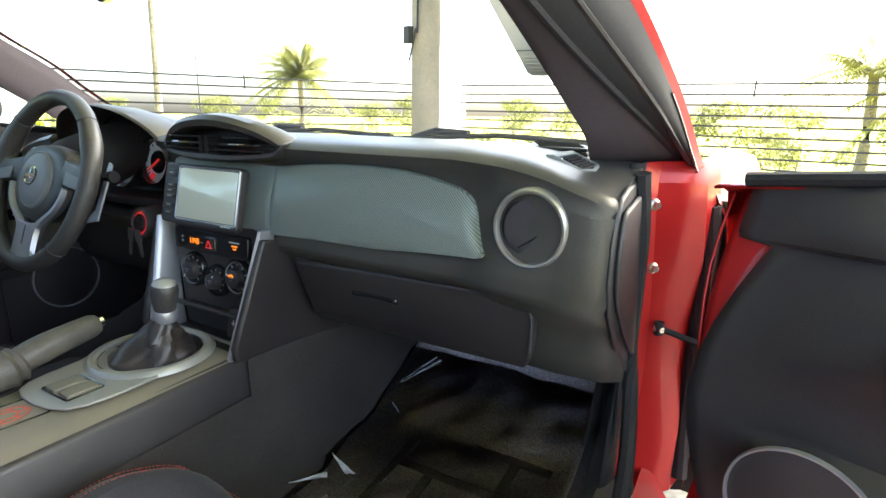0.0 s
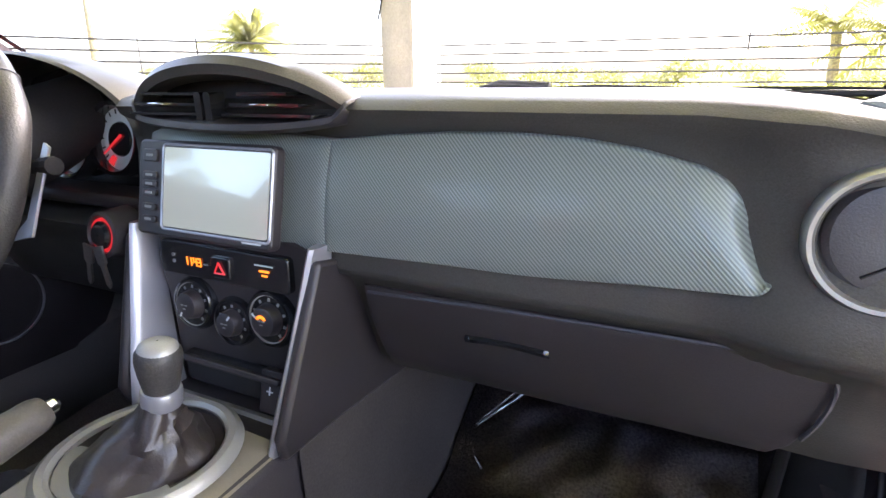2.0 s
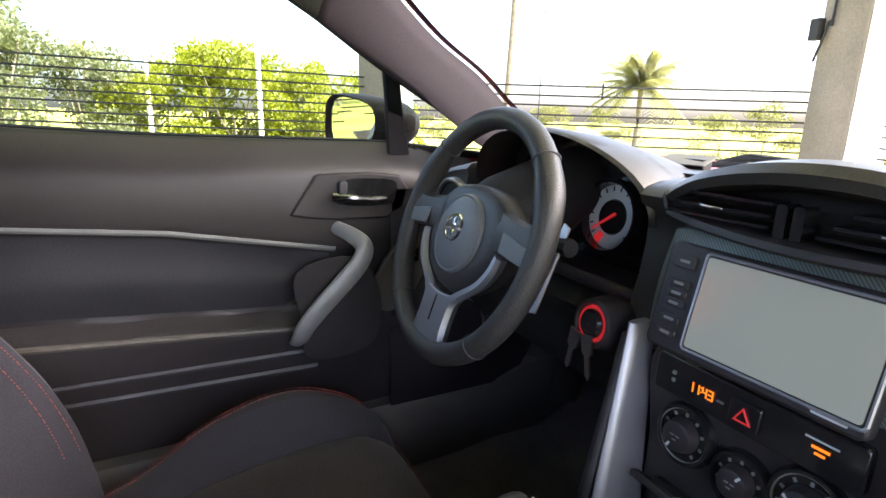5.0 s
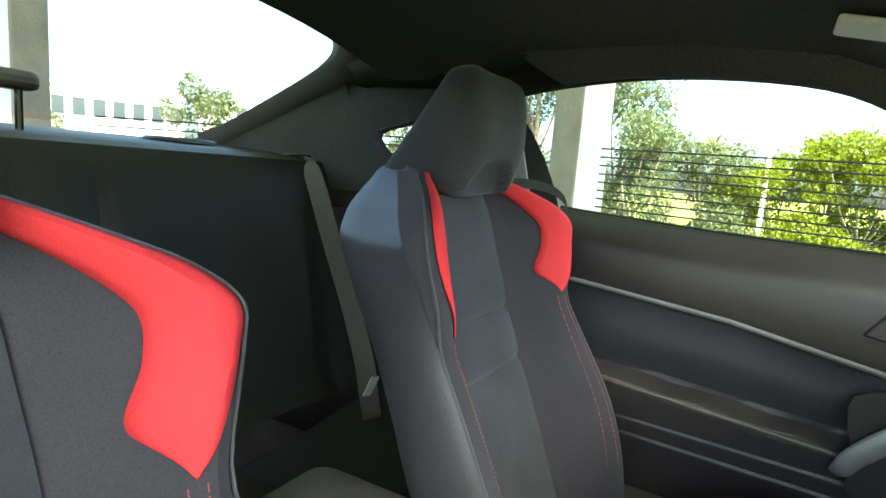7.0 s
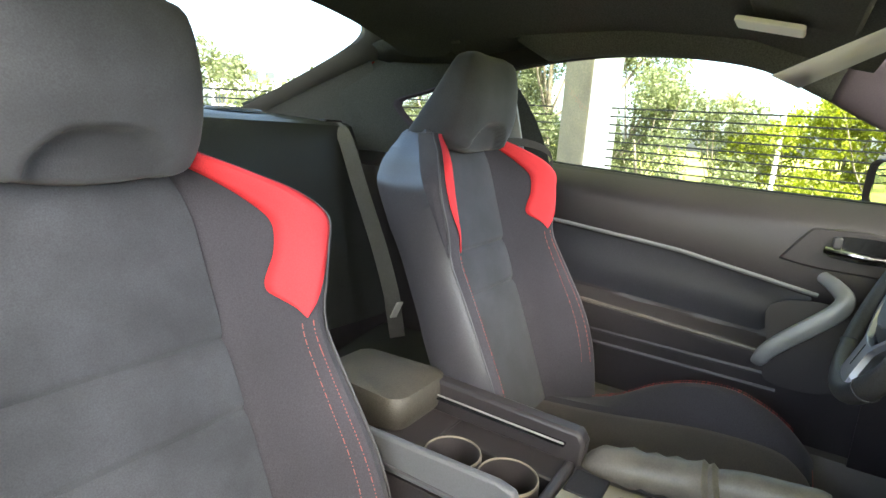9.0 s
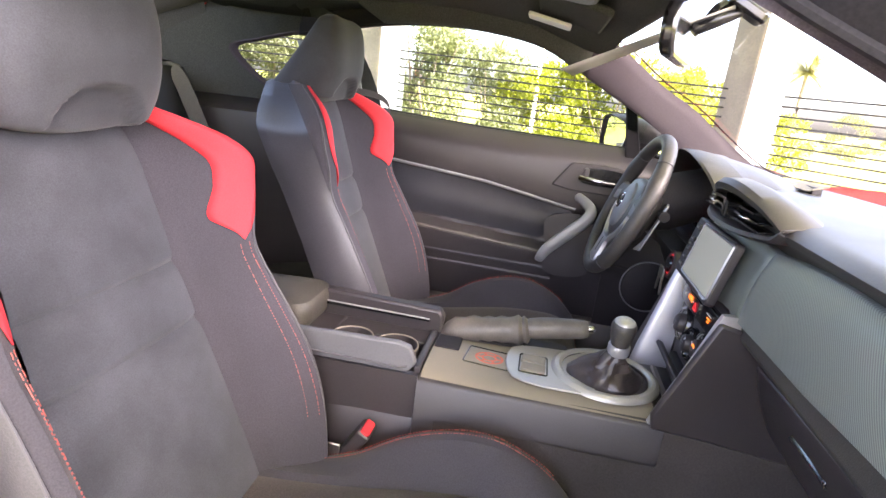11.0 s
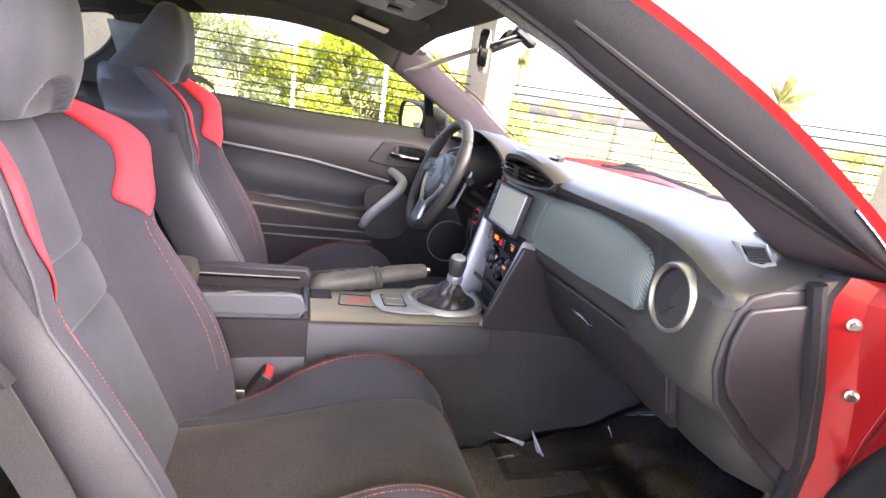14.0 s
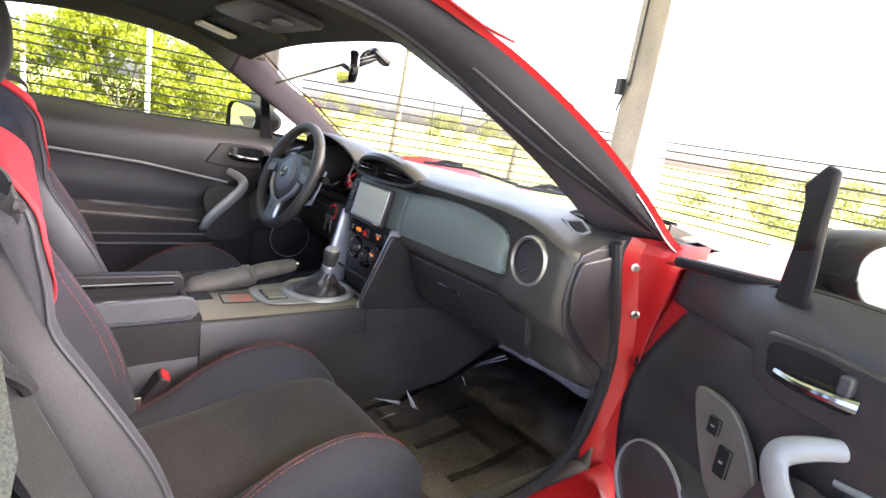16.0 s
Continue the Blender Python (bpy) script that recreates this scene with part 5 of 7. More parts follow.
for s in (1, -1):
    blade = []
    for z, y, x, d in ((0.722, 0.612, 0.137, 0.03), (0.705, 0.607, 0.1345, 0.036), (0.66, 0.595, 0.129, 0.045), (0.6, 0.578, 0.121, 0.055), (0.55, 0.563, 0.114, 0.065), (0.505, 0.552, 0.108, 0.075), (0.48, 0.549, 0.105, 0.08)):
        blade.append([(s * (x - 0.006), y + d, z), (s * (x - 0.007), y + 0.012, z), (s * (x - 0.004), y + 0.003, z), (s * x, y, z), (s * (x + 0.004), y + 0.003, z), (s * (x + 0.006), y + 0.012, z), (s * (x + 0.006), y + d, z)])
    part("side_blade", closed(sheet(blade, caps=True)), SILVER, stack, "satin silver side blade")
    knee = [(0.558, 0.502), (0.552, 0.53), (0.562, 0.56), (0.585, 0.63), (0.612, 0.71), (0.66, 0.7), (0.75, 0.66), (0.9, 0.62), (1.05, 0.58), (1.05, 0.45), (0.88, 0.465), (0.78, 0.483), (0.65, 0.497)]
    kb = slab(knee, 0.014, Matrix(((0, 0, s, s * 0.114), (1, 0, 0, 0), (0, 1, 0, 0), (0, 0, 0, 1))))
    for v in kb.verts:
        v.co.x += s * max(0, (v.co.z - 0.5)) * 0.1
    part("knee_panel", kb, PLASTIC, stack, "black knee panel beside the stack", bevel=0.005)

# head unit
hu = thing("car_stereo", "double-height touch-screen stereo, its screen pale and lit", "car stereo", (0, 0.63, 0.77))
mh = facing_back(0.0, 0.6235, 0.768, 13)
part("bezel", slab(rounded(0.202, 0.108, 0.008), 0.016, mh), PLASTIC, hu, "gloss black bezel", bevel=0.003)
part("screen", slab(rounded(0.152, 0.088, 0.003), 0.0012, mh @ Matrix.Translation((0.02, 0.002, 0.0165))), SCREEN, hu, "pale lit screen")
part("screen_frame", tube([mh @ Vector((x + 0.02, y + 0.002, 0.0165)) for x, y in rounded(0.158, 0.094, 0.004)], 0.0016, 5, is_closed=True), SILVER, hu, "thin silver screen frame")
for k, y in enumerate((0.036, 0.014, 0.004, -0.006, -0.022, -0.036)):
    part("button", slab(rounded(0.022, 0.014 if k == 0 else 0.008, 0.003), 0.004, mh @ Matrix.Translation((-0.078, y, 0.0155))), PLASTIC, hu, bevel=0.001)
    part("button_mark", slab(rounded(0.011, 0.0028, 0.001), 0.0006, mh @ Matrix.Translation((-0.078, y, 0.0196))), MARK, hu, "grey button marking")
part("maker_bar", slab(rounded(0.026, 0.003, 0.001), 0.0006, mh @ Matrix.Translation((0.075, -0.047, 0.016))), DIALFACE, hu, "pale bar where a maker's mark is")

# instrument binnacle
bin_ = thing("instrument_cluster", "three-dial instrument cluster under a black hood, red lights on", "instrument cluster", (-0.37, 0.7, 0.8))
hood_rows = []
for dy, grow in ((0.2, 0.72), (0.14, 0.84), (0.08, 0.94), (0.03, 1.0), (0.0, 1.0), (-0.005, 0.975), (0.006, 0.955), (0.08, 0.93)):
    hood_rows.append([(-0.372 + 0.205 * grow * math.cos(radians(a)), 0.635 + dy + 0.035 * abs(math.cos(radians(a))) ** 3, 0.805 + 0.122 * grow * math.sin(radians(a)) ** 0.8) for a in np.linspace(4, 176, 26)])
part("cluster_hood", sheet(hood_rows), DASH, bin_, "curved black hood", solid=0.003)
part("backing", slab([(-0.565, 0.72), (-0.18, 0.72), (-0.18, 0.83), (-0.25, 0.895), (-0.372, 0.915), (-0.49, 0.895), (-0.565, 0.83)], 0.004, Matrix(((1, 0, 0, 0), (0, 0, 1, 0.735), (0, 1, 0, 0), (0, 0, 0, 1)))), PIANO, bin_)
part("cluster_shelf", box(-0.56, 0.668, 0.715, -0.185, 0.75, 0.735), PLASTIC, bin_, bevel=0.008)
for x, r in ((-0.405, 0.056), (-0.51, 0.036), (-0.292, 0.046)):
    m = facing_back(x, 0.728, 0.806, 8)
    g = part("gauge", lathe([(r, 0), (r + 0.002, 0.016), (r + 0.007, 0.018), (r + 0.009, 0.012), (r + 0.009, -0.004)], 40, m), PIANO, bin_, "ringed gauge")
    part("gauge_face", lathe([(0.001, 0.002), (r, 0.002)], 36, m), DIALFACE, g, "white gauge face")
    part("gauge_middle", lathe([(0.001, 0.005), (r * 0.52, 0.005), (r * 0.56, 0.002)], 28, m), PIANO, g)
    part("needle", slab([(-0.002, -0.01), (0.002, -0.01), (0.001, r * 0.85), (-0.001, r * 0.85)], 0.002, m @ Matrix.Rotation(radians(125), 4, "Z") @ Matrix.Translation((0, 0, 0.006))), REDGLOW, g, "red needle")
    part("gauge_zone", slab([(r * 0.62 * math.sin(radians(a)), r * 0.62 * math.cos(radians(a))) for a in range(198, 222, 6)] + [(r * 0.95 * math.sin(radians(a)), r * 0.95 * math.cos(radians(a))) for a in range(221, 197, -6)], 0.001, m @ Matrix.Translation((0, 0, 0.003))), REDGLOW, g, "red lit zone")
    for a in range(-130, 131, 20):
        part("tick", slab([(-0.001, r * 0.8), (0.001, r * 0.8), (0.001, r * 0.95), (-0.001, r * 0.95)], 0.0008, m @ Matrix.Rotation(radians(a), 4, "Z") @ Matrix.Translation((0, 0, 0.0025))), PIANO, g)

# steering column, stalk, ignition with keys
colm = thing("steering_column", "black steering column shroud with stalks and a red-lit ignition lock", "steering column", (-0.385, 0.7, 0.7))
cax = Matrix.Translation((-0.385, 0.535, 0.765)) @ Matrix.Rotation(radians(-68), 4, "X")
part("shroud", closed(sheet([[(r * 1.15 * math.cos(a), r * math.sin(a), h) for a in (2 * math.pi * j / 20 for j in range(20))] for r, h in ((0.03, 0.0), (0.055, 0.02), (0.065, 0.08), (0.06, 0.16), (0.05, 0.24))], close_u=True, caps=True)), RUBBER, colm).data.transform(cax)
for s in (1, -1):
    part("stalk", tube(cr([(-0.385 + s * 0.05, 0.6, 0.78), (-0.385 + s * 0.1, 0.592, 0.785), (-0.385 + s * 0.15, 0.585, 0.79), (-0.385 + s * 0.175, 0.583, 0.792)], 4), [0.008] * 4 + [0.009] * 4 + [0.011] * 3 + [0.012, 0.011], 10), RUBBER, colm, "black stalk with a fat tip")
ig = facing_back(-0.193, 0.617, 0.7, 8)
lock = part("ignition_lock", lathe([(0.001, 0.012), (0.014, 0.012), (0.018, 0.008), (0.018, 0.0)], 24, ig), PIANO, colm, "ignition lock")
part("lock_ring", lathe([(0.018, 0.004), (0.0188, 0.0065), (0.0218, 0.0065), (0.0225, 0.002)], 28, ig), REDGLOW, lock, "red glowing ring")
part("lock_boss", lathe([(0.0225, 0.004), (0.025, 0.009), (0.03, 0.007), (0.036, -0.03)], 28, ig), PLASTIC, lock)
keys = thing("keys", "two steel keys hanging from the ignition lock", "keys", (-0.193, 0.602, 0.68))
for dx, rot in ((-0.012, 12), (0.006, -10)):
    m = Matrix.Translation((-0.193 + dx, 0.6, 0.69)) @ Matrix.Rotation(radians(rot), 4, "Y")
    part("key", slab([(-0.009, 0), (0.009, 0), (0.008, -0.022), (0.004, -0.026), (0.004, -0.05), (0.0, -0.056), (-0.004, -0.05), (-0.004, -0.026), (-0.008, -0.022)], 0.003, m @ Matrix.Rotation(radians(90), 4, "X")), BOLT, keys, "worn steel key")

# steering wheel
wheel = thing("steering_wheel", "black leather three-spoke steering wheel with silver lower spoke", "steering wheel", (-0.387, 0.512, 0.772))
wm = Matrix.Translation((-0.372, 0.531, 0.781)) @ Matrix.Rotation(radians(90 - 20), 4, "X")
R = 0.167
rim = []
for j in range(96):
    a = 2 * math.pi * j / 96
    grip = math.exp(-((math.degrees(a) - 28) / 10) ** 2) + math.exp(-((math.degrees(a) - 152) / 10) ** 2)
    fat = 0.0152 + 0.0022 * grip
    rim.append([(math.cos(a) * (R + fat * math.cos(b)), math.sin(a) * (R + fat * math.cos(b)), fat * 1.12 * math.sin(b)) for b in (2 * math.pi * k / 16 for k in range(16))])
bm = closed(sheet(rim, close_u=True, close_v=True))
bm.transform(wm)
part("rim", bm, LEATHER, wheel, "black stitched leather rim")
for a in (44, 136, 228, 312):
    ring = [wm @ Vector((math.cos(radians(a)) * (R + 0.0164 * math.cos(b)), math.sin(radians(a)) * (R + 0.0164 * math.cos(b)), 0.0182 * math.sin(b))) for b in (2 * math.pi * k / 18 for k in range(18))]
    part("rim_seam", tube(ring, 0.001, 5, is_closed=True), PIPING, wheel)


def wheel_blob(outline, heights):
    """A padded body on the wheel: an outline drawn in and lifted step by step."""
    bm = closed(sheet([[(x * g, y * g - 0.004 * (1 - g), h) for x, y in outline] for g, h in heights], close_u=True, caps=True))
    bm.transform(wm)
    return bm


shell = cr([(0.092, 0.028), (0.07, 0.058), (0.03, 0.07), (-0.03, 0.07), (-0.07, 0.058), (-0.092, 0.028), (-0.092, -0.01), (-0.078, -0.045), (-0.045, -0.072), (0.0, -0.082), (0.045, -0.072), (0.078, -0.045), (0.092, -0.01)], 4, True)
part("hub_housing", wheel_blob([(p[0], p[1]) for p in shell], ((0.86, -0.05), (1.0, -0.03), (1.02, -0.012), (0.98, -0.002), (0.9, 0.004), (0.7, 0.007))), LEATHER, wheel, "black moulded hub housing")
pad = part("hub_pad", lathe([(0.056, -0.01), (0.0575, 0.006), (0.056, 0.0115), (0.0535, 0.0135), (0.0518, 0.0128), (0.05, 0.0142), (0.04, 0.0175), (0.02, 0.0195), (0.001, 0.02)], 48, wm @ Matrix.Translation((0, -0.002, 0))), HUBPAD, wheel, "round soft airbag pad")
ringm = wm @ Matrix.Translation((0, 0.004, 0.0192))
part("emblem", join(lathe([(0.0155, 0), (0.0165, 0.0022), (0.019, 0.0022), (0.0205, 0)], 32, ringm @ Matrix.Diagonal((1.1, 1.0, 1, 1))), lathe([(0.0001, 0.002), (0.006, 0.0022), (0.008, 0.0)], 20, ringm @ Matrix.Diagonal((0.55, 2.0, 1, 1))), slab([(-0.018, -0.0035), (0.018, -0.0035), (0.018, 0.0035), (-0.018, 0.0035)], 0.0022, ringm)), CHROME, pad, "plain chrome oval badge")
for s in (1, -1):
    top_bar = closed(sheet([[(s * x, y + dy * w, z0 + z) for dy, z in ((-1, -0.004), (-0.75, 0.006), (0, 0.01), (0.75, 0.006), (1, -0.004), (0.6, -0.022), (-0.6, -0.022))] for x, y, w, z0 in ((0.072, 0.018, 0.034, -0.004), (0.1, 0.016, 0.027, -0.002), (0.125, 0.014, 0.025, 0.0), (0.158, 0.014, 0.029, 0.001))], close_u=True, caps=True))
    top_bar.transform(wm)
    part("spoke", top_bar, LEATHER, wheel, "black side spoke")
    plate = slab([(s * x, y) for x, y in ((0.103, -0.006), (0.155, -0.012), (0.157, 0.012), (0.101, 0.02))], 0.0035, wm @ Matrix.Translation((0, 0, 0.0068)))
    bmesh.ops.recalc_face_normals(plate, faces=plate.faces)
    part("spoke_plate", plate, HUBPAD, wheel, "grey satin plate on the side spoke", bevel=0.0015)
    low = cr([(s * 0.1, -0.012), (s * 0.094, -0.034), (s * 0.078, -0.056), (s * 0.052, -0.075), (s * 0.034, -0.09), (s * 0.03, -0.115), (s * 0.032, -0.15)], 5)
    bl = closed(sheet([[(x - s * w, y + w * 0.5, 0.0), (x - s * w * 0.6, y + w * 0.3, 0.008), (x + s * w * 0.6, y - w * 0.3, 0.008), (x + s * w, y - w * 0.5, 0.0), (x, y, -0.012)] for (x, y), w in zip([(p[0], p[1]) for p in low], np.linspace(0.0045, 0.0085, len(low)))], close_u=True, caps=True))
    bl.transform(wm)
    part("spoke_trim", bl, SILVER, wheel, "satin silver lower spoke arm")
ctr = slab([(p[0], p[1]) for p in cr([(-0.045, -0.084), (0.0, -0.088), (0.045, -0.084), (0.033, -0.1), (0.031, -0.125), (0.036, -0.155), (-0.036, -0.155), (-0.031, -0.125), (-0.033, -0.1)], 4, True)], 0.011, wm @ Matrix.Translation((0, 0, -0.003)))
part("lower_spoke", ctr, SILVER, wheel, "satin silver lower spoke", bevel=0.003)
part("spoke_slot", slab([(-0.0012, -0.092), (0.0012, -0.092), (0.0012, -0.13), (-0.0012, -0.13)], 0.0012, wm @ Matrix.Translation((0, 0, 0.0078))), PIANO, wheel, "dark slot down the lower spoke")
for s in (1, -1):
    pd = slab([(s * x, y) for x, y in ((0.1, -0.07), (0.145, -0.06), (0.152, 0.05), (0.14, 0.055), (0.13, -0.04))], 0.004, wm @ Matrix.Translation((0, 0, -0.045)))
    bmesh.ops.recalc_face_normals(pd, faces=pd.faces)
    part("shift_paddle", pd, SILVER, wheel, "silver paddle behind the rim", bevel=0.001)


# ---- centre console ----
con = thing("centre_console", "black centre console with metal-look top, tray and cup holders", "centre console", (0, 0.2, 0.25))
body = []
for y, w, zt in ((-0.42, 0.1, 0.5), (-0.3, 0.105, 0.5), (-0.13, 0.11, 0.5), (-0.128, 0.11, 0.43), (0.0, 0.112, 0.43), (0.158, 0.114, 0.43), (0.16, 0.114, 0.505), (0.4, 0.117, 0.507), (0.58, 0.118, 0.508), (0.66, 0.118, 0.508)):
    body.append([(-w - 0.012, y, 0.24), (-w - 0.008, y, 0.36), (-w, y, zt - 0.012), (-w + 0.01, y, zt), (0, y, zt + 0.002), (w - 0.01, y, zt), (w, y, zt - 0.012), (w + 0.008, y, 0.36), (w + 0.012, y, 0.24)])
part("console_body", closed(sheet(body, close_u=True, caps=True)), PLASTIC, con, smooth=50)
top = []
for y, w0, w1 in ((0.165, -0.06, 0.108), (0.22, -0.063, 0.109), (0.3, -0.07, 0.111), (0.36, -0.085, 0.112), (0.42, -0.1, 0.112), (0.5, -0.11, 0.112), (0.57, -0.108, 0.112)):
    top.append([(w0 + (w1 - w0) * k, y, 0.5105 + 0.004 * math.sin(math.pi * k) - (0.006 if k in (0, 1) else 0)) for k in (0, 0.06, 0.25, 0.5, 0.75, 0.94, 1)])
part("top_trim", sheet(top, flip=True), CHAMPAGNE, con, "satin metal-look top trim")
pm = Matrix.Translation((0.009, 0.275, 0.5135)) @ Matrix.Rotation(radians(-6), 4, "Z")
lid = part("coin_lid", slab(rounded(0.062, 0.082, 0.004), 0.002, pm), CHAMPAGNE, con, "square lid with a red printed roundel", bevel=0.001)
part("lid_gap", tube([pm @ Vector((x, y, 0.0016)) for x, y in rounded(0.066, 0.086, 0.004)], 0.0012, 5, is_closed=True), PIANO, lid)
for r in (0.012, 0.022):
    part("roundel_ring", lathe([(r - 0.003, 0), (r - 0.003, 0.0006), (r, 0.0006), (r, 0)], 32, pm @ Matrix.Translation((0.002, 0.002, 0.002)) @ Matrix.Diagonal((1, 1.25, 1, 1))), REDTRIM, lid, "red printed ring")
for a in range(0, 360, 60):
    part("roundel_bar", slab([(-0.0018, 0.012), (0.0018, 0.012), (0.0018, 0.021), (-0.0018, 0.021)], 0.0006, pm @ Matrix.Translation((0.002, 0.002, 0.002)) @ Matrix.Diagonal((1, 1.25, 1, 1)) @ Matrix.Rotation(radians(a), 4, "Z")), REDTRIM, lid)
# switch plate and shifter ring
rm = Matrix.Translation((-0.003, 0.492, 0.516))
sw = part("switch_plate", slab(cr([(-0.045, -0.175), (0.07, -0.168), (0.088, -0.06), (0.06, -0.02), (-0.07, -0.02), (-0.07, -0.08)], 4, True), 0.004, rm), SATIN, con, "satin silver switch plate", bevel=0.0015)
for k in range(2):
    part("rocker_switch", slab(rounded(0.03, 0.045, 0.004), 0.007, rm @ Matrix.Translation((0.0 + k * 0.034, -0.132, 0.002)) @ Matrix.Rotation(radians(-4), 4, "Z")), CHAMPAGNE, sw, "small rocker switch", bevel=0.002)
part("switch_gap", tube([rm @ Matrix.Translation((0.017, -0.132, 0.005)) @ Vector((x, y, 0)) for x, y in rounded(0.07, 0.052, 0.004)], 0.0015, 5, is_closed=True), PIANO, sw)
part("shifter_ring", lathe([(0.078, 0.002), (0.079, 0.007), (0.083, 0.0105), (0.09, 0.0105), (0.096, 0.006), (0.098, 0.0)], 56, rm @ Matrix.Diagonal((1.0, 1.02, 1, 1))), SATIN, con, "satin silver shifter ring")
part("shifter_well", lathe([(0.001, 0.001), (0.079, 0.001), (0.079, 0.006)], 40, rm), PLASTIC, con)

gate = part("gear_scale", slab(rounded(0.018, 0.085, 0.004), 0.002, rm @ Matrix.Translation((-0.05, -0.005, 0.001)) @ Matrix.Rotation(radians(-10), 4, "Z")), PIANO, con, "narrow gear position scale", bevel=0.0006)
for k in range(6):
    mk = rm @ Matrix.Translation((-0.05, -0.005, 0.003)) @ Matrix.Rotation(radians(-10), 4, "Z") @ Matrix.Translation((0.0, -0.032 + 0.011 * k, 0))
    part("scale_mark", slab(rounded(0.005, 0.006, 0.001), 0.0006, mk), DIALFACE, gate)
part("scale_lamp", slab(rounded(0.007, 0.005, 0.001), 0.0008, rm @ Matrix.Translation((-0.052, 0.03, 0.0032))), ORANGE, gate, "small amber position lamp")

# gear lever
gear = thing("gear_lever", "round-topped black gear knob on a leather gaiter", "gear lever", (0.01, 0.49, 0.52))
boot = []
for h, r, ox, oy, wr in ((0.001, 0.07, 0, 0, 0.002), (0.006, 0.068, 0.001, 0.0, 0.004), (0.012, 0.064, 0.003, 0.0, 0.007), (0.019, 0.055, 0.007, 0.0, 0.008), (0.026, 0.05, 0.01, 0.001, 0.006), (0.033, 0.041, 0.014, 0.001, 0.008), (0.041, 0.037, 0.018, 0.002, 0.006), (0.049, 0.028, 0.022, 0.003, 0.006), (0.056, 0.026, 0.025, 0.005, 0.004), (0.063, 0.02, 0.028, 0.006, 0.003), (0.074, 0.017, 0.031, 0.008, 0.001)):
    boot.append([((r + wr * (math.sin(3 * a + h * 70) * 0.7 + 0.5 * math.sin(7 * a - h * 110))) * math.cos(a) - 0.003 + ox, (r + wr * math.sin(4 * a + h * 90)) * math.sin(a) + 0.492 + oy, 0.514 + h + 0.2 * wr * math.sin(3 * a)) for a in (2 * math.pi * j / 40 for j in range(72))])
part("gaiter", closed(sheet(boot, close_u=True)), GAITER, gear, "creased leather gaiter")
km = Matrix.Translation((0.03, 0.501, 0.582)) @ Matrix.Rotation(radians(8), 4, "Y") @ Matrix.Diagonal((0.77, 0.77, 0.9, 1))
part("collar", lathe([(0.016, -0.002), (0.0235, 0.0), (0.025, 0.003), (0.025, 0.018), (0.0235, 0.021), (0.016, 0.022)], 32, km), SILVER, gear, "satin silver collar")
part("knob", lathe([(0.021, 0.021), (0.0232, 0.03), (0.0258, 0.041), (0.0275, 0.051), (0.0282, 0.059), (0.0272, 0.066), (0.0235, 0.071)], 36, km), LEATHER, gear, "leather-wrapped knob")
part("knob_cap", lathe([(0.0245, 0.069), (0.0225, 0.0735), (0.018, 0.0765), (0.013, 0.079), (0.001, 0.0795)], 32, km), SATIN, gear, "satin metal knob cap")

# cup holders and tray
tray = thing("cup_holder_tray", "open console tray with two round cup holders", "cup holder", (0.0, 0.0, 0.5))
part("tray_side", slab([(-0.128, 0.4), (0.16, 0.4), (0.16, 0.507), (-0.128, 0.505)], 0.0125, Matrix(((0, 0, 1, 0.1), (1, 0, 0, 0), (0, 1, 0, 0), (0, 0, 0, 1)))), PLASTIC, tray, "black lower side of the tray")
part("tray_wall", slab([(-0.128, 0.508), (0.14, 0.51), (0.156, 0.53), (0.143, 0.561), (0.12, 0.566), (-0.128, 0.558)], 0.014, Matrix(((0, 0, 1, 0.1), (1, 0, 0, 0), (0, 1, 0, 0), (0, 0, 0, 1)))), TRAYGREY, tray, "smooth grey outer tray wall", bevel=0.004)
part("tray_rib", tube([(0.1145, -0.06, 0.52), (0.115, 0.0, 0.5195), (0.115, 0.125, 0.519), (0.1145, 0.14, 0.523)], 0.0022, 6), PIPING, tray)
part("tray_wall", slab([(-0.128, 0.4), (0.158, 0.4), (0.168, 0.54), (0.158, 0.556), (-0.128, 0.562)], 0.03, Matrix(((0, 0, 1, -0.106), (1, 0, 0, 0), (0, 1, 0, 0), (0, 0, 0, 1)))), PLASTIC, tray, "black inner tray wall", bevel=0.006)
part("tray_slide", box(-0.076, -0.12, 0.532, -0.066, 0.14, 0.536), PIANO, tray, "dark slide groove along the tray")
part("slide_edge", tube([(-0.068, -0.11, 0.54), (-0.066, 0.14, 0.538)], 0.0016, 5), SATIN, tray, "bright slide edge")
part("tray_end", box(-0.06, 0.148, 0.43, 0.1, 0.162, 0.52), PLASTIC, tray, bevel=0.004)
part("tray_base", box(-0.076, -0.128, 0.432, 0.1, 0.148, 0.44), RUBBER, tray)
part("dark_well", box(-0.055, 0.166, 0.5105, 0.002, 0.216, 0.5165), RUBBER, tray, "dark rubber coin well", bevel=0.004)
for y in (0.008, 0.098):
    cup = part("cup_holder", lathe([(0.0005, 0.442), (0.034, 0.442), (0.0375, 0.448), (0.0395, 0.515), (0.0405, 0.519), (0.0425, 0.519), (0.0435, 0.512), (0.0435, 0.44)], 44, Matrix.Translation((0.03, y, 0))), PLASTIC, tray, "deep round cup holder")
    part("cup_rim", lathe([(0.0398, 0.5185), (0.0408, 0.5208), (0.0422, 0.5205), (0.043, 0.517)], 44, Matrix.Translation((0.03, y, 0))), CHAMPAGNE, cup, "thin metal rim")
part("cup_bridge", box(0.014, 0.049, 0.44, 0.046, 0.057, 0.512), PLASTIC, tray, bevel=0.002)
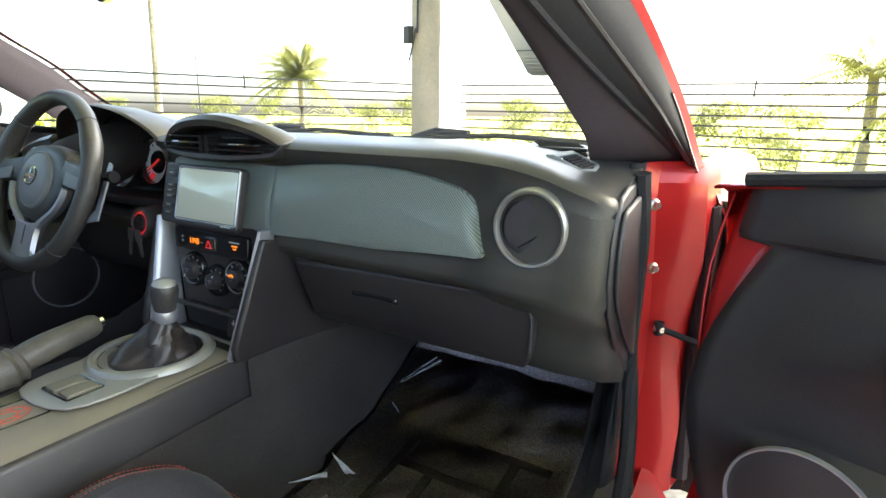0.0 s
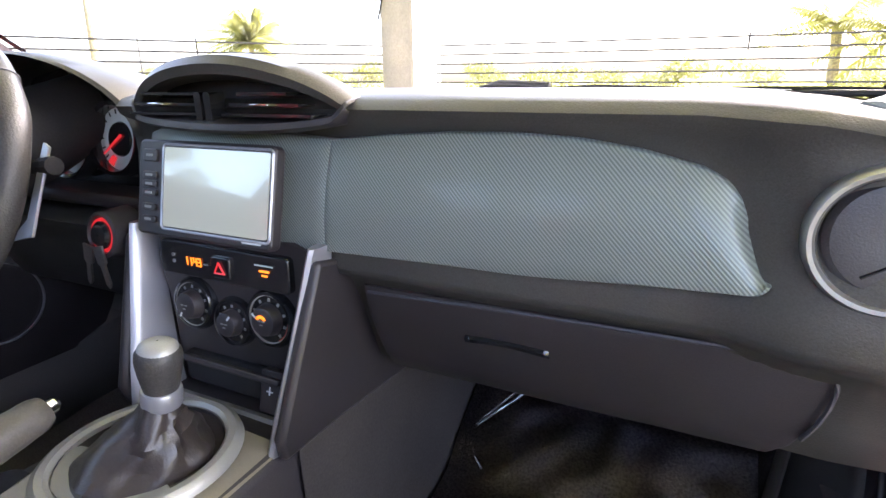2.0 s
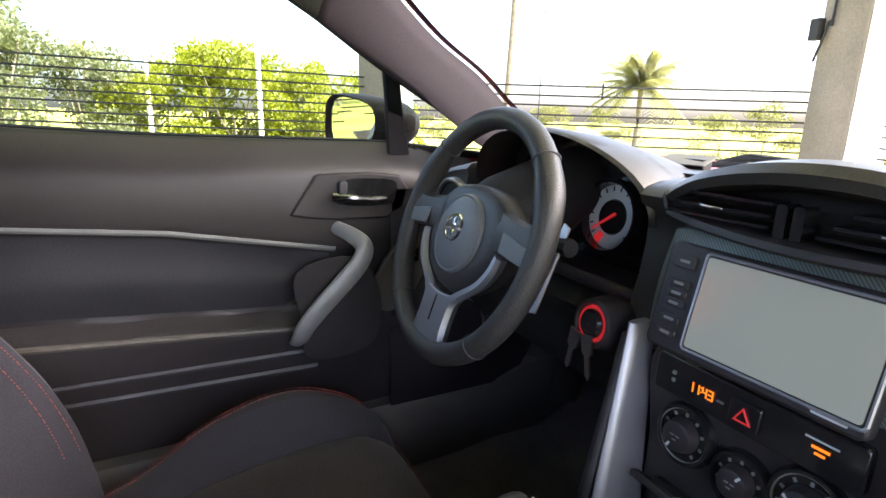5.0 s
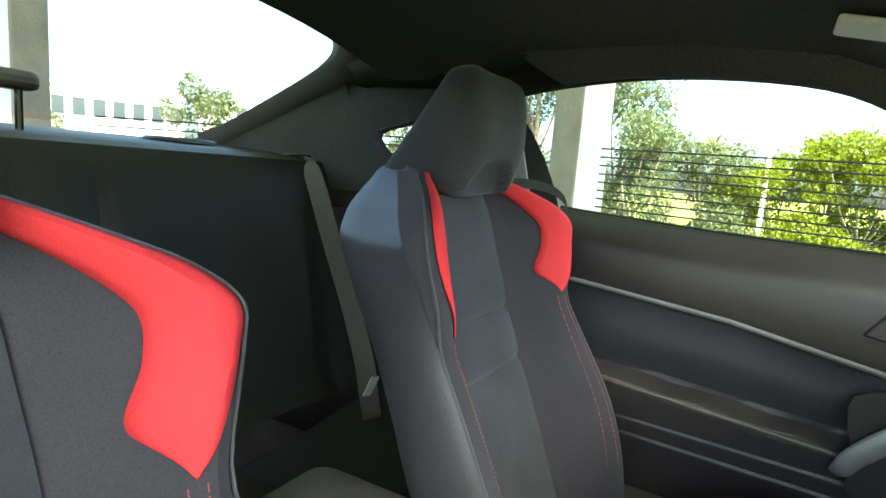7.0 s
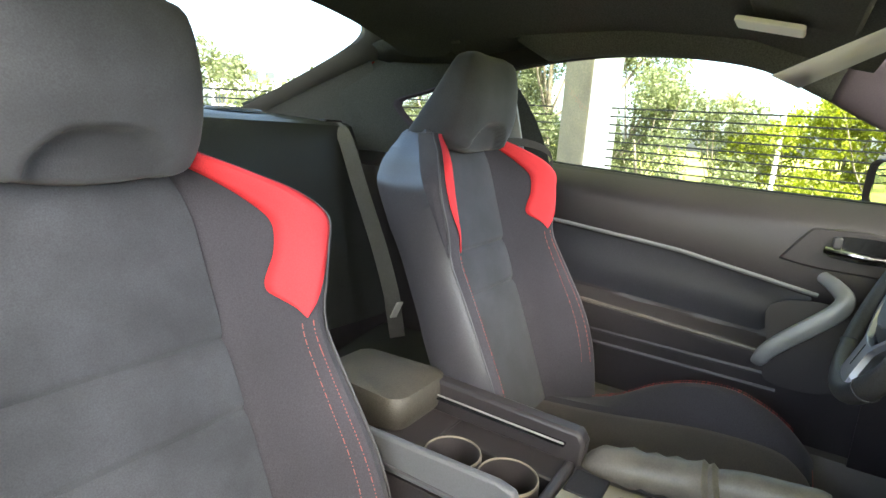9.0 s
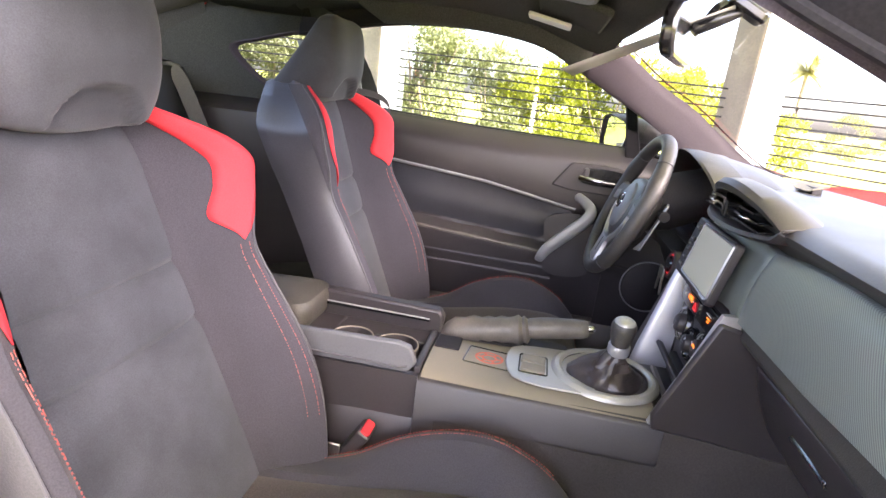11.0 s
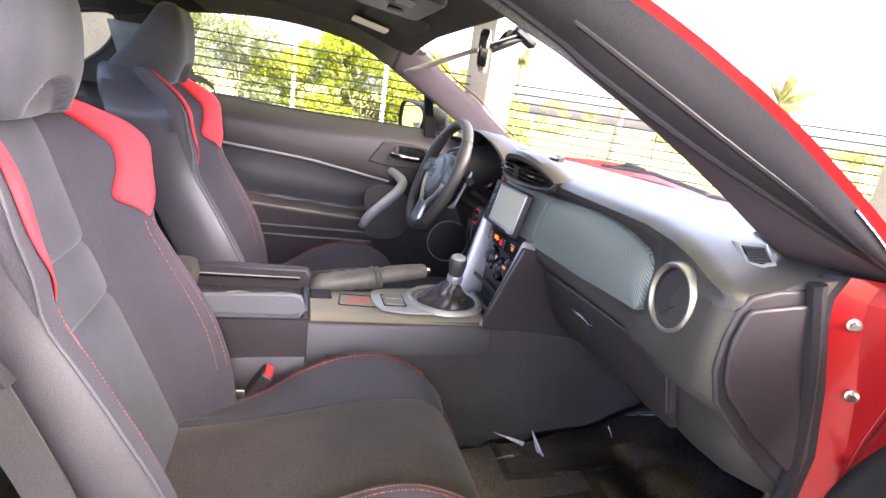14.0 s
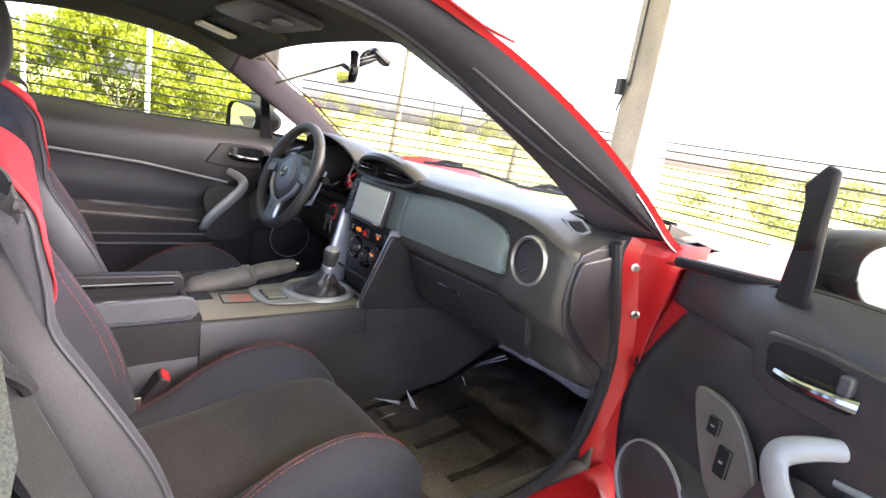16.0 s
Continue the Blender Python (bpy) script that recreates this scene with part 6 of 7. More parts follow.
part("rear_deck", box(-0.076, -0.128, 0.44, 0.1, -0.04, 0.508), PLASTIC, tray, "black deck behind the cup holders", bevel=0.003)
part("side_deck", box(-0.076, -0.04, 0.44, -0.016, 0.148, 0.508), PLASTIC, tray, "black deck beside the cup holders", bevel=0.003)
arm = thing("armrest_box", "small padded armrest in dark grey leather", "armrest", (-0.04, -0.19, 0.52))
pad = []
for z, g in ((0.5, 0.86), (0.515, 0.96), (0.535, 1.0), (0.552, 0.985), (0.562, 0.93), (0.567, 0.8), (0.568, 0.4)):
    pad.append([(-0.04 + x * g * (1 + 0.12 * (y > 0)), -0.185 + y * g, z + 0.008 * (y + 0.1)) for x, y in rounded(0.14, 0.2, 0.03, 5)])
part("pad", closed(sheet(pad, close_u=True, caps=True)), GREYLEATHER, arm, "leather pad")
part("pedestal", box(-0.085, -0.27, 0.44, 0.005, -0.12, 0.505), PLASTIC, arm, bevel=0.01)

# handbrake
hb = thing("handbrake", "handbrake with leather grip, gaiter and chrome button", "handbrake", (-0.1, 0.25, 0.5))
part("gaiter", tube(cr([(-0.092, 0.16, 0.487), (-0.094, 0.2, 0.512), (-0.096, 0.25, 0.522), (-0.097, 0.29, 0.53), (-0.098, 0.325, 0.535), (-0.099, 0.345, 0.54)], 3), [0.012, 0.018, 0.025, 0.03, 0.027, 0.032, 0.027, 0.03, 0.026, 0.03, 0.027, 0.029, 0.033, 0.027, 0.03, 0.022], 14), HBLEATHER, hb, "creased leather gaiter")
part("grip", tube(cr([(-0.099, 0.335, 0.54), (-0.101, 0.38, 0.549), (-0.103, 0.43, 0.556), (-0.105, 0.462, 0.56)], 4), [0.018, 0.021, 0.022, 0.0225, 0.0225, 0.022, 0.0215, 0.021, 0.0208, 0.02, 0.02, 0.019, 0.016], 16), HBLEATHER, hb, "leather grip")
part("button", tube([(-0.105, 0.458, 0.5595), (-0.1055, 0.472, 0.561), (-0.106, 0.476, 0.5615)], [0.0085, 0.0085, 0.005], 14), CHROME, hb, "chrome release button")
part("slot", slab(rounded(0.05, 0.26, 0.02), 0.004, Matrix.Translation((-0.096, 0.3, 0.506))), RUBBER, hb)


# ---- seats ----
ZS = [0.34, 0.40, 0.45, 0.51, 0.56, 0.617, 0.66, 0.71, 0.76, 0.81, 0.845, 0.875, 0.9, 0.92, 0.934]
WS = [0.212, 0.224, 0.232, 0.236, 0.235, 0.23, 0.2265, 0.225, 0.231, 0.243, 0.2455, 0.2186, 0.1766, 0.1399, 0.1117]
BS = [0.1, 0.113, 0.12, 0.122, 0.117, 0.107, 0.098, 0.0885, 0.0985, 0.1052, 0.1084, 0.0939, 0.0668, 0.0394, 0.021]
GS = [0.14, 0.142, 0.143, 0.143, 0.141, 0.138, 0.134, 0.13, 0.127, 0.123, 0.12, 0.112, 0.1, 0.088, 0.078]


def back_y(z):
    """The middle of the backrest's front, by height."""
    return -0.1 - (z - 0.42) * 0.33 - 0.012 * math.sin((z - 0.42) * 6)


def back_front(u, z):
    """A point of the backrest's front, u from 0 (middle) to 1 (outer edge), for the +x side."""
    w, b, g = smooth_interp(z, ZS, WS), smooth_interp(z, ZS, BS), smooth_interp(z, ZS, GS)
    x = u * w
    if x < g:
        d = 0.006 * (1 - (x / g) ** 4)
    else:
        k = (x - g) / (w - g)
        d = b * (0.5 - 0.5 * math.cos(math.pi * min(1, k * 1.12))) - (0.01 * ((k - 0.78) / 0.22) ** 2 if k > 0.78 else 0)
    return Vector((x, back_y(z) + d, z + 0.33 * d * 0.35))


def flipx(rows, s):
    return [[(p[0] * s, p[1], p[2]) for p in r] for r in rows]


def seat(name_label, at):
    st = thing("front_seat", name_label, "car seat", (0, 0, 0.2), "front seats")
    zs = [float(z) for z in np.linspace(0.34, 0.8, 24)] + [float(z) for z in np.linspace(0.806, 0.93, 40)]
    g_of = lambda z: smooth_interp(z, ZS, GS) / smooth_interp(z, ZS, WS)
    rows = [[back_front(u * g_of(z), z) for u in np.linspace(0, 1, 9)] for z in np.linspace(0.34, 0.93, 150)]
    full = [[(-p[0], p[1], p[2]) for p in r[:0:-1]] + [tuple(p) for p in r] for r in rows]
    for r in full:
        for z_seam in (0.7, 0.61):
            for i, p in enumerate(r):
                dz = abs(p[2] - z_seam + 0.04 * abs(p[0]) * 0)
                r[i] = (p[0], p[1] - 0.006 * math.exp(-(dz / 0.006) ** 2) - 0.003 * math.exp(-(dz / 0.02) ** 2) - 0.004 * math.exp(-((dz - 0.02) / 0.018) ** 2) * 0, p[2])
    top_row = [(p[0] * 0.9, p[1] - 0.03, p[2] + 0.008) for p in full[-1]]
    top2 = [(p[0] * 0.85, p[1] - 0.07, p[2] + 0.002) for p in full[-1]]
    part("back_insert", sheet(full + [top_row, top2]), CLOTH, st, "charcoal suede-like back panel")
    for s in (1, -1):
        rows = [[back_front(g_of(z) + (1 - g_of(z)) * k, z) for k in np.linspace(0, 1, 13)] for z in zs]
        for r in rows:
            r[0].y -= 0.007
        e = rows[-1]
        rows.append([Vector((p.x * 0.93, p.y - 0.03, p.z + 0.007)) for p in e])
        rows.append([Vector((p.x * 0.87, p.y - 0.07, p.z + 0.0)) for p in e])
        part("back_bolster", sheet(flipx(rows, s), flip=s < 0), CLOTH2, st, "black cloth side bolster")
        # outer cover from the bolster's edge round to the back
        rows = []
        for z in zs:
            p = back_front(1, z)
            yb = back_y(z) - interp(z, [0.34, 0.6, 0.8, 0.9], [0.02, 0.038, 0.068, 0.085])
            w = smooth_interp(z, ZS, WS) * (1 - 0.09 * max(0, min(1, (z - 0.76) / 0.1)))
            rows.append([p, p + Vector((0.006, -0.012, 0)), Vector((w + 0.008, p.y * 0.7 + yb * 0.3, z)), Vector((w + 0.003, p.y * 0.35 + yb * 0.65, z)), Vector((w - 0.014, yb + 0.012, z)), Vector((w * 0.7, yb - 0.008, z)), Vector((0, yb - 0.014, z))])
        e = rows[-1]
        rows.append([Vector((p.x * 0.92, (p.y - back_y(0.93)) * 0.8 + back_y(0.93) - 0.01, p.z + 0.008)) for p in e])
        part("side_cover", sheet(flipx(rows, s), flip=s < 0), SEATSIDE, st, "smooth grey-black side cover")
        wedge = []
        for z in np.linspace(0.7, 0.93, 30):
            z = float(z)
            p = back_front(1, z)
            w = smooth_interp(z, ZS, WS)
            yb = back_y(z) - 0.1
            far = smooth_interp(z, [0.7, 0.76, 0.82, 0.87, 0.93], [0.0, 0.08, 0.28, 0.5, 0.72])
            near = min(1, (z - 0.7) / 0.06)
            q1, q2 = p + Vector((0.006, -0.012, 0)) * near, Vector((w + 0.008, p.y * 0.7 + yb * 0.3, z))
            q3 = q1.lerp(q2, far)
            wedge.append([p + Vector((-0.001, 0.001, 0.002)), q1 + Vector((0.0012, 0.001, 0.001)) * near, q1.lerp(q3, 0.5) + Vector((0.0016, 0, 0.001)) * near, q3 + Vector((0.0012, 0, 0.001)) * near])
        part("shoulder_cloth", sheet(flipx(wedge, s), flip=s < 0), CLOTH2, st, "black cloth wedge over the shoulder")
        part("piping", tube([(q[0] * s, q[1], q[2]) for q in [back_front(1, z) + Vector((0.002, 0.001, 0)) for z in zs]], 0.0019, 6), PIPING, st, "grey piping")
        # red flash on the shoulder
        zz = [float(z) for z in np.linspace(0.721, 0.927, 56)]
        rows = []
        for z in zz:
            w = smooth_interp(z, ZS, WS)
            band = smooth_interp(z, [0.721, 0.733, 0.746, 0.757, 0.775, 0.81, 0.84, 0.862, 0.88, 0.9, 0.927], [0.0006, 0.014, 0.031, 0.044, 0.0505, 0.053, 0.0575, 0.058, 0.054, 0.044, 0.034])
            u1 = smooth_interp(z, [0.721, 0.74, 0.78, 0.82, 0.86, 0.9, 0.927], [0.875, 0.912, 0.955, 0.97, 0.976, 0.976, 0.97])
            u0 = max(0.3, u1 - band / w)
            rows.append([back_front(u0 + (u1 - u0) * k, z) + Vector((0, 0.0022, 0.0012)) for k in np.linspace(0, 1, 7)])
        part("red_flash", sheet(flipx(rows, s), flip=s < 0), REDCLOTH, st, "bright red cloth flash", solid=0.0015)
        for u in (0.855, 0.9):
            part("stitching", dashes([(q[0] * s, q[1] + 0.0012, q[2]) for q in [back_front(u, z) for z in np.linspace(0.42, 0.722, 44)]]), STITCH, st, "red stitches", smooth=0)
        part("recline_hinge", lathe([(0.001, 0.02), (0.035, 0.02), (0.045, 0.012), (0.048, 0.0)], 24, Matrix.Translation((s * 0.225, -0.06, 0.335)) @ Matrix.Rotation(radians(90 * s), 4, "Y")), PLASTIC, st)
    # headrest
    hz = [0.908, 0.914, 0.93, 0.965, 1.0, 1.035, 1.065, 1.082, 1.09]
    hw_ = [0.09, 0.104, 0.113, 0.114, 0.111, 0.105, 0.097, 0.086, 0.062]
    hf = [-0.225, -0.2, -0.188, -0.178, -0.176, -0.178, -0.184, -0.192, -0.206]
    hb_ = [-0.335, -0.35, -0.352, -0.325, -0.298, -0.273, -0.253, -0.242, -0.234]
    hr = []
    for z in [0.908, 0.911, 0.914, 0.919, 0.925] + [float(v) for v in np.linspace(0.93, 0.975, 14)] + [0.985, 1.0, 1.018, 1.035, 1.05, 1.065, 1.075, 1.082, 1.087, 1.09]:
        hw, yf, yb = smooth_interp(z, hz, hw_), smooth_interp(z, hz, hf), smooth_interp(z, hz, hb_)
        ym, yr = (yf + yb) / 2, (yf - yb) / 2
        ring = []
        for a in (2 * math.pi * j / 96 for j in range(96)):
            x = hw * math.copysign(abs(math.cos(a)) ** 0.55, math.cos(a))
            y = ym + yr * math.copysign(abs(math.sin(a)) ** 0.6, math.sin(a)) + (0.01 * (abs(math.cos(a)) - 0.5) if math.sin(a) > 0 else 0)
            zz = z
            if math.sin(a) > 0:
                inside = 1 - (x / 0.068) ** 2 - ((z - 0.905) / 0.056) ** 2
                y -= 0.019 * min(1, max(0, inside * 7)) ** 0.8
                zz -= 0.012 * (1 - abs(math.cos(a))) if z < 0.925 else 0
            ring.append((x, y, zz))
        hr.append(ring)
    part("headrest", closed(sheet(hr, close_u=True, caps=True)), CLOTH, st, "charcoal headrest with a scooped lower front", smooth=60)
    for s in (1, -1):
        part("headrest_post", tube([(s * 0.05, -0.27, 0.86), (s * 0.05, -0.265, 0.93)], 0.007, 10), CHROME, st, "steel headrest post")
        part("headrest_guide", slab(rounded(0.034, 0.024, 0.008), 0.01, Matrix.Translation((s * 0.05, -0.268, 0.931))), PIANO, st)
    # cushion
    ys = [float(v) for v in np.linspace(-0.1, 0.445, 30)]
    crest = lambda y: smooth_interp(y, [-0.1, 0.0, 0.077, 0.16, 0.24, 0.31, 0.37, 0.41, 0.445], [0.33, 0.345, 0.372, 0.425, 0.455, 0.46, 0.44, 0.415, 0.38])
    mid = lambda y: smooth_interp(y, [-0.1, 0.0, 0.1, 0.25, 0.35, 0.41, 0.445], [0.335, 0.345, 0.36, 0.388, 0.395, 0.388, 0.36])
    hw = lambda y: smooth_interp(y, [-0.1, 0.0, 0.2, 0.35, 0.445], [0.235, 0.245, 0.25, 0.245, 0.232])
    gx = 0.145
    rows = []
    for y in ys:
        m = mid(y)
        rows.append([(x * gx, y, m + 0.006 * (1 - x ** 4) - (0.007 if abs(x) == 1 else 0)) for x in np.linspace(-1, 1, 15)])
    for dy, dz in ((0.014, -0.02), (0.02, -0.06), (0.014, -0.12)):
        rows.append([(p[0], 0.445 + dy, p[2] + dz) for p in rows[len(ys) - 1]])
    part("cushion_insert", sheet(rows, flip=True), CLOTH3, st, "charcoal suede-like cushion")
    for s in (1, -1):
        rows = []
        for y in ys:
            m, c, w = mid(y), crest(y), hw(y)
            prof = [(gx, m - 0.007), (gx + 0.008, m + 0.004), (0.168, m + (c - m) * 0.55), (0.186, m + (c - m) * 0.93), (0.2, c), (0.214, c - 0.006), (w - 0.018, c - 0.025), (w, c - 0.07), (w + 0.004, 0.3), (w - 0.01, 0.235)]
            rows.append([(s * x, y, z) for x, z in prof])
        last = rows[-1]
        for dy, dz in ((0.014, -0.02), (0.02, -0.06), (0.014, -0.12)):
            rows.append([(p[0] * 0.995, 0.445 + dy, max(p[2] + dz, 0.235)) for p in last])
        part("cushion_bolster", sheet(rows, flip=s > 0), CLOTH2, st, "black cloth cushion bolster")
        for off in (0.196, 0.206):
            part("stitching", dashes([(s * off, y, crest(y) + 0.0016 - 3.0 * (off - 0.2) ** 2) for y in np.linspace(-0.02, 0.42, 60)], 0.0008), STITCH, st, "red stitches", smooth=0)
        part("seat_rail", box(s * 0.19 - 0.02, -0.15, 0.2, s * 0.19 + 0.02, 0.38, 0.25), PLASTIC, st, "black seat rail", bevel=0.004)
    part("front_seam", dashes([(x, 0.4575 - 0.0 * x, 0.352 + 0.02 * abs(x)) for x in np.linspace(-0.2, 0.2, 20)]), STITCH, st, smooth=0)
    part("seat_base", box(-0.2, -0.12, 0.22, 0.2, 0.43, 0.31), PLASTIC, st, bevel=0.01)
    st.location = at
    return st


p_seat = seat("charcoal cloth bucket seat with red shoulder flashes and red stitching", (0.381, -0.002, 0.201))
d_seat = copy_thing(p_seat, Matrix.Translation((-0.3446, 0.021, 0.2388)))
tagged(d_seat, "charcoal cloth bucket seat with red shoulder flashes behind the wheel")

# buckles
for x, y, z, lab in ((0.141, 0.075, 0.385, "seat belt buckle with a red button beside the passenger seat"), (-0.137, 0.085, 0.36, "seat belt buckle beside the driver's seat")):
    b = thing("seat_belt_buckle", lab, "seat belt buckle", (x, y, z - 0.1))
    m = Matrix.Translation((x, y, z)) @ Matrix.Rotation(radians(-32), 4, "X") @ Matrix.Rotation(radians(6), 4, "Y")
    bx = slab(rounded(0.026, 0.042, 0.006), 0.075, m @ Matrix.Rotation(radians(90), 4, "Z") @ Matrix.Translation((0, 0, -0.055)))
    part("housing", bx, PLASTIC, b, "black plastic housing", bevel=0.004)
    part("release_button", slab(rounded(0.018, 0.036, 0.004), 0.006, m @ Matrix.Rotation(radians(90), 4, "Z") @ Matrix.Translation((0, 0, 0.018))), REDCLOTH, b, "red release button", bevel=0.002)
    part("stalk", tube([(x, y - 0.05, 0.24), (x, y - 0.035, z - 0.04)], 0.012, 8, flat=0.4), WEB, b)
    part("anchor_plate", box(x + 0.012, y - 0.09, 0.335, x + 0.016, y - 0.035, 0.365), BOLT, b, "bright steel anchor plate", bevel=0.002)


def strap(pts, width, wide, th=0.0016):
    """A flat band along points; wide: the direction across it."""
    w = Vector(wide).normalized() * width / 2
    n = [Vector(p) for p in pts]
    rows = []
    for i, p in enumerate(n):
        t = (n[min(i + 1, len(n) - 1)] - n[max(i - 1, 0)]).normalized()
        up = t.cross(w).normalized() * th
        rows.append([p - w + up, p + w + up, p + w - up, p - w - up])
    return closed(sheet(rows, close_u=True, caps=True))


for s, dz, dy in ((1, 0.0, 0.0), (-1, 0.036, 0.019)):
    cx = 0.381 if s > 0 else -0.345
    g = thing("belt_guide", "black strap loop on the seat's shoulder holding the belt", "belt guide", (cx + s * 0.2, -0.2 + dy, 0.85 + dz))
    loop = cr([(cx + s * 0.12, -0.255 + dy, 0.92 + dz), (cx + s * 0.17, -0.22 + dy, 0.913 + dz), (cx + s * 0.222, -0.185 + dy, 0.9 + dz), (cx + s * 0.252, -0.16 + dy, 0.882 + dz), (cx + s * 0.25, -0.165 + dy, 0.858 + dz), (cx + s * 0.23, -0.2 + dy, 0.85 + dz), (cx + s * 0.2, -0.24 + dy, 0.86 + dz)], 5)
    if s < 0:
        loop = cr([(-0.46, -0.235, 0.95), (-0.5, -0.215, 0.962), (-0.54, -0.185, 0.963), (-0.57, -0.15, 0.952), (-0.58, -0.13, 0.93), (-0.572, -0.135, 0.91), (-0.55, -0.17, 0.902)], 5)
    part("loop", strap(loop, 0.03 if s > 0 else 0.018, (0, -0.25, 1)), WEB, g, "black strap")
    part("snap", lathe([(0.001, 0.004), (0.006, 0.004), (0.008, 0.0)], 16, Matrix.Translation((cx + s * 0.254, -0.157 + dy, 0.868 + dz)) @ Matrix.Rotation(radians(60 * s), 4, "Z") @ Matrix.Rotation(radians(90), 4, "Y")), PLASTIC, g, "round snap fastener")
    belt = thing("seat_belt", "black webbing seat belt hanging beside the seat", "seat belt", (s * 0.67, -0.25, 0.3))
    part("webbing", strap(cr([(s * 0.655, -0.26, 0.88), (s * 0.648, -0.215, 0.76), (s * 0.642, -0.18, 0.68), (s * 0.64, -0.145, 0.59), (s * 0.645, -0.11, 0.5), (s * 0.655, -0.08, 0.4), (s * 0.66, -0.06, 0.3)], 5), 0.046, (0, 1, 0.25)), WEB, belt)
    part("guide_arm", tube(cr([(s * 0.64, -0.22, 0.72), (s * 0.645, -0.185, 0.708), (s * 0.648, -0.16, 0.69), (s * 0.646, -0.15, 0.672)], 4), 0.009, 8), RUBBER, belt, "black plastic belt arm")
    rb = thing("rear_seat_belt", "grey-black rear belt hanging across the rear seat back", "seat belt", (s * 0.53, -0.7, 0.5))
    part("webbing", strap(cr([(s * 0.57, -0.84, 0.985), (s * 0.562, -0.785, 0.95), (s * 0.548, -0.7, 0.8), (s * 0.535, -0.61, 0.64), (s * 0.528, -0.555, 0.52), (s * 0.528, -0.54, 0.46), (s * 0.555, -0.54, 0.36)], 5), 0.046, (1, 0.8 * s, 0)), WEB2, rb)
    part("tongue", slab(rounded(0.032, 0.05, 0.004), 0.004, Matrix.Translation((s * 0.522, -0.525, 0.472)) @ Matrix.Rotation(radians(72), 4, "X") @ Matrix.Rotation(radians(12), 4, "Z")), WHITE, rb, "pale metal belt tongue", bevel=0.001)
    part("slot", slab(rounded(0.012, 0.008, 0.002), 0.0006, Matrix.Translation((s * 0.522, -0.5295, 0.464)) @ Matrix.Rotation(radians(72), 4, "X")), PIANO, rb)
    part("bezel", slab(rounded(0.075, 0.03, 0.008), 0.006, Matrix.Translation((s * 0.572, -0.848, 0.985))), PLASTIC, rb, bevel=0.002)

# rear seat
rs = thing("rear_bench", "black vinyl rear bench with two shallow seats", "rear seat", (0, -0.7, 0.25))
prof = [(-0.845, 0.975), (-0.83, 0.983), (-0.808, 0.975), (-0.79, 0.94), (-0.755, 0.82), (-0.72, 0.7), (-0.69, 0.6), (-0.66, 0.5), (-0.63, 0.42)]
rows = []
for x in np.linspace(-0.62, 0.62, 61):
    dish = 0.03 * (math.cos((abs(x) - 0.31) / 0.31 * math.pi) * 0.5 + 0.5)
    seam = 0.014 * math.exp(-((abs(x) - 0.06) / 0.01) ** 2)
    rows.append([(x, y - (dish * 0.8 + seam) * min(1, max(0, (0.96 - z) * 12)), z) for y, z in prof])
part("backrest", sheet(rows, flip=True), REARVINYL, rs, "black vinyl backrest")
rows = []
for x in np.linspace(-0.62, 0.62, 61):
    dish = 0.035 * (math.cos((abs(x) - 0.31) / 0.31 * math.pi) * 0.5 + 0.5)
    rows.append([(x, y, z - dish) for y, z in ((-0.64, 0.38), (-0.5, 0.385), (-0.38, 0.41), (-0.3, 0.415), (-0.27, 0.39), (-0.265, 0.22))])
part("cushion", sheet(rows), REARVINYL, rs, "black vinyl cushion")
rh = thing("rear_headrest", "low dark headrest on two posts behind the bench", "headrest", (0.16, -0.93, 0.98))
part("pad", slab(rounded(0.24, 0.06, 0.022), 0.034, Matrix.Translation((0.065, -0.98, 1.062))), GREYLEATHER, rh, bevel=0.012)
for dx in (-0.025, 0.155):
    part("post", tube([(dx, -0.98, 0.985), (dx, -0.98, 1.07)], 0.007, 8), PIANO, rh)


# ---- doors ----
def door_x(y, z):
    """How far out the door's inner skin lies (shape for the +x side, closed)."""
    crease = interp(y, [-0.2, -0.12, 0.16, 0.44, 0.9], [0.772, 0.767, 0.74, 0.69, 0.64])
    ledge_t = interp(y, [-0.2, -0.04, 0.36, 0.9], [0.612, 0.604, 0.575, 0.55])
    ledge_b = ledge_t - 0.035
    belt = interp(y, [-0.2, -0.16, 0.14, 0.54, 0.9], [0.905, 0.902, 0.885, 0.876, 0.84])
    if z > crease:
        k = (z - crease) / (belt - crease)
        return 0.702 + 0.012 * min(1, max(0, k)) ** 2 - 0.008 * math.sin(math.pi * min(1, k)) + 0.024 * min(1, max(0, (z - belt + 0.05) / 0.05)) ** 1.4
    if z > ledge_t:
        k = (crease - z) / (crease - ledge_t)
        return 0.704 + 0.018 * math.sin(math.pi * 0.5 * min(1, k * 2.2))
    if z > ledge_b:
        k = (ledge_t - z) / 0.035
        return 0.722 - 0.034 * (0.5 - 0.5 * math.cos(math.pi * min(1, k * 1.25)))
    if z > 0.5:
        return 0.688 + 0.008 * (ledge_b - z) / max(0.01, ledge_b - 0.5)
    return 0.696 + 0.03 * (0.5 - z) / 0.2


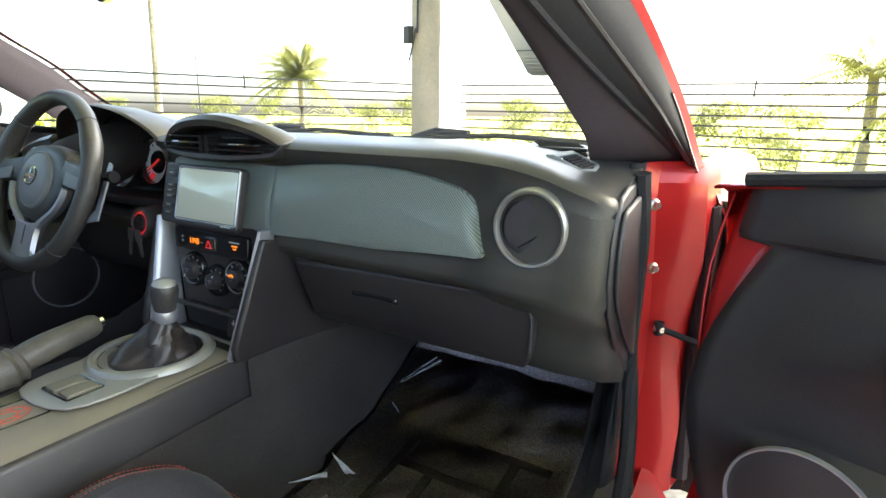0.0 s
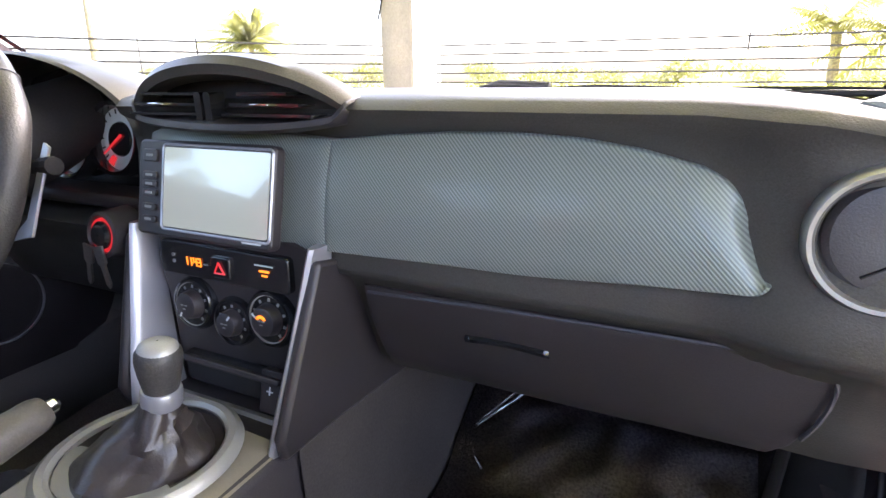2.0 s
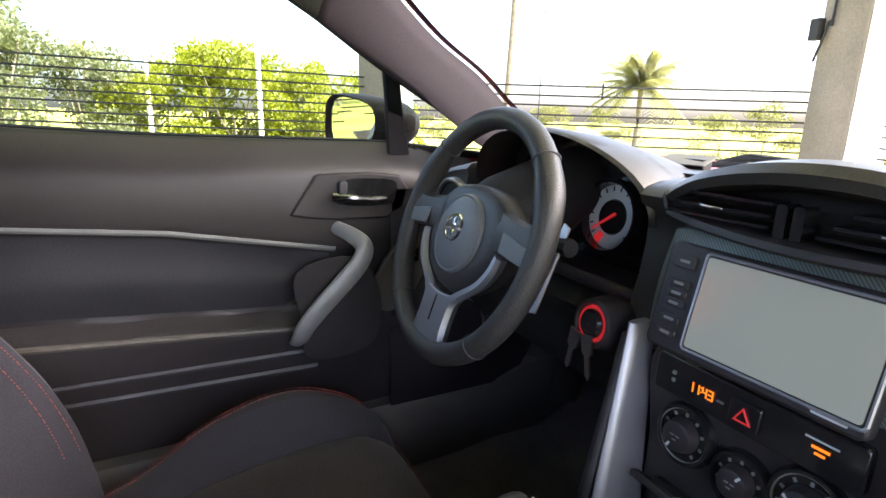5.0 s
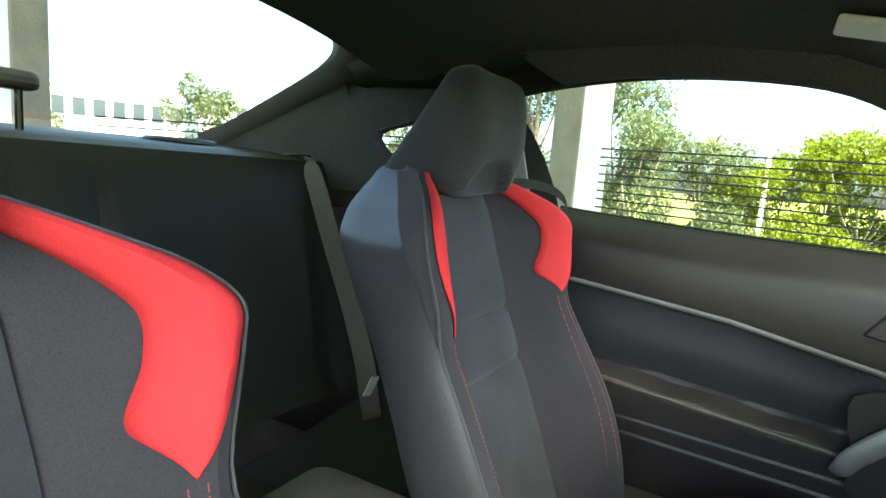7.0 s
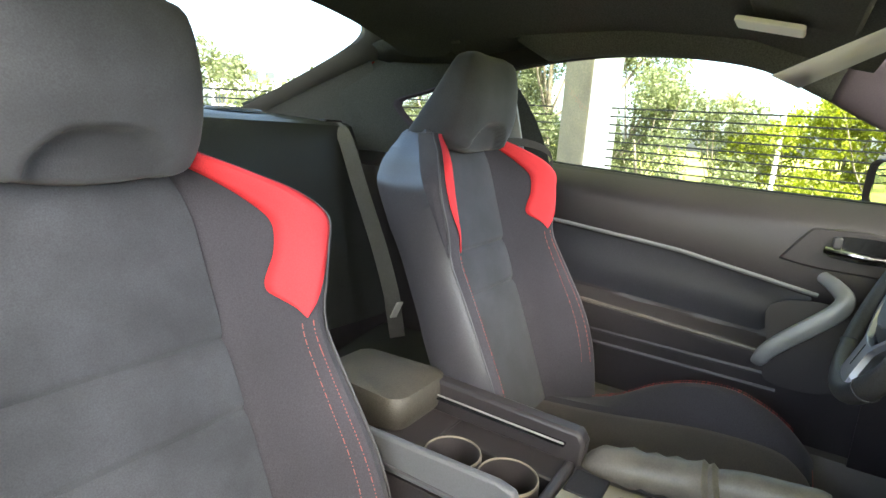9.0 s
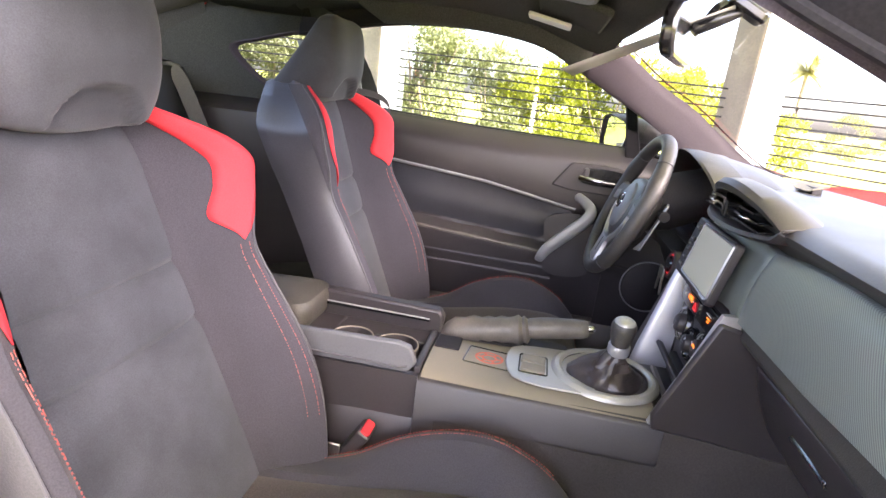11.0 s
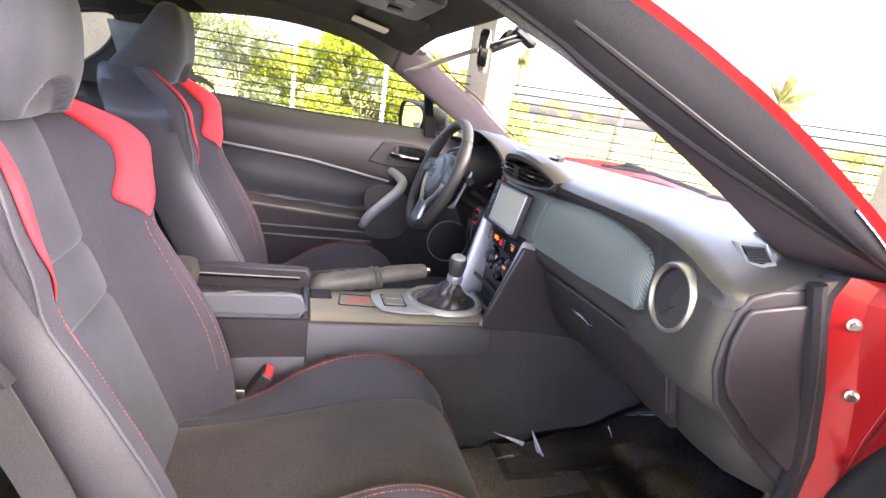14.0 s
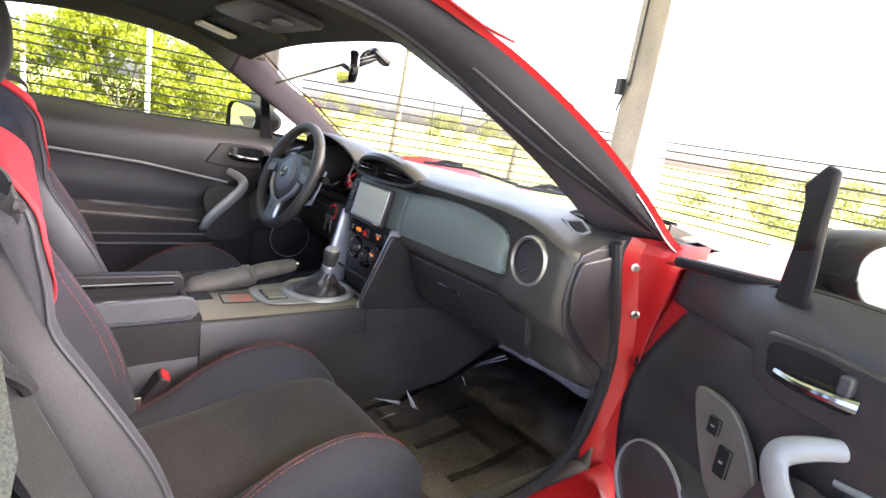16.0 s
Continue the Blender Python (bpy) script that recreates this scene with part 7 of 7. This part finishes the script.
def door(name, label):
    d = thing(name, label, "car door", (0, 0, 0), "doors", "structure")
    ys = np.linspace(-0.2, 0.86, 54)
    zs = [0.3, 0.33, 0.36, 0.39, 0.42, 0.45, 0.48, 0.5, 0.515, 0.53] + list(np.linspace(0.54, 0.9, 46))
    belt = lambda y: interp(y, [-0.2, -0.16, 0.14, 0.54, 0.9], [0.905, 0.902, 0.885, 0.876, 0.84])
    front = lambda z: interp(z, [0.3, 0.45, 0.6, 0.68, 0.75, 0.82, 0.9], [0.75, 0.8, 0.822, 0.826, 0.824, 0.81, 0.79])
    trim_front = lambda z: interp(z, [0.3, 0.45, 0.52, 0.58, 0.64, 0.69, 0.735, 0.775, 0.8, 0.807, 0.9], [0.77, 0.825, 0.843, 0.85, 0.843, 0.83, 0.815, 0.798, 0.785, 0.83, 0.815])
    turn_out = lambda z: smooth_interp(z, [0.2, 0.6, 0.66, 0.76, 0.8, 0.95], [0.738, 0.738, 0.744, 0.772, 0.778, 0.778])
    rows = []
    for v in np.linspace(0, 1, 64):
        r = []
        for u in np.linspace(0, 1, 54):
            z0 = 0.3 + v * 0.58
            y = -0.2 + u * (trim_front(z0) + 0.2)
            z = 0.3 + v * (belt(y) - 0.3)
            tap = max(0, (u - 0.76) / 0.24)
            tap = tap * tap * (3 - 2 * tap)
            r.append((door_x(y, z) * (1 - tap) + turn_out(z) * tap, y, z))
        rows.append(r)
    tops = rows[-1]
    rows.append([(p[0] + 0.006, p[1], p[2] + 0.006) for p in tops])
    rows.append([(p[0] + 0.022, p[1], p[2] + 0.008) for p in tops])
    rows.append([(p[0] + 0.03, p[1], p[2] + 0.002) for p in tops])
    part("inner_panel", sheet(rows, flip=False), DOORPAD, d, "black soft door panel", solid=0.004)
    # padded insert
    ins = []
    for u in np.linspace(0, 1, 30):
        y = -0.17 + u * 0.6
        zt = interp(y, [-0.2, -0.12, 0.16, 0.44, 0.9], [0.772, 0.767, 0.74, 0.69, 0.64]) - 0.008
        zb = interp(y, [-0.2, -0.04, 0.36, 0.9], [0.612, 0.604, 0.575, 0.55]) + 0.008
        if u > 0.86:
            zb += (zt - zb) * ((u - 0.86) / 0.14) * 0.55
        ins.append([(door_x(y, z) - 0.004 - 0.01 * math.sin(math.pi * k), y, z) for k in np.linspace(0, 1, 10) for z in (zb + (zt - zb) * k,)])
    part("insert", sheet(ins, flip=True), DOORCLOTH, d, "smooth dark leatherette insert")
    # light catching the shoulder crease, put in as a pale tube
    part("crease_line", tube([(door_x(y, z) - 0.002, y, z) for y in np.linspace(-0.19, 0.44, 26) for z in (interp(y, [-0.2, -0.12, 0.16, 0.44, 0.9], [0.772, 0.767, 0.74, 0.69, 0.64]) + 0.001,)], 0.0055, 8), TRIM_SHEEN, d, "pale tube standing for the sheen along the shoulder crease")
    part("seam", dashes([(door_x(y, z) - 0.002, y, z) for y in np.linspace(-0.19, 0.42, 30) for z in (interp(y, [-0.2, -0.12, 0.16, 0.44, 0.9], [0.772, 0.767, 0.74, 0.69, 0.64]) + 0.035,)], 0.0008), STITCH, d, "fine red stitches", smooth=0)
    # pocket lip below the arm rest
    arm_edge = lambda y: interp(y, [-0.2, -0.04, 0.36, 0.9], [0.584, 0.576, 0.547, 0.522])
    # brownish highlight along the arm rest, painted by a lighter tube
    part("ledge_edge", tube([(door_x(y, arm_edge(y)) - 0.001, y, arm_edge(y)) for y in np.linspace(-0.19, 0.36, 20)], 0.006, 8), HBLEATHER, d, "paler brownish tube standing for the highlight on the arm rest's edge")
    for zz, off in ((0.505, 0.004), (0.47, 0.008)):
        part("pocket_line", tube([(door_x(y, zz) - off * 0.2, y, zz - 0.03 * (y + 0.2) * 0.5) for y in np.linspace(-0.19, 0.4, 16)], 0.006, 6), SEATSIDE, d)
    # shade behind the pull, put in as a flat dark plate
    part("pocket", slab(cr([(0.36, 0.66), (0.47, 0.68), (0.52, 0.6), (0.5, 0.5), (0.38, 0.49), (0.37, 0.56)], 4, True), 0.003, Matrix(((0, 0, 1, 0.668), (1, 0, 0, 0), (0, 1, 0, 0), (0, 0, 0, 1)))), PLASTIC, d, "flat dark plate standing for the shade behind the pull")
    # pull handle
    pull = cr([(0.7, 0.435, 0.735), (0.672, 0.462, 0.722), (0.655, 0.482, 0.702), (0.65, 0.474, 0.675), (0.648, 0.44, 0.638), (0.648, 0.4, 0.598), (0.65, 0.372, 0.565), (0.655, 0.36, 0.54), (0.672, 0.356, 0.525)], 5)
    k = len(pull)
    part("pull_handle", tube([tuple(p) for p in pull], [0.008 + 0.011 * math.sin(math.pi * min(1, 0.12 + 0.75 * i / k)) for i in range(k)], 12, up=(1, 0, 0), flat=0.5), PULLPAINT, d, "satin silver pull handle")
    # release handle in its bezel
    bz = [(0.357, 0.759), (0.372, 0.782), (0.405, 0.829), (0.412, 0.832), (0.5, 0.834), (0.566, 0.828), (0.585, 0.8), (0.575, 0.765), (0.54, 0.745), (0.44, 0.747), (0.4, 0.751)]
    px = Matrix(((0, 0, -1, 0.7), (1, 0, 0, 0), (0, 1, 0, 0), (0, 0, 0, 1)))
    part("handle_bezel", slab(bz[::-1], 0.012, px), PLASTIC, d, "black handle surround", bevel=0.004)
    part("handle_recess", slab(cr([(0.445, 0.776), (0.54, 0.772), (0.556, 0.79), (0.55, 0.818), (0.46, 0.821), (0.445, 0.8)], 4, True), 0.002, px @ Matrix.Translation((0, 0, 0.012))), PIANO, d)
    part("release_lever", tube(cr([(0.684, 0.435, 0.79), (0.674, 0.46, 0.789), (0.672, 0.5, 0.786), (0.678, 0.535, 0.785)], 4), [0.009, 0.0085, 0.008, 0.0075, 0.007, 0.007, 0.0065, 0.006, 0.006, 0.0055, 0.005, 0.005, 0.004], 10), DARKCHROME, d, "dark chrome release lever")
    part("lock_knob", slab(rounded(0.016, 0.024, 0.005), 0.012, px @ Matrix.Translation((0.452, 0.808, 0.012))), SEATSIDE, d, "lock knob", bevel=0.003)
    # speaker and switch plate
    sp = Matrix.Translation((0.689, 0.69, 0.488)) @ Matrix.Rotation(radians(-90), 4, "Y")
    part("speaker_ring", lathe([(0.077, 0.0), (0.0775, 0.006), (0.0798, 0.006), (0.081, 0.0)], 48, sp), SILVER, d, "thin silver speaker ring")
    part("speaker_grille", lathe([(0.001, 0.004), (0.06, 0.003), (0.077, 0.0)], 36, sp), PLASTIC, d, "round speaker grille")
    swp = slab(cr([(0.628, 0.66), (0.641, 0.704), (0.61, 0.711), (0.571, 0.703), (0.54, 0.675), (0.518, 0.64), (0.505, 0.6), (0.53, 0.56), (0.575, 0.572), (0.603, 0.61)], 4, True), 0.012, px @ Matrix.Translation((0, 0, 0.012)))
    sw = part("switch_plate", swp, SWITCHPLATE, d, "raised window switch plate", bevel=0.003)
    for yy, zz, w, h in ((0.591, 0.671, 0.02, 0.026), (0.563, 0.632, 0.022, 0.044)):
        part("switch", slab(rounded(w, h, 0.003), 0.006, px @ Matrix.Translation((yy, zz, 0.024))), PIANO, sw, "window or lock switch", bevel=0.0015)
        part("switch_mark", slab(rounded(w * 0.3, h * 0.08, 0.0006), 0.0006, px @ Matrix.Translation((yy, zz, 0.0302))), SATIN, sw)
    # outer skin and edges
    skin = [[(x, y, z - (max(0, y - 0.52) * 0.1 if z > 0.75 else 0)) for x, z in ((0.75, 0.3), (0.8, 0.3), (0.845, 0.36), (0.862, 0.5), (0.858, 0.66), (0.845, 0.78), (0.815, 0.865), (0.785, 0.878), (0.768, 0.874))] for y in np.linspace(-0.22, 0.865, 14)]
    part("outer_skin", sheet(skin, flip=True), PAINT, d, "glossy red outer skin", solid=0.003)
    edge = [[(x, front(z) + 0.02 + (x - 0.73) * 0.35, z) for x in (turn_out(z) + 0.007, 0.79, 0.81, 0.835)] for z in np.linspace(0.3, 0.832, 12)]
    part("hinge_edge", sheet(edge, flip=True), PAINT, d, "red painted hinge edge", solid=0.003)
    shell = [[(turn_out(z) + 0.004, trim_front(z) - 0.05, z), (turn_out(z) + 0.006, trim_front(z), z), (turn_out(z) + 0.007, front(z) + 0.012, z), (turn_out(z) + 0.01, front(z) + 0.022, z)] for z in np.linspace(0.3, 0.832, 16)]
    part("door_shell", sheet(shell), PAINT, d, "red painted metal behind the trim's edge", solid=0.002)
    edge = [[(x, -0.21, z) for x in (0.7, 0.75, 0.8, 0.845)] for z in np.linspace(0.3, 0.865, 8)]
    part("latch_edge", sheet(edge), PAINT, d, solid=0.003)
    part("glass_seal", tube([(0.752, y, belt(y) + 0.006) for y in np.linspace(-0.2, 0.82, 20)], 0.009, 8), RUBBER, d, "black glass seal")
    # corner sail with the exterior mirror
    sail = slab([(0.556, 0.86), (0.602, 0.862), (0.574, 0.94), (0.556, 1.0), (0.556, 1.02), (0.526, 1.046), (0.512, 1.042), (0.53, 0.978), (0.548, 0.9)], 0.012, Matrix(((0, 0, 1, 0.722), (1, 0, 0, 0), (0, 1, 0, 0), (0, 0, 0, 1))))
    for v in sail.verts:
        v.co.x -= max(0, v.co.z - 0.87) * 0.45
    part("window_divider", sail, RUBBER, d, "black upright between door glass and corner light", bevel=0.004)
    return d


def door_glass(d, pts, mat, label):
    bm = bmesh.new()
    bm.faces.new([bm.verts.new(p) for p in pts])
    bmesh.ops.triangulate(bm, faces=bm.faces)
    g = part("door_glass", bm, mat, d, label, smooth=0)
    g.visible_shadow = False
    return g


def wing_mirror(d):
    """Door mirror: shell, stalk and glass, on the +x side, closed."""
    def ring(g, y):
        out = []
        for a in (2 * math.pi * j / 40 for j in range(40)):
            cx, cz = math.copysign(abs(math.cos(a)) ** 0.6, math.cos(a)), math.copysign(abs(math.sin(a)) ** 0.6, math.sin(a))
            out.append((0.878 + g * (0.078 * cx - 0.01 * cz), y - 0.03 * cx * g, 0.918 + g * (0.055 * cz + 0.012 * cx * (1 if cz > 0 else -0.4))))
        return out
    m = part("mirror_shell", closed(sheet([ring(g, y) for g, y in ((0.9, 0.542), (0.93, 0.53), (1.0, 0.526), (1.06, 0.54), (1.07, 0.575), (0.95, 0.62), (0.65, 0.65), (0.2, 0.66), (0.01, 0.66))], close_u=True)), RUBBER, d, "black door mirror shell")
    bm = bmesh.new()
    bm.faces.new([bm.verts.new(p) for p in ring(0.915, 0.536)])
    part("mirror_glass", bm, MIRROR, m, "mirror glass", smooth=0)
    part("mirror_stalk", closed(sheet([[(x, 0.6 + w * math.cos(a), z + 0.018 * math.sin(a)) for a in (2 * math.pi * j / 12 for j in range(12))] for x, w, z in ((0.74, 0.03, 0.862), (0.78, 0.028, 0.868), (0.84, 0.022, 0.875))], close_u=True, caps=True)), PIANO, d, "black mirror stalk")


GLASS_LINE = [(0.73, -0.19, 0.905), (0.575, -0.235, 1.125), (0.572, -0.12, 1.15), (0.576, 0.0, 1.158), (0.578, 0.118, 1.157), (0.58, 0.223, 1.146), (0.59, 0.32, 1.113), (0.602, 0.415, 1.072), (0.625, 0.5, 1.02), (0.66, 0.59, 0.968), (0.745, 0.59, 0.875)]
d_door = door("door_1", "closed driver's door, black panel with silver pull handle")
wing_mirror(d_door)
door_glass(d_door, GLASS_LINE, DOORPANE, "clear driver's window")
door_glass(d_door, [(0.745, 0.604, 0.872), (0.664, 0.566, 1.0), (0.698, 0.688, 0.924), (0.735, 0.79, 0.88), (0.75, 0.8, 0.87)], CORNERPANE, "small fixed corner light")
d_door.matrix_basis = Matrix.Identity(4)
p_door = copy_thing(d_door, Matrix.Identity(4))
tagged(p_door, "open passenger door, black panel with dark chrome lever and switches")
# the driver's door is the mirror image
for ob in (d_door, *d_door.children_recursive):
    if ob.type == "MESH":
        me = ob.data.copy()
        me.transform(Matrix.Diagonal((-1, 1, 1, 1)))
        me.flip_normals()
        ob.data = me
HINGE = Vector((0.74, 0.92, 0))
p_door.name = "door_2"
p_door.matrix_basis = Matrix.Translation(HINGE + Vector((-0.006, -0.133, -0.01))) @ Matrix.Rotation(radians(70), 4, "Z") @ Matrix.Translation(-HINGE)

# ---- overhead and loose things ----
ohc = thing("overhead_lamp", "dark roof console with two small grey lamp lenses", "overhead lamp", (-0.2, 0.3, 1.19))
part("console_body", slab(rounded(0.3, 0.16, 0.03), 0.022, Matrix.Translation((0.0, 0.29, 1.178)) @ Matrix.Rotation(radians(-8), 4, "X")), PLASTIC, ohc, bevel=0.008)
for x in (-0.07, 0.07):
    part("lamp_lens", slab(rounded(0.05, 0.034, 0.006), 0.004, Matrix.Translation((x, 0.3, 1.17)) @ Matrix.Rotation(radians(-8), 4, "X")), TRIM_SHEEN, ohc, "grey lamp lens", bevel=0.001)
visor = thing("sun_visor", "pale-edged sun visor folded against the roof, driver's side", "sun visor", (-0.32, 0.36, 1.15))
part("lens", slab(rounded(0.07, 0.1, 0.008), 0.008, Matrix.Translation((-0.385, 0.285, 1.165)) @ Matrix.Rotation(radians(-12), 4, "X")), BEIGE, visor, "pale label patch", bevel=0.002)
rvm = thing("rear_view_mirror", "black interior mirror on the windscreen", "mirror", (0.028, 0.5, 1.13))
mm = Matrix.Translation((0.028, 0.49, 1.11)) @ Matrix.Rotation(radians(-19), 4, "Z") @ Matrix.Rotation(radians(90), 4, "X")
part("shell", slab(rounded(0.24, 0.074, 0.034, 8), 0.02, mm @ Matrix.Translation((0, 0, -0.01))), PIANO, rvm, bevel=0.006)
part("glass", slab(rounded(0.224, 0.06, 0.027, 8), 0.001, mm @ Matrix.Translation((0, 0, 0.0102))), MIRROR, rvm, "mirror glass")
part("arm", tube(cr([(0.028, 0.505, 1.118), (0.03, 0.525, 1.137), (0.03, 0.533, 1.15), (0.03, 0.545, 1.16)], 3), 0.009, 8), PIANO, rvm)



def floor_z(y):
    return interp(y, [-0.1, 0.3, 0.7, 0.9, 1.1, 1.25], [0.2, 0.19, 0.2, 0.225, 0.32, 0.46]) + 0.012


mat_ = thing("floor_mat", "dark grey carpet floor mat with darker woven bars", "floor mat", (0.37, 0.7, 0.21))
rows = [[(x, y, floor_z(y) + 0.006 + 0.003 * noise.noise((x * 12, y * 12, 5.0))) for x in np.linspace(0.145, 0.62, 24)] for y in np.linspace(0.36, 1.14, 36)]
part("carpet", sheet(rows, flip=True), MATGREY, mat_, "dark grey pile", solid=0.004)
for x0, y0, x1, y1 in ((0.16, 0.6, 0.3, 0.62), (0.28, 0.6, 0.3, 0.86), (0.3, 0.78, 0.5, 0.8), (0.36, 0.62, 0.38, 0.78), (0.42, 0.88, 0.58, 0.9), (0.5, 0.62, 0.52, 0.9), (0.38, 0.52, 0.6, 0.54)):
    rows = [[(x0 + (x1 - x0) * u, y0 + (y1 - y0) * v, floor_z(y0 + (y1 - y0) * v) + 0.0105 + 0.003 * noise.noise(((x0 + (x1 - x0) * u) * 12, (y0 + (y1 - y0) * v) * 12, 5.0))) for u in np.linspace(0, 1, 8)] for v in np.linspace(0, 1, 8)]
    part("woven_bar", sheet(rows, flip=True), WOVEN, mat_, "darker woven bar", solid=0.002)
mats = thing("plastic_floor_sheet", "crumpled clear plastic sheet over the footwell mat", "plastic sheet", (0.35, 0.7, 0.21))
rows = []
for y in np.linspace(0.47, 1.08, 40):
    rows.append([(x, y, floor_z(y) + 0.014 + 0.016 * abs(noise.noise((x * 7, y * 7, 3.0))) + 0.006 * noise.noise((x * 19, y * 21, 1.0))) for x in np.linspace(0.13, 0.62, 34)])
part("film", sheet(rows), FILM, mats, "clear crinkled film", smooth=20).visible_shadow = False


def film_fold(corners, seed, crush=0.004):
    """A sharp crease of film standing up from the sheet: a triangle broken into uneven facets."""
    p, q, r = (Vector(c) for c in corners)
    side = (q - p).cross(r - p).normalized()
    steps = 5
    rows = []
    for i in range(steps + 1):
        k = i / steps
        a_, b_ = p.lerp(q, k), p.lerp(r, k)
        rows.append([tuple(a_.lerp(b_, j / 4) + side * crush * noise.noise((k * 5 + seed, j * 1.7, seed))) for j in range(5)])
    return sheet(rows)


# folds placed and coloured as the bright glints on the film
for seed, corners in enumerate((
        ((0.205, 0.693, 0.28), (0.243, 0.716, 0.232), (0.226, 0.702, 0.236)), ((0.17, 0.612, 0.252), (0.206, 0.676, 0.236), (0.2, 0.682, 0.243)), ((0.243, 0.587, 0.232), (0.24, 0.64, 0.236), (0.236, 0.636, 0.24)),
        ((0.162, 0.909, 0.252), (0.216, 0.923, 0.236), (0.208, 0.92, 0.24)), ((0.203, 0.9, 0.285), (0.216, 0.923, 0.236), (0.209, 0.918, 0.24)),
        ((0.179, 0.966, 0.3), (0.238, 1.034, 0.35), (0.241, 1.035, 0.347)), ((0.181, 0.967, 0.297), (0.249, 1.037, 0.34), (0.247, 1.037, 0.344)))):
    part("fold", film_fold(corners, seed + 0.5), FILM_GLINT, mats, "sharp milky fold with its sky glint put into the colour", smooth=5, solid=0.0006)
part("panel", slab(rounded(0.36, 0.15, 0.02), 0.016, Matrix.Translation((-0.33, 0.33, 1.172)) @ Matrix.Rotation(radians(-14), 4, "X")), HEADLINER, visor, "charcoal visor panel", bevel=0.006)
sensor = thing("windscreen_sensor", "black sensor box on the windscreen behind the mirror", "sensor", (0.03, 0.56, 1.15))
part("housing", slab(rounded(0.036, 0.06, 0.01), 0.016, Matrix.Translation((0.037, 0.568, 1.146)) @ Matrix.Rotation(radians(-28), 4, "X")), PIANO, sensor, bevel=0.004)
part("motor", tube([(0.03, 0.505, 1.122), (0.031, 0.512, 1.126), (0.034, 0.54, 1.139), (0.036, 0.565, 1.15)], [0.008, 0.0115, 0.01, 0.007], 12), PIANO, sensor)
card = thing("hanging_strip", "long grey card strip hanging from the mirror mount", "card strip", (0.03, 0.55, 1.15))
rows = []
for k in np.linspace(0, 1, 8):
    a, b = Vector((0.05, 0.555, 1.158)).lerp(Vector((0.005, 0.322, 1.049)), k), Vector((0.02, 0.56, 1.15)).lerp(Vector((-0.06, 0.345, 1.044)), k)
    rows.append([tuple(a), tuple(a.lerp(b, 0.5)), tuple(b)])
part("strip", sheet(rows), PAPER, card, "grey card", solid=0.0012)
tag = thing("clip_tag", "small brown plastic clip on the pillar top", "clip", (-0.563, 0.492, 1.148))
part("tab", slab(rounded(0.035, 0.014, 0.003), 0.004, Matrix.Translation((-0.545, 0.475, 1.128)) @ Matrix.Rotation(radians(40), 4, "Z") @ Matrix.Rotation(radians(50), 4, "X")), BARK, tag)


# beige tag stuck to the windscreen beside the passenger's pillar
tag = thing("windscreen_tag", "pale beige ribbed card stuck inside the windscreen", "tag", (0.5, 0.77, 1.05))
t_x, t_y = Vector((0.079, -0.012, -0.002)).normalized(), Vector((-0.055, -0.05, 0.112)).normalized()
t_z = t_x.cross(t_y).normalized()
tag_m = Matrix(((t_x.x, t_y.x, t_z.x, 0.524), (t_x.y, t_y.y, t_z.y, 0.814), (t_x.z, t_y.z, t_z.z, 0.975), (0, 0, 0, 1)))
part("card", slab([(0.006, 0), (0.074, 0), (0.079, 0.006), (0.079, 0.15), (0, 0.15), (0, 0.006)], 0.003, tag_m), TAG, tag, bevel=0.001)
for k in range(5):
    part("rib", slab([(0.008, 0.007 + 0.006 * k), (0.07, 0.007 + 0.006 * k), (0.07, 0.0095 + 0.006 * k), (0.008, 0.0095 + 0.006 * k)], 0.0052, tag_m @ Matrix.Translation((0, 0, -0.0011))), TAG, tag)
part("fold", slab([(0.001, 0.042), (0.078, 0.042), (0.078, 0.0435), (0.001, 0.0435)], 0.005, tag_m @ Matrix.Translation((0, 0, -0.001))), CTRIM, tag)

dash_card = thing("dashboard_card", "small brown card lying on the dashboard below the windscreen", "card", (-0.295, 0.86, 0.88))
part("card", slab(rounded(0.075, 0.05, 0.004), 0.002, Matrix.Translation((-0.295, 0.865, 0.884)) @ Matrix.Rotation(radians(14), 4, "Z") @ Matrix.Rotation(radians(14), 4, "X")), CHAMPAGNE, dash_card, bevel=0.0006)
part("stand", box(-0.325, 0.865, 0.868, -0.265, 0.885, 0.887), PLASTIC, dash_card, "black plastic foot", bevel=0.002)
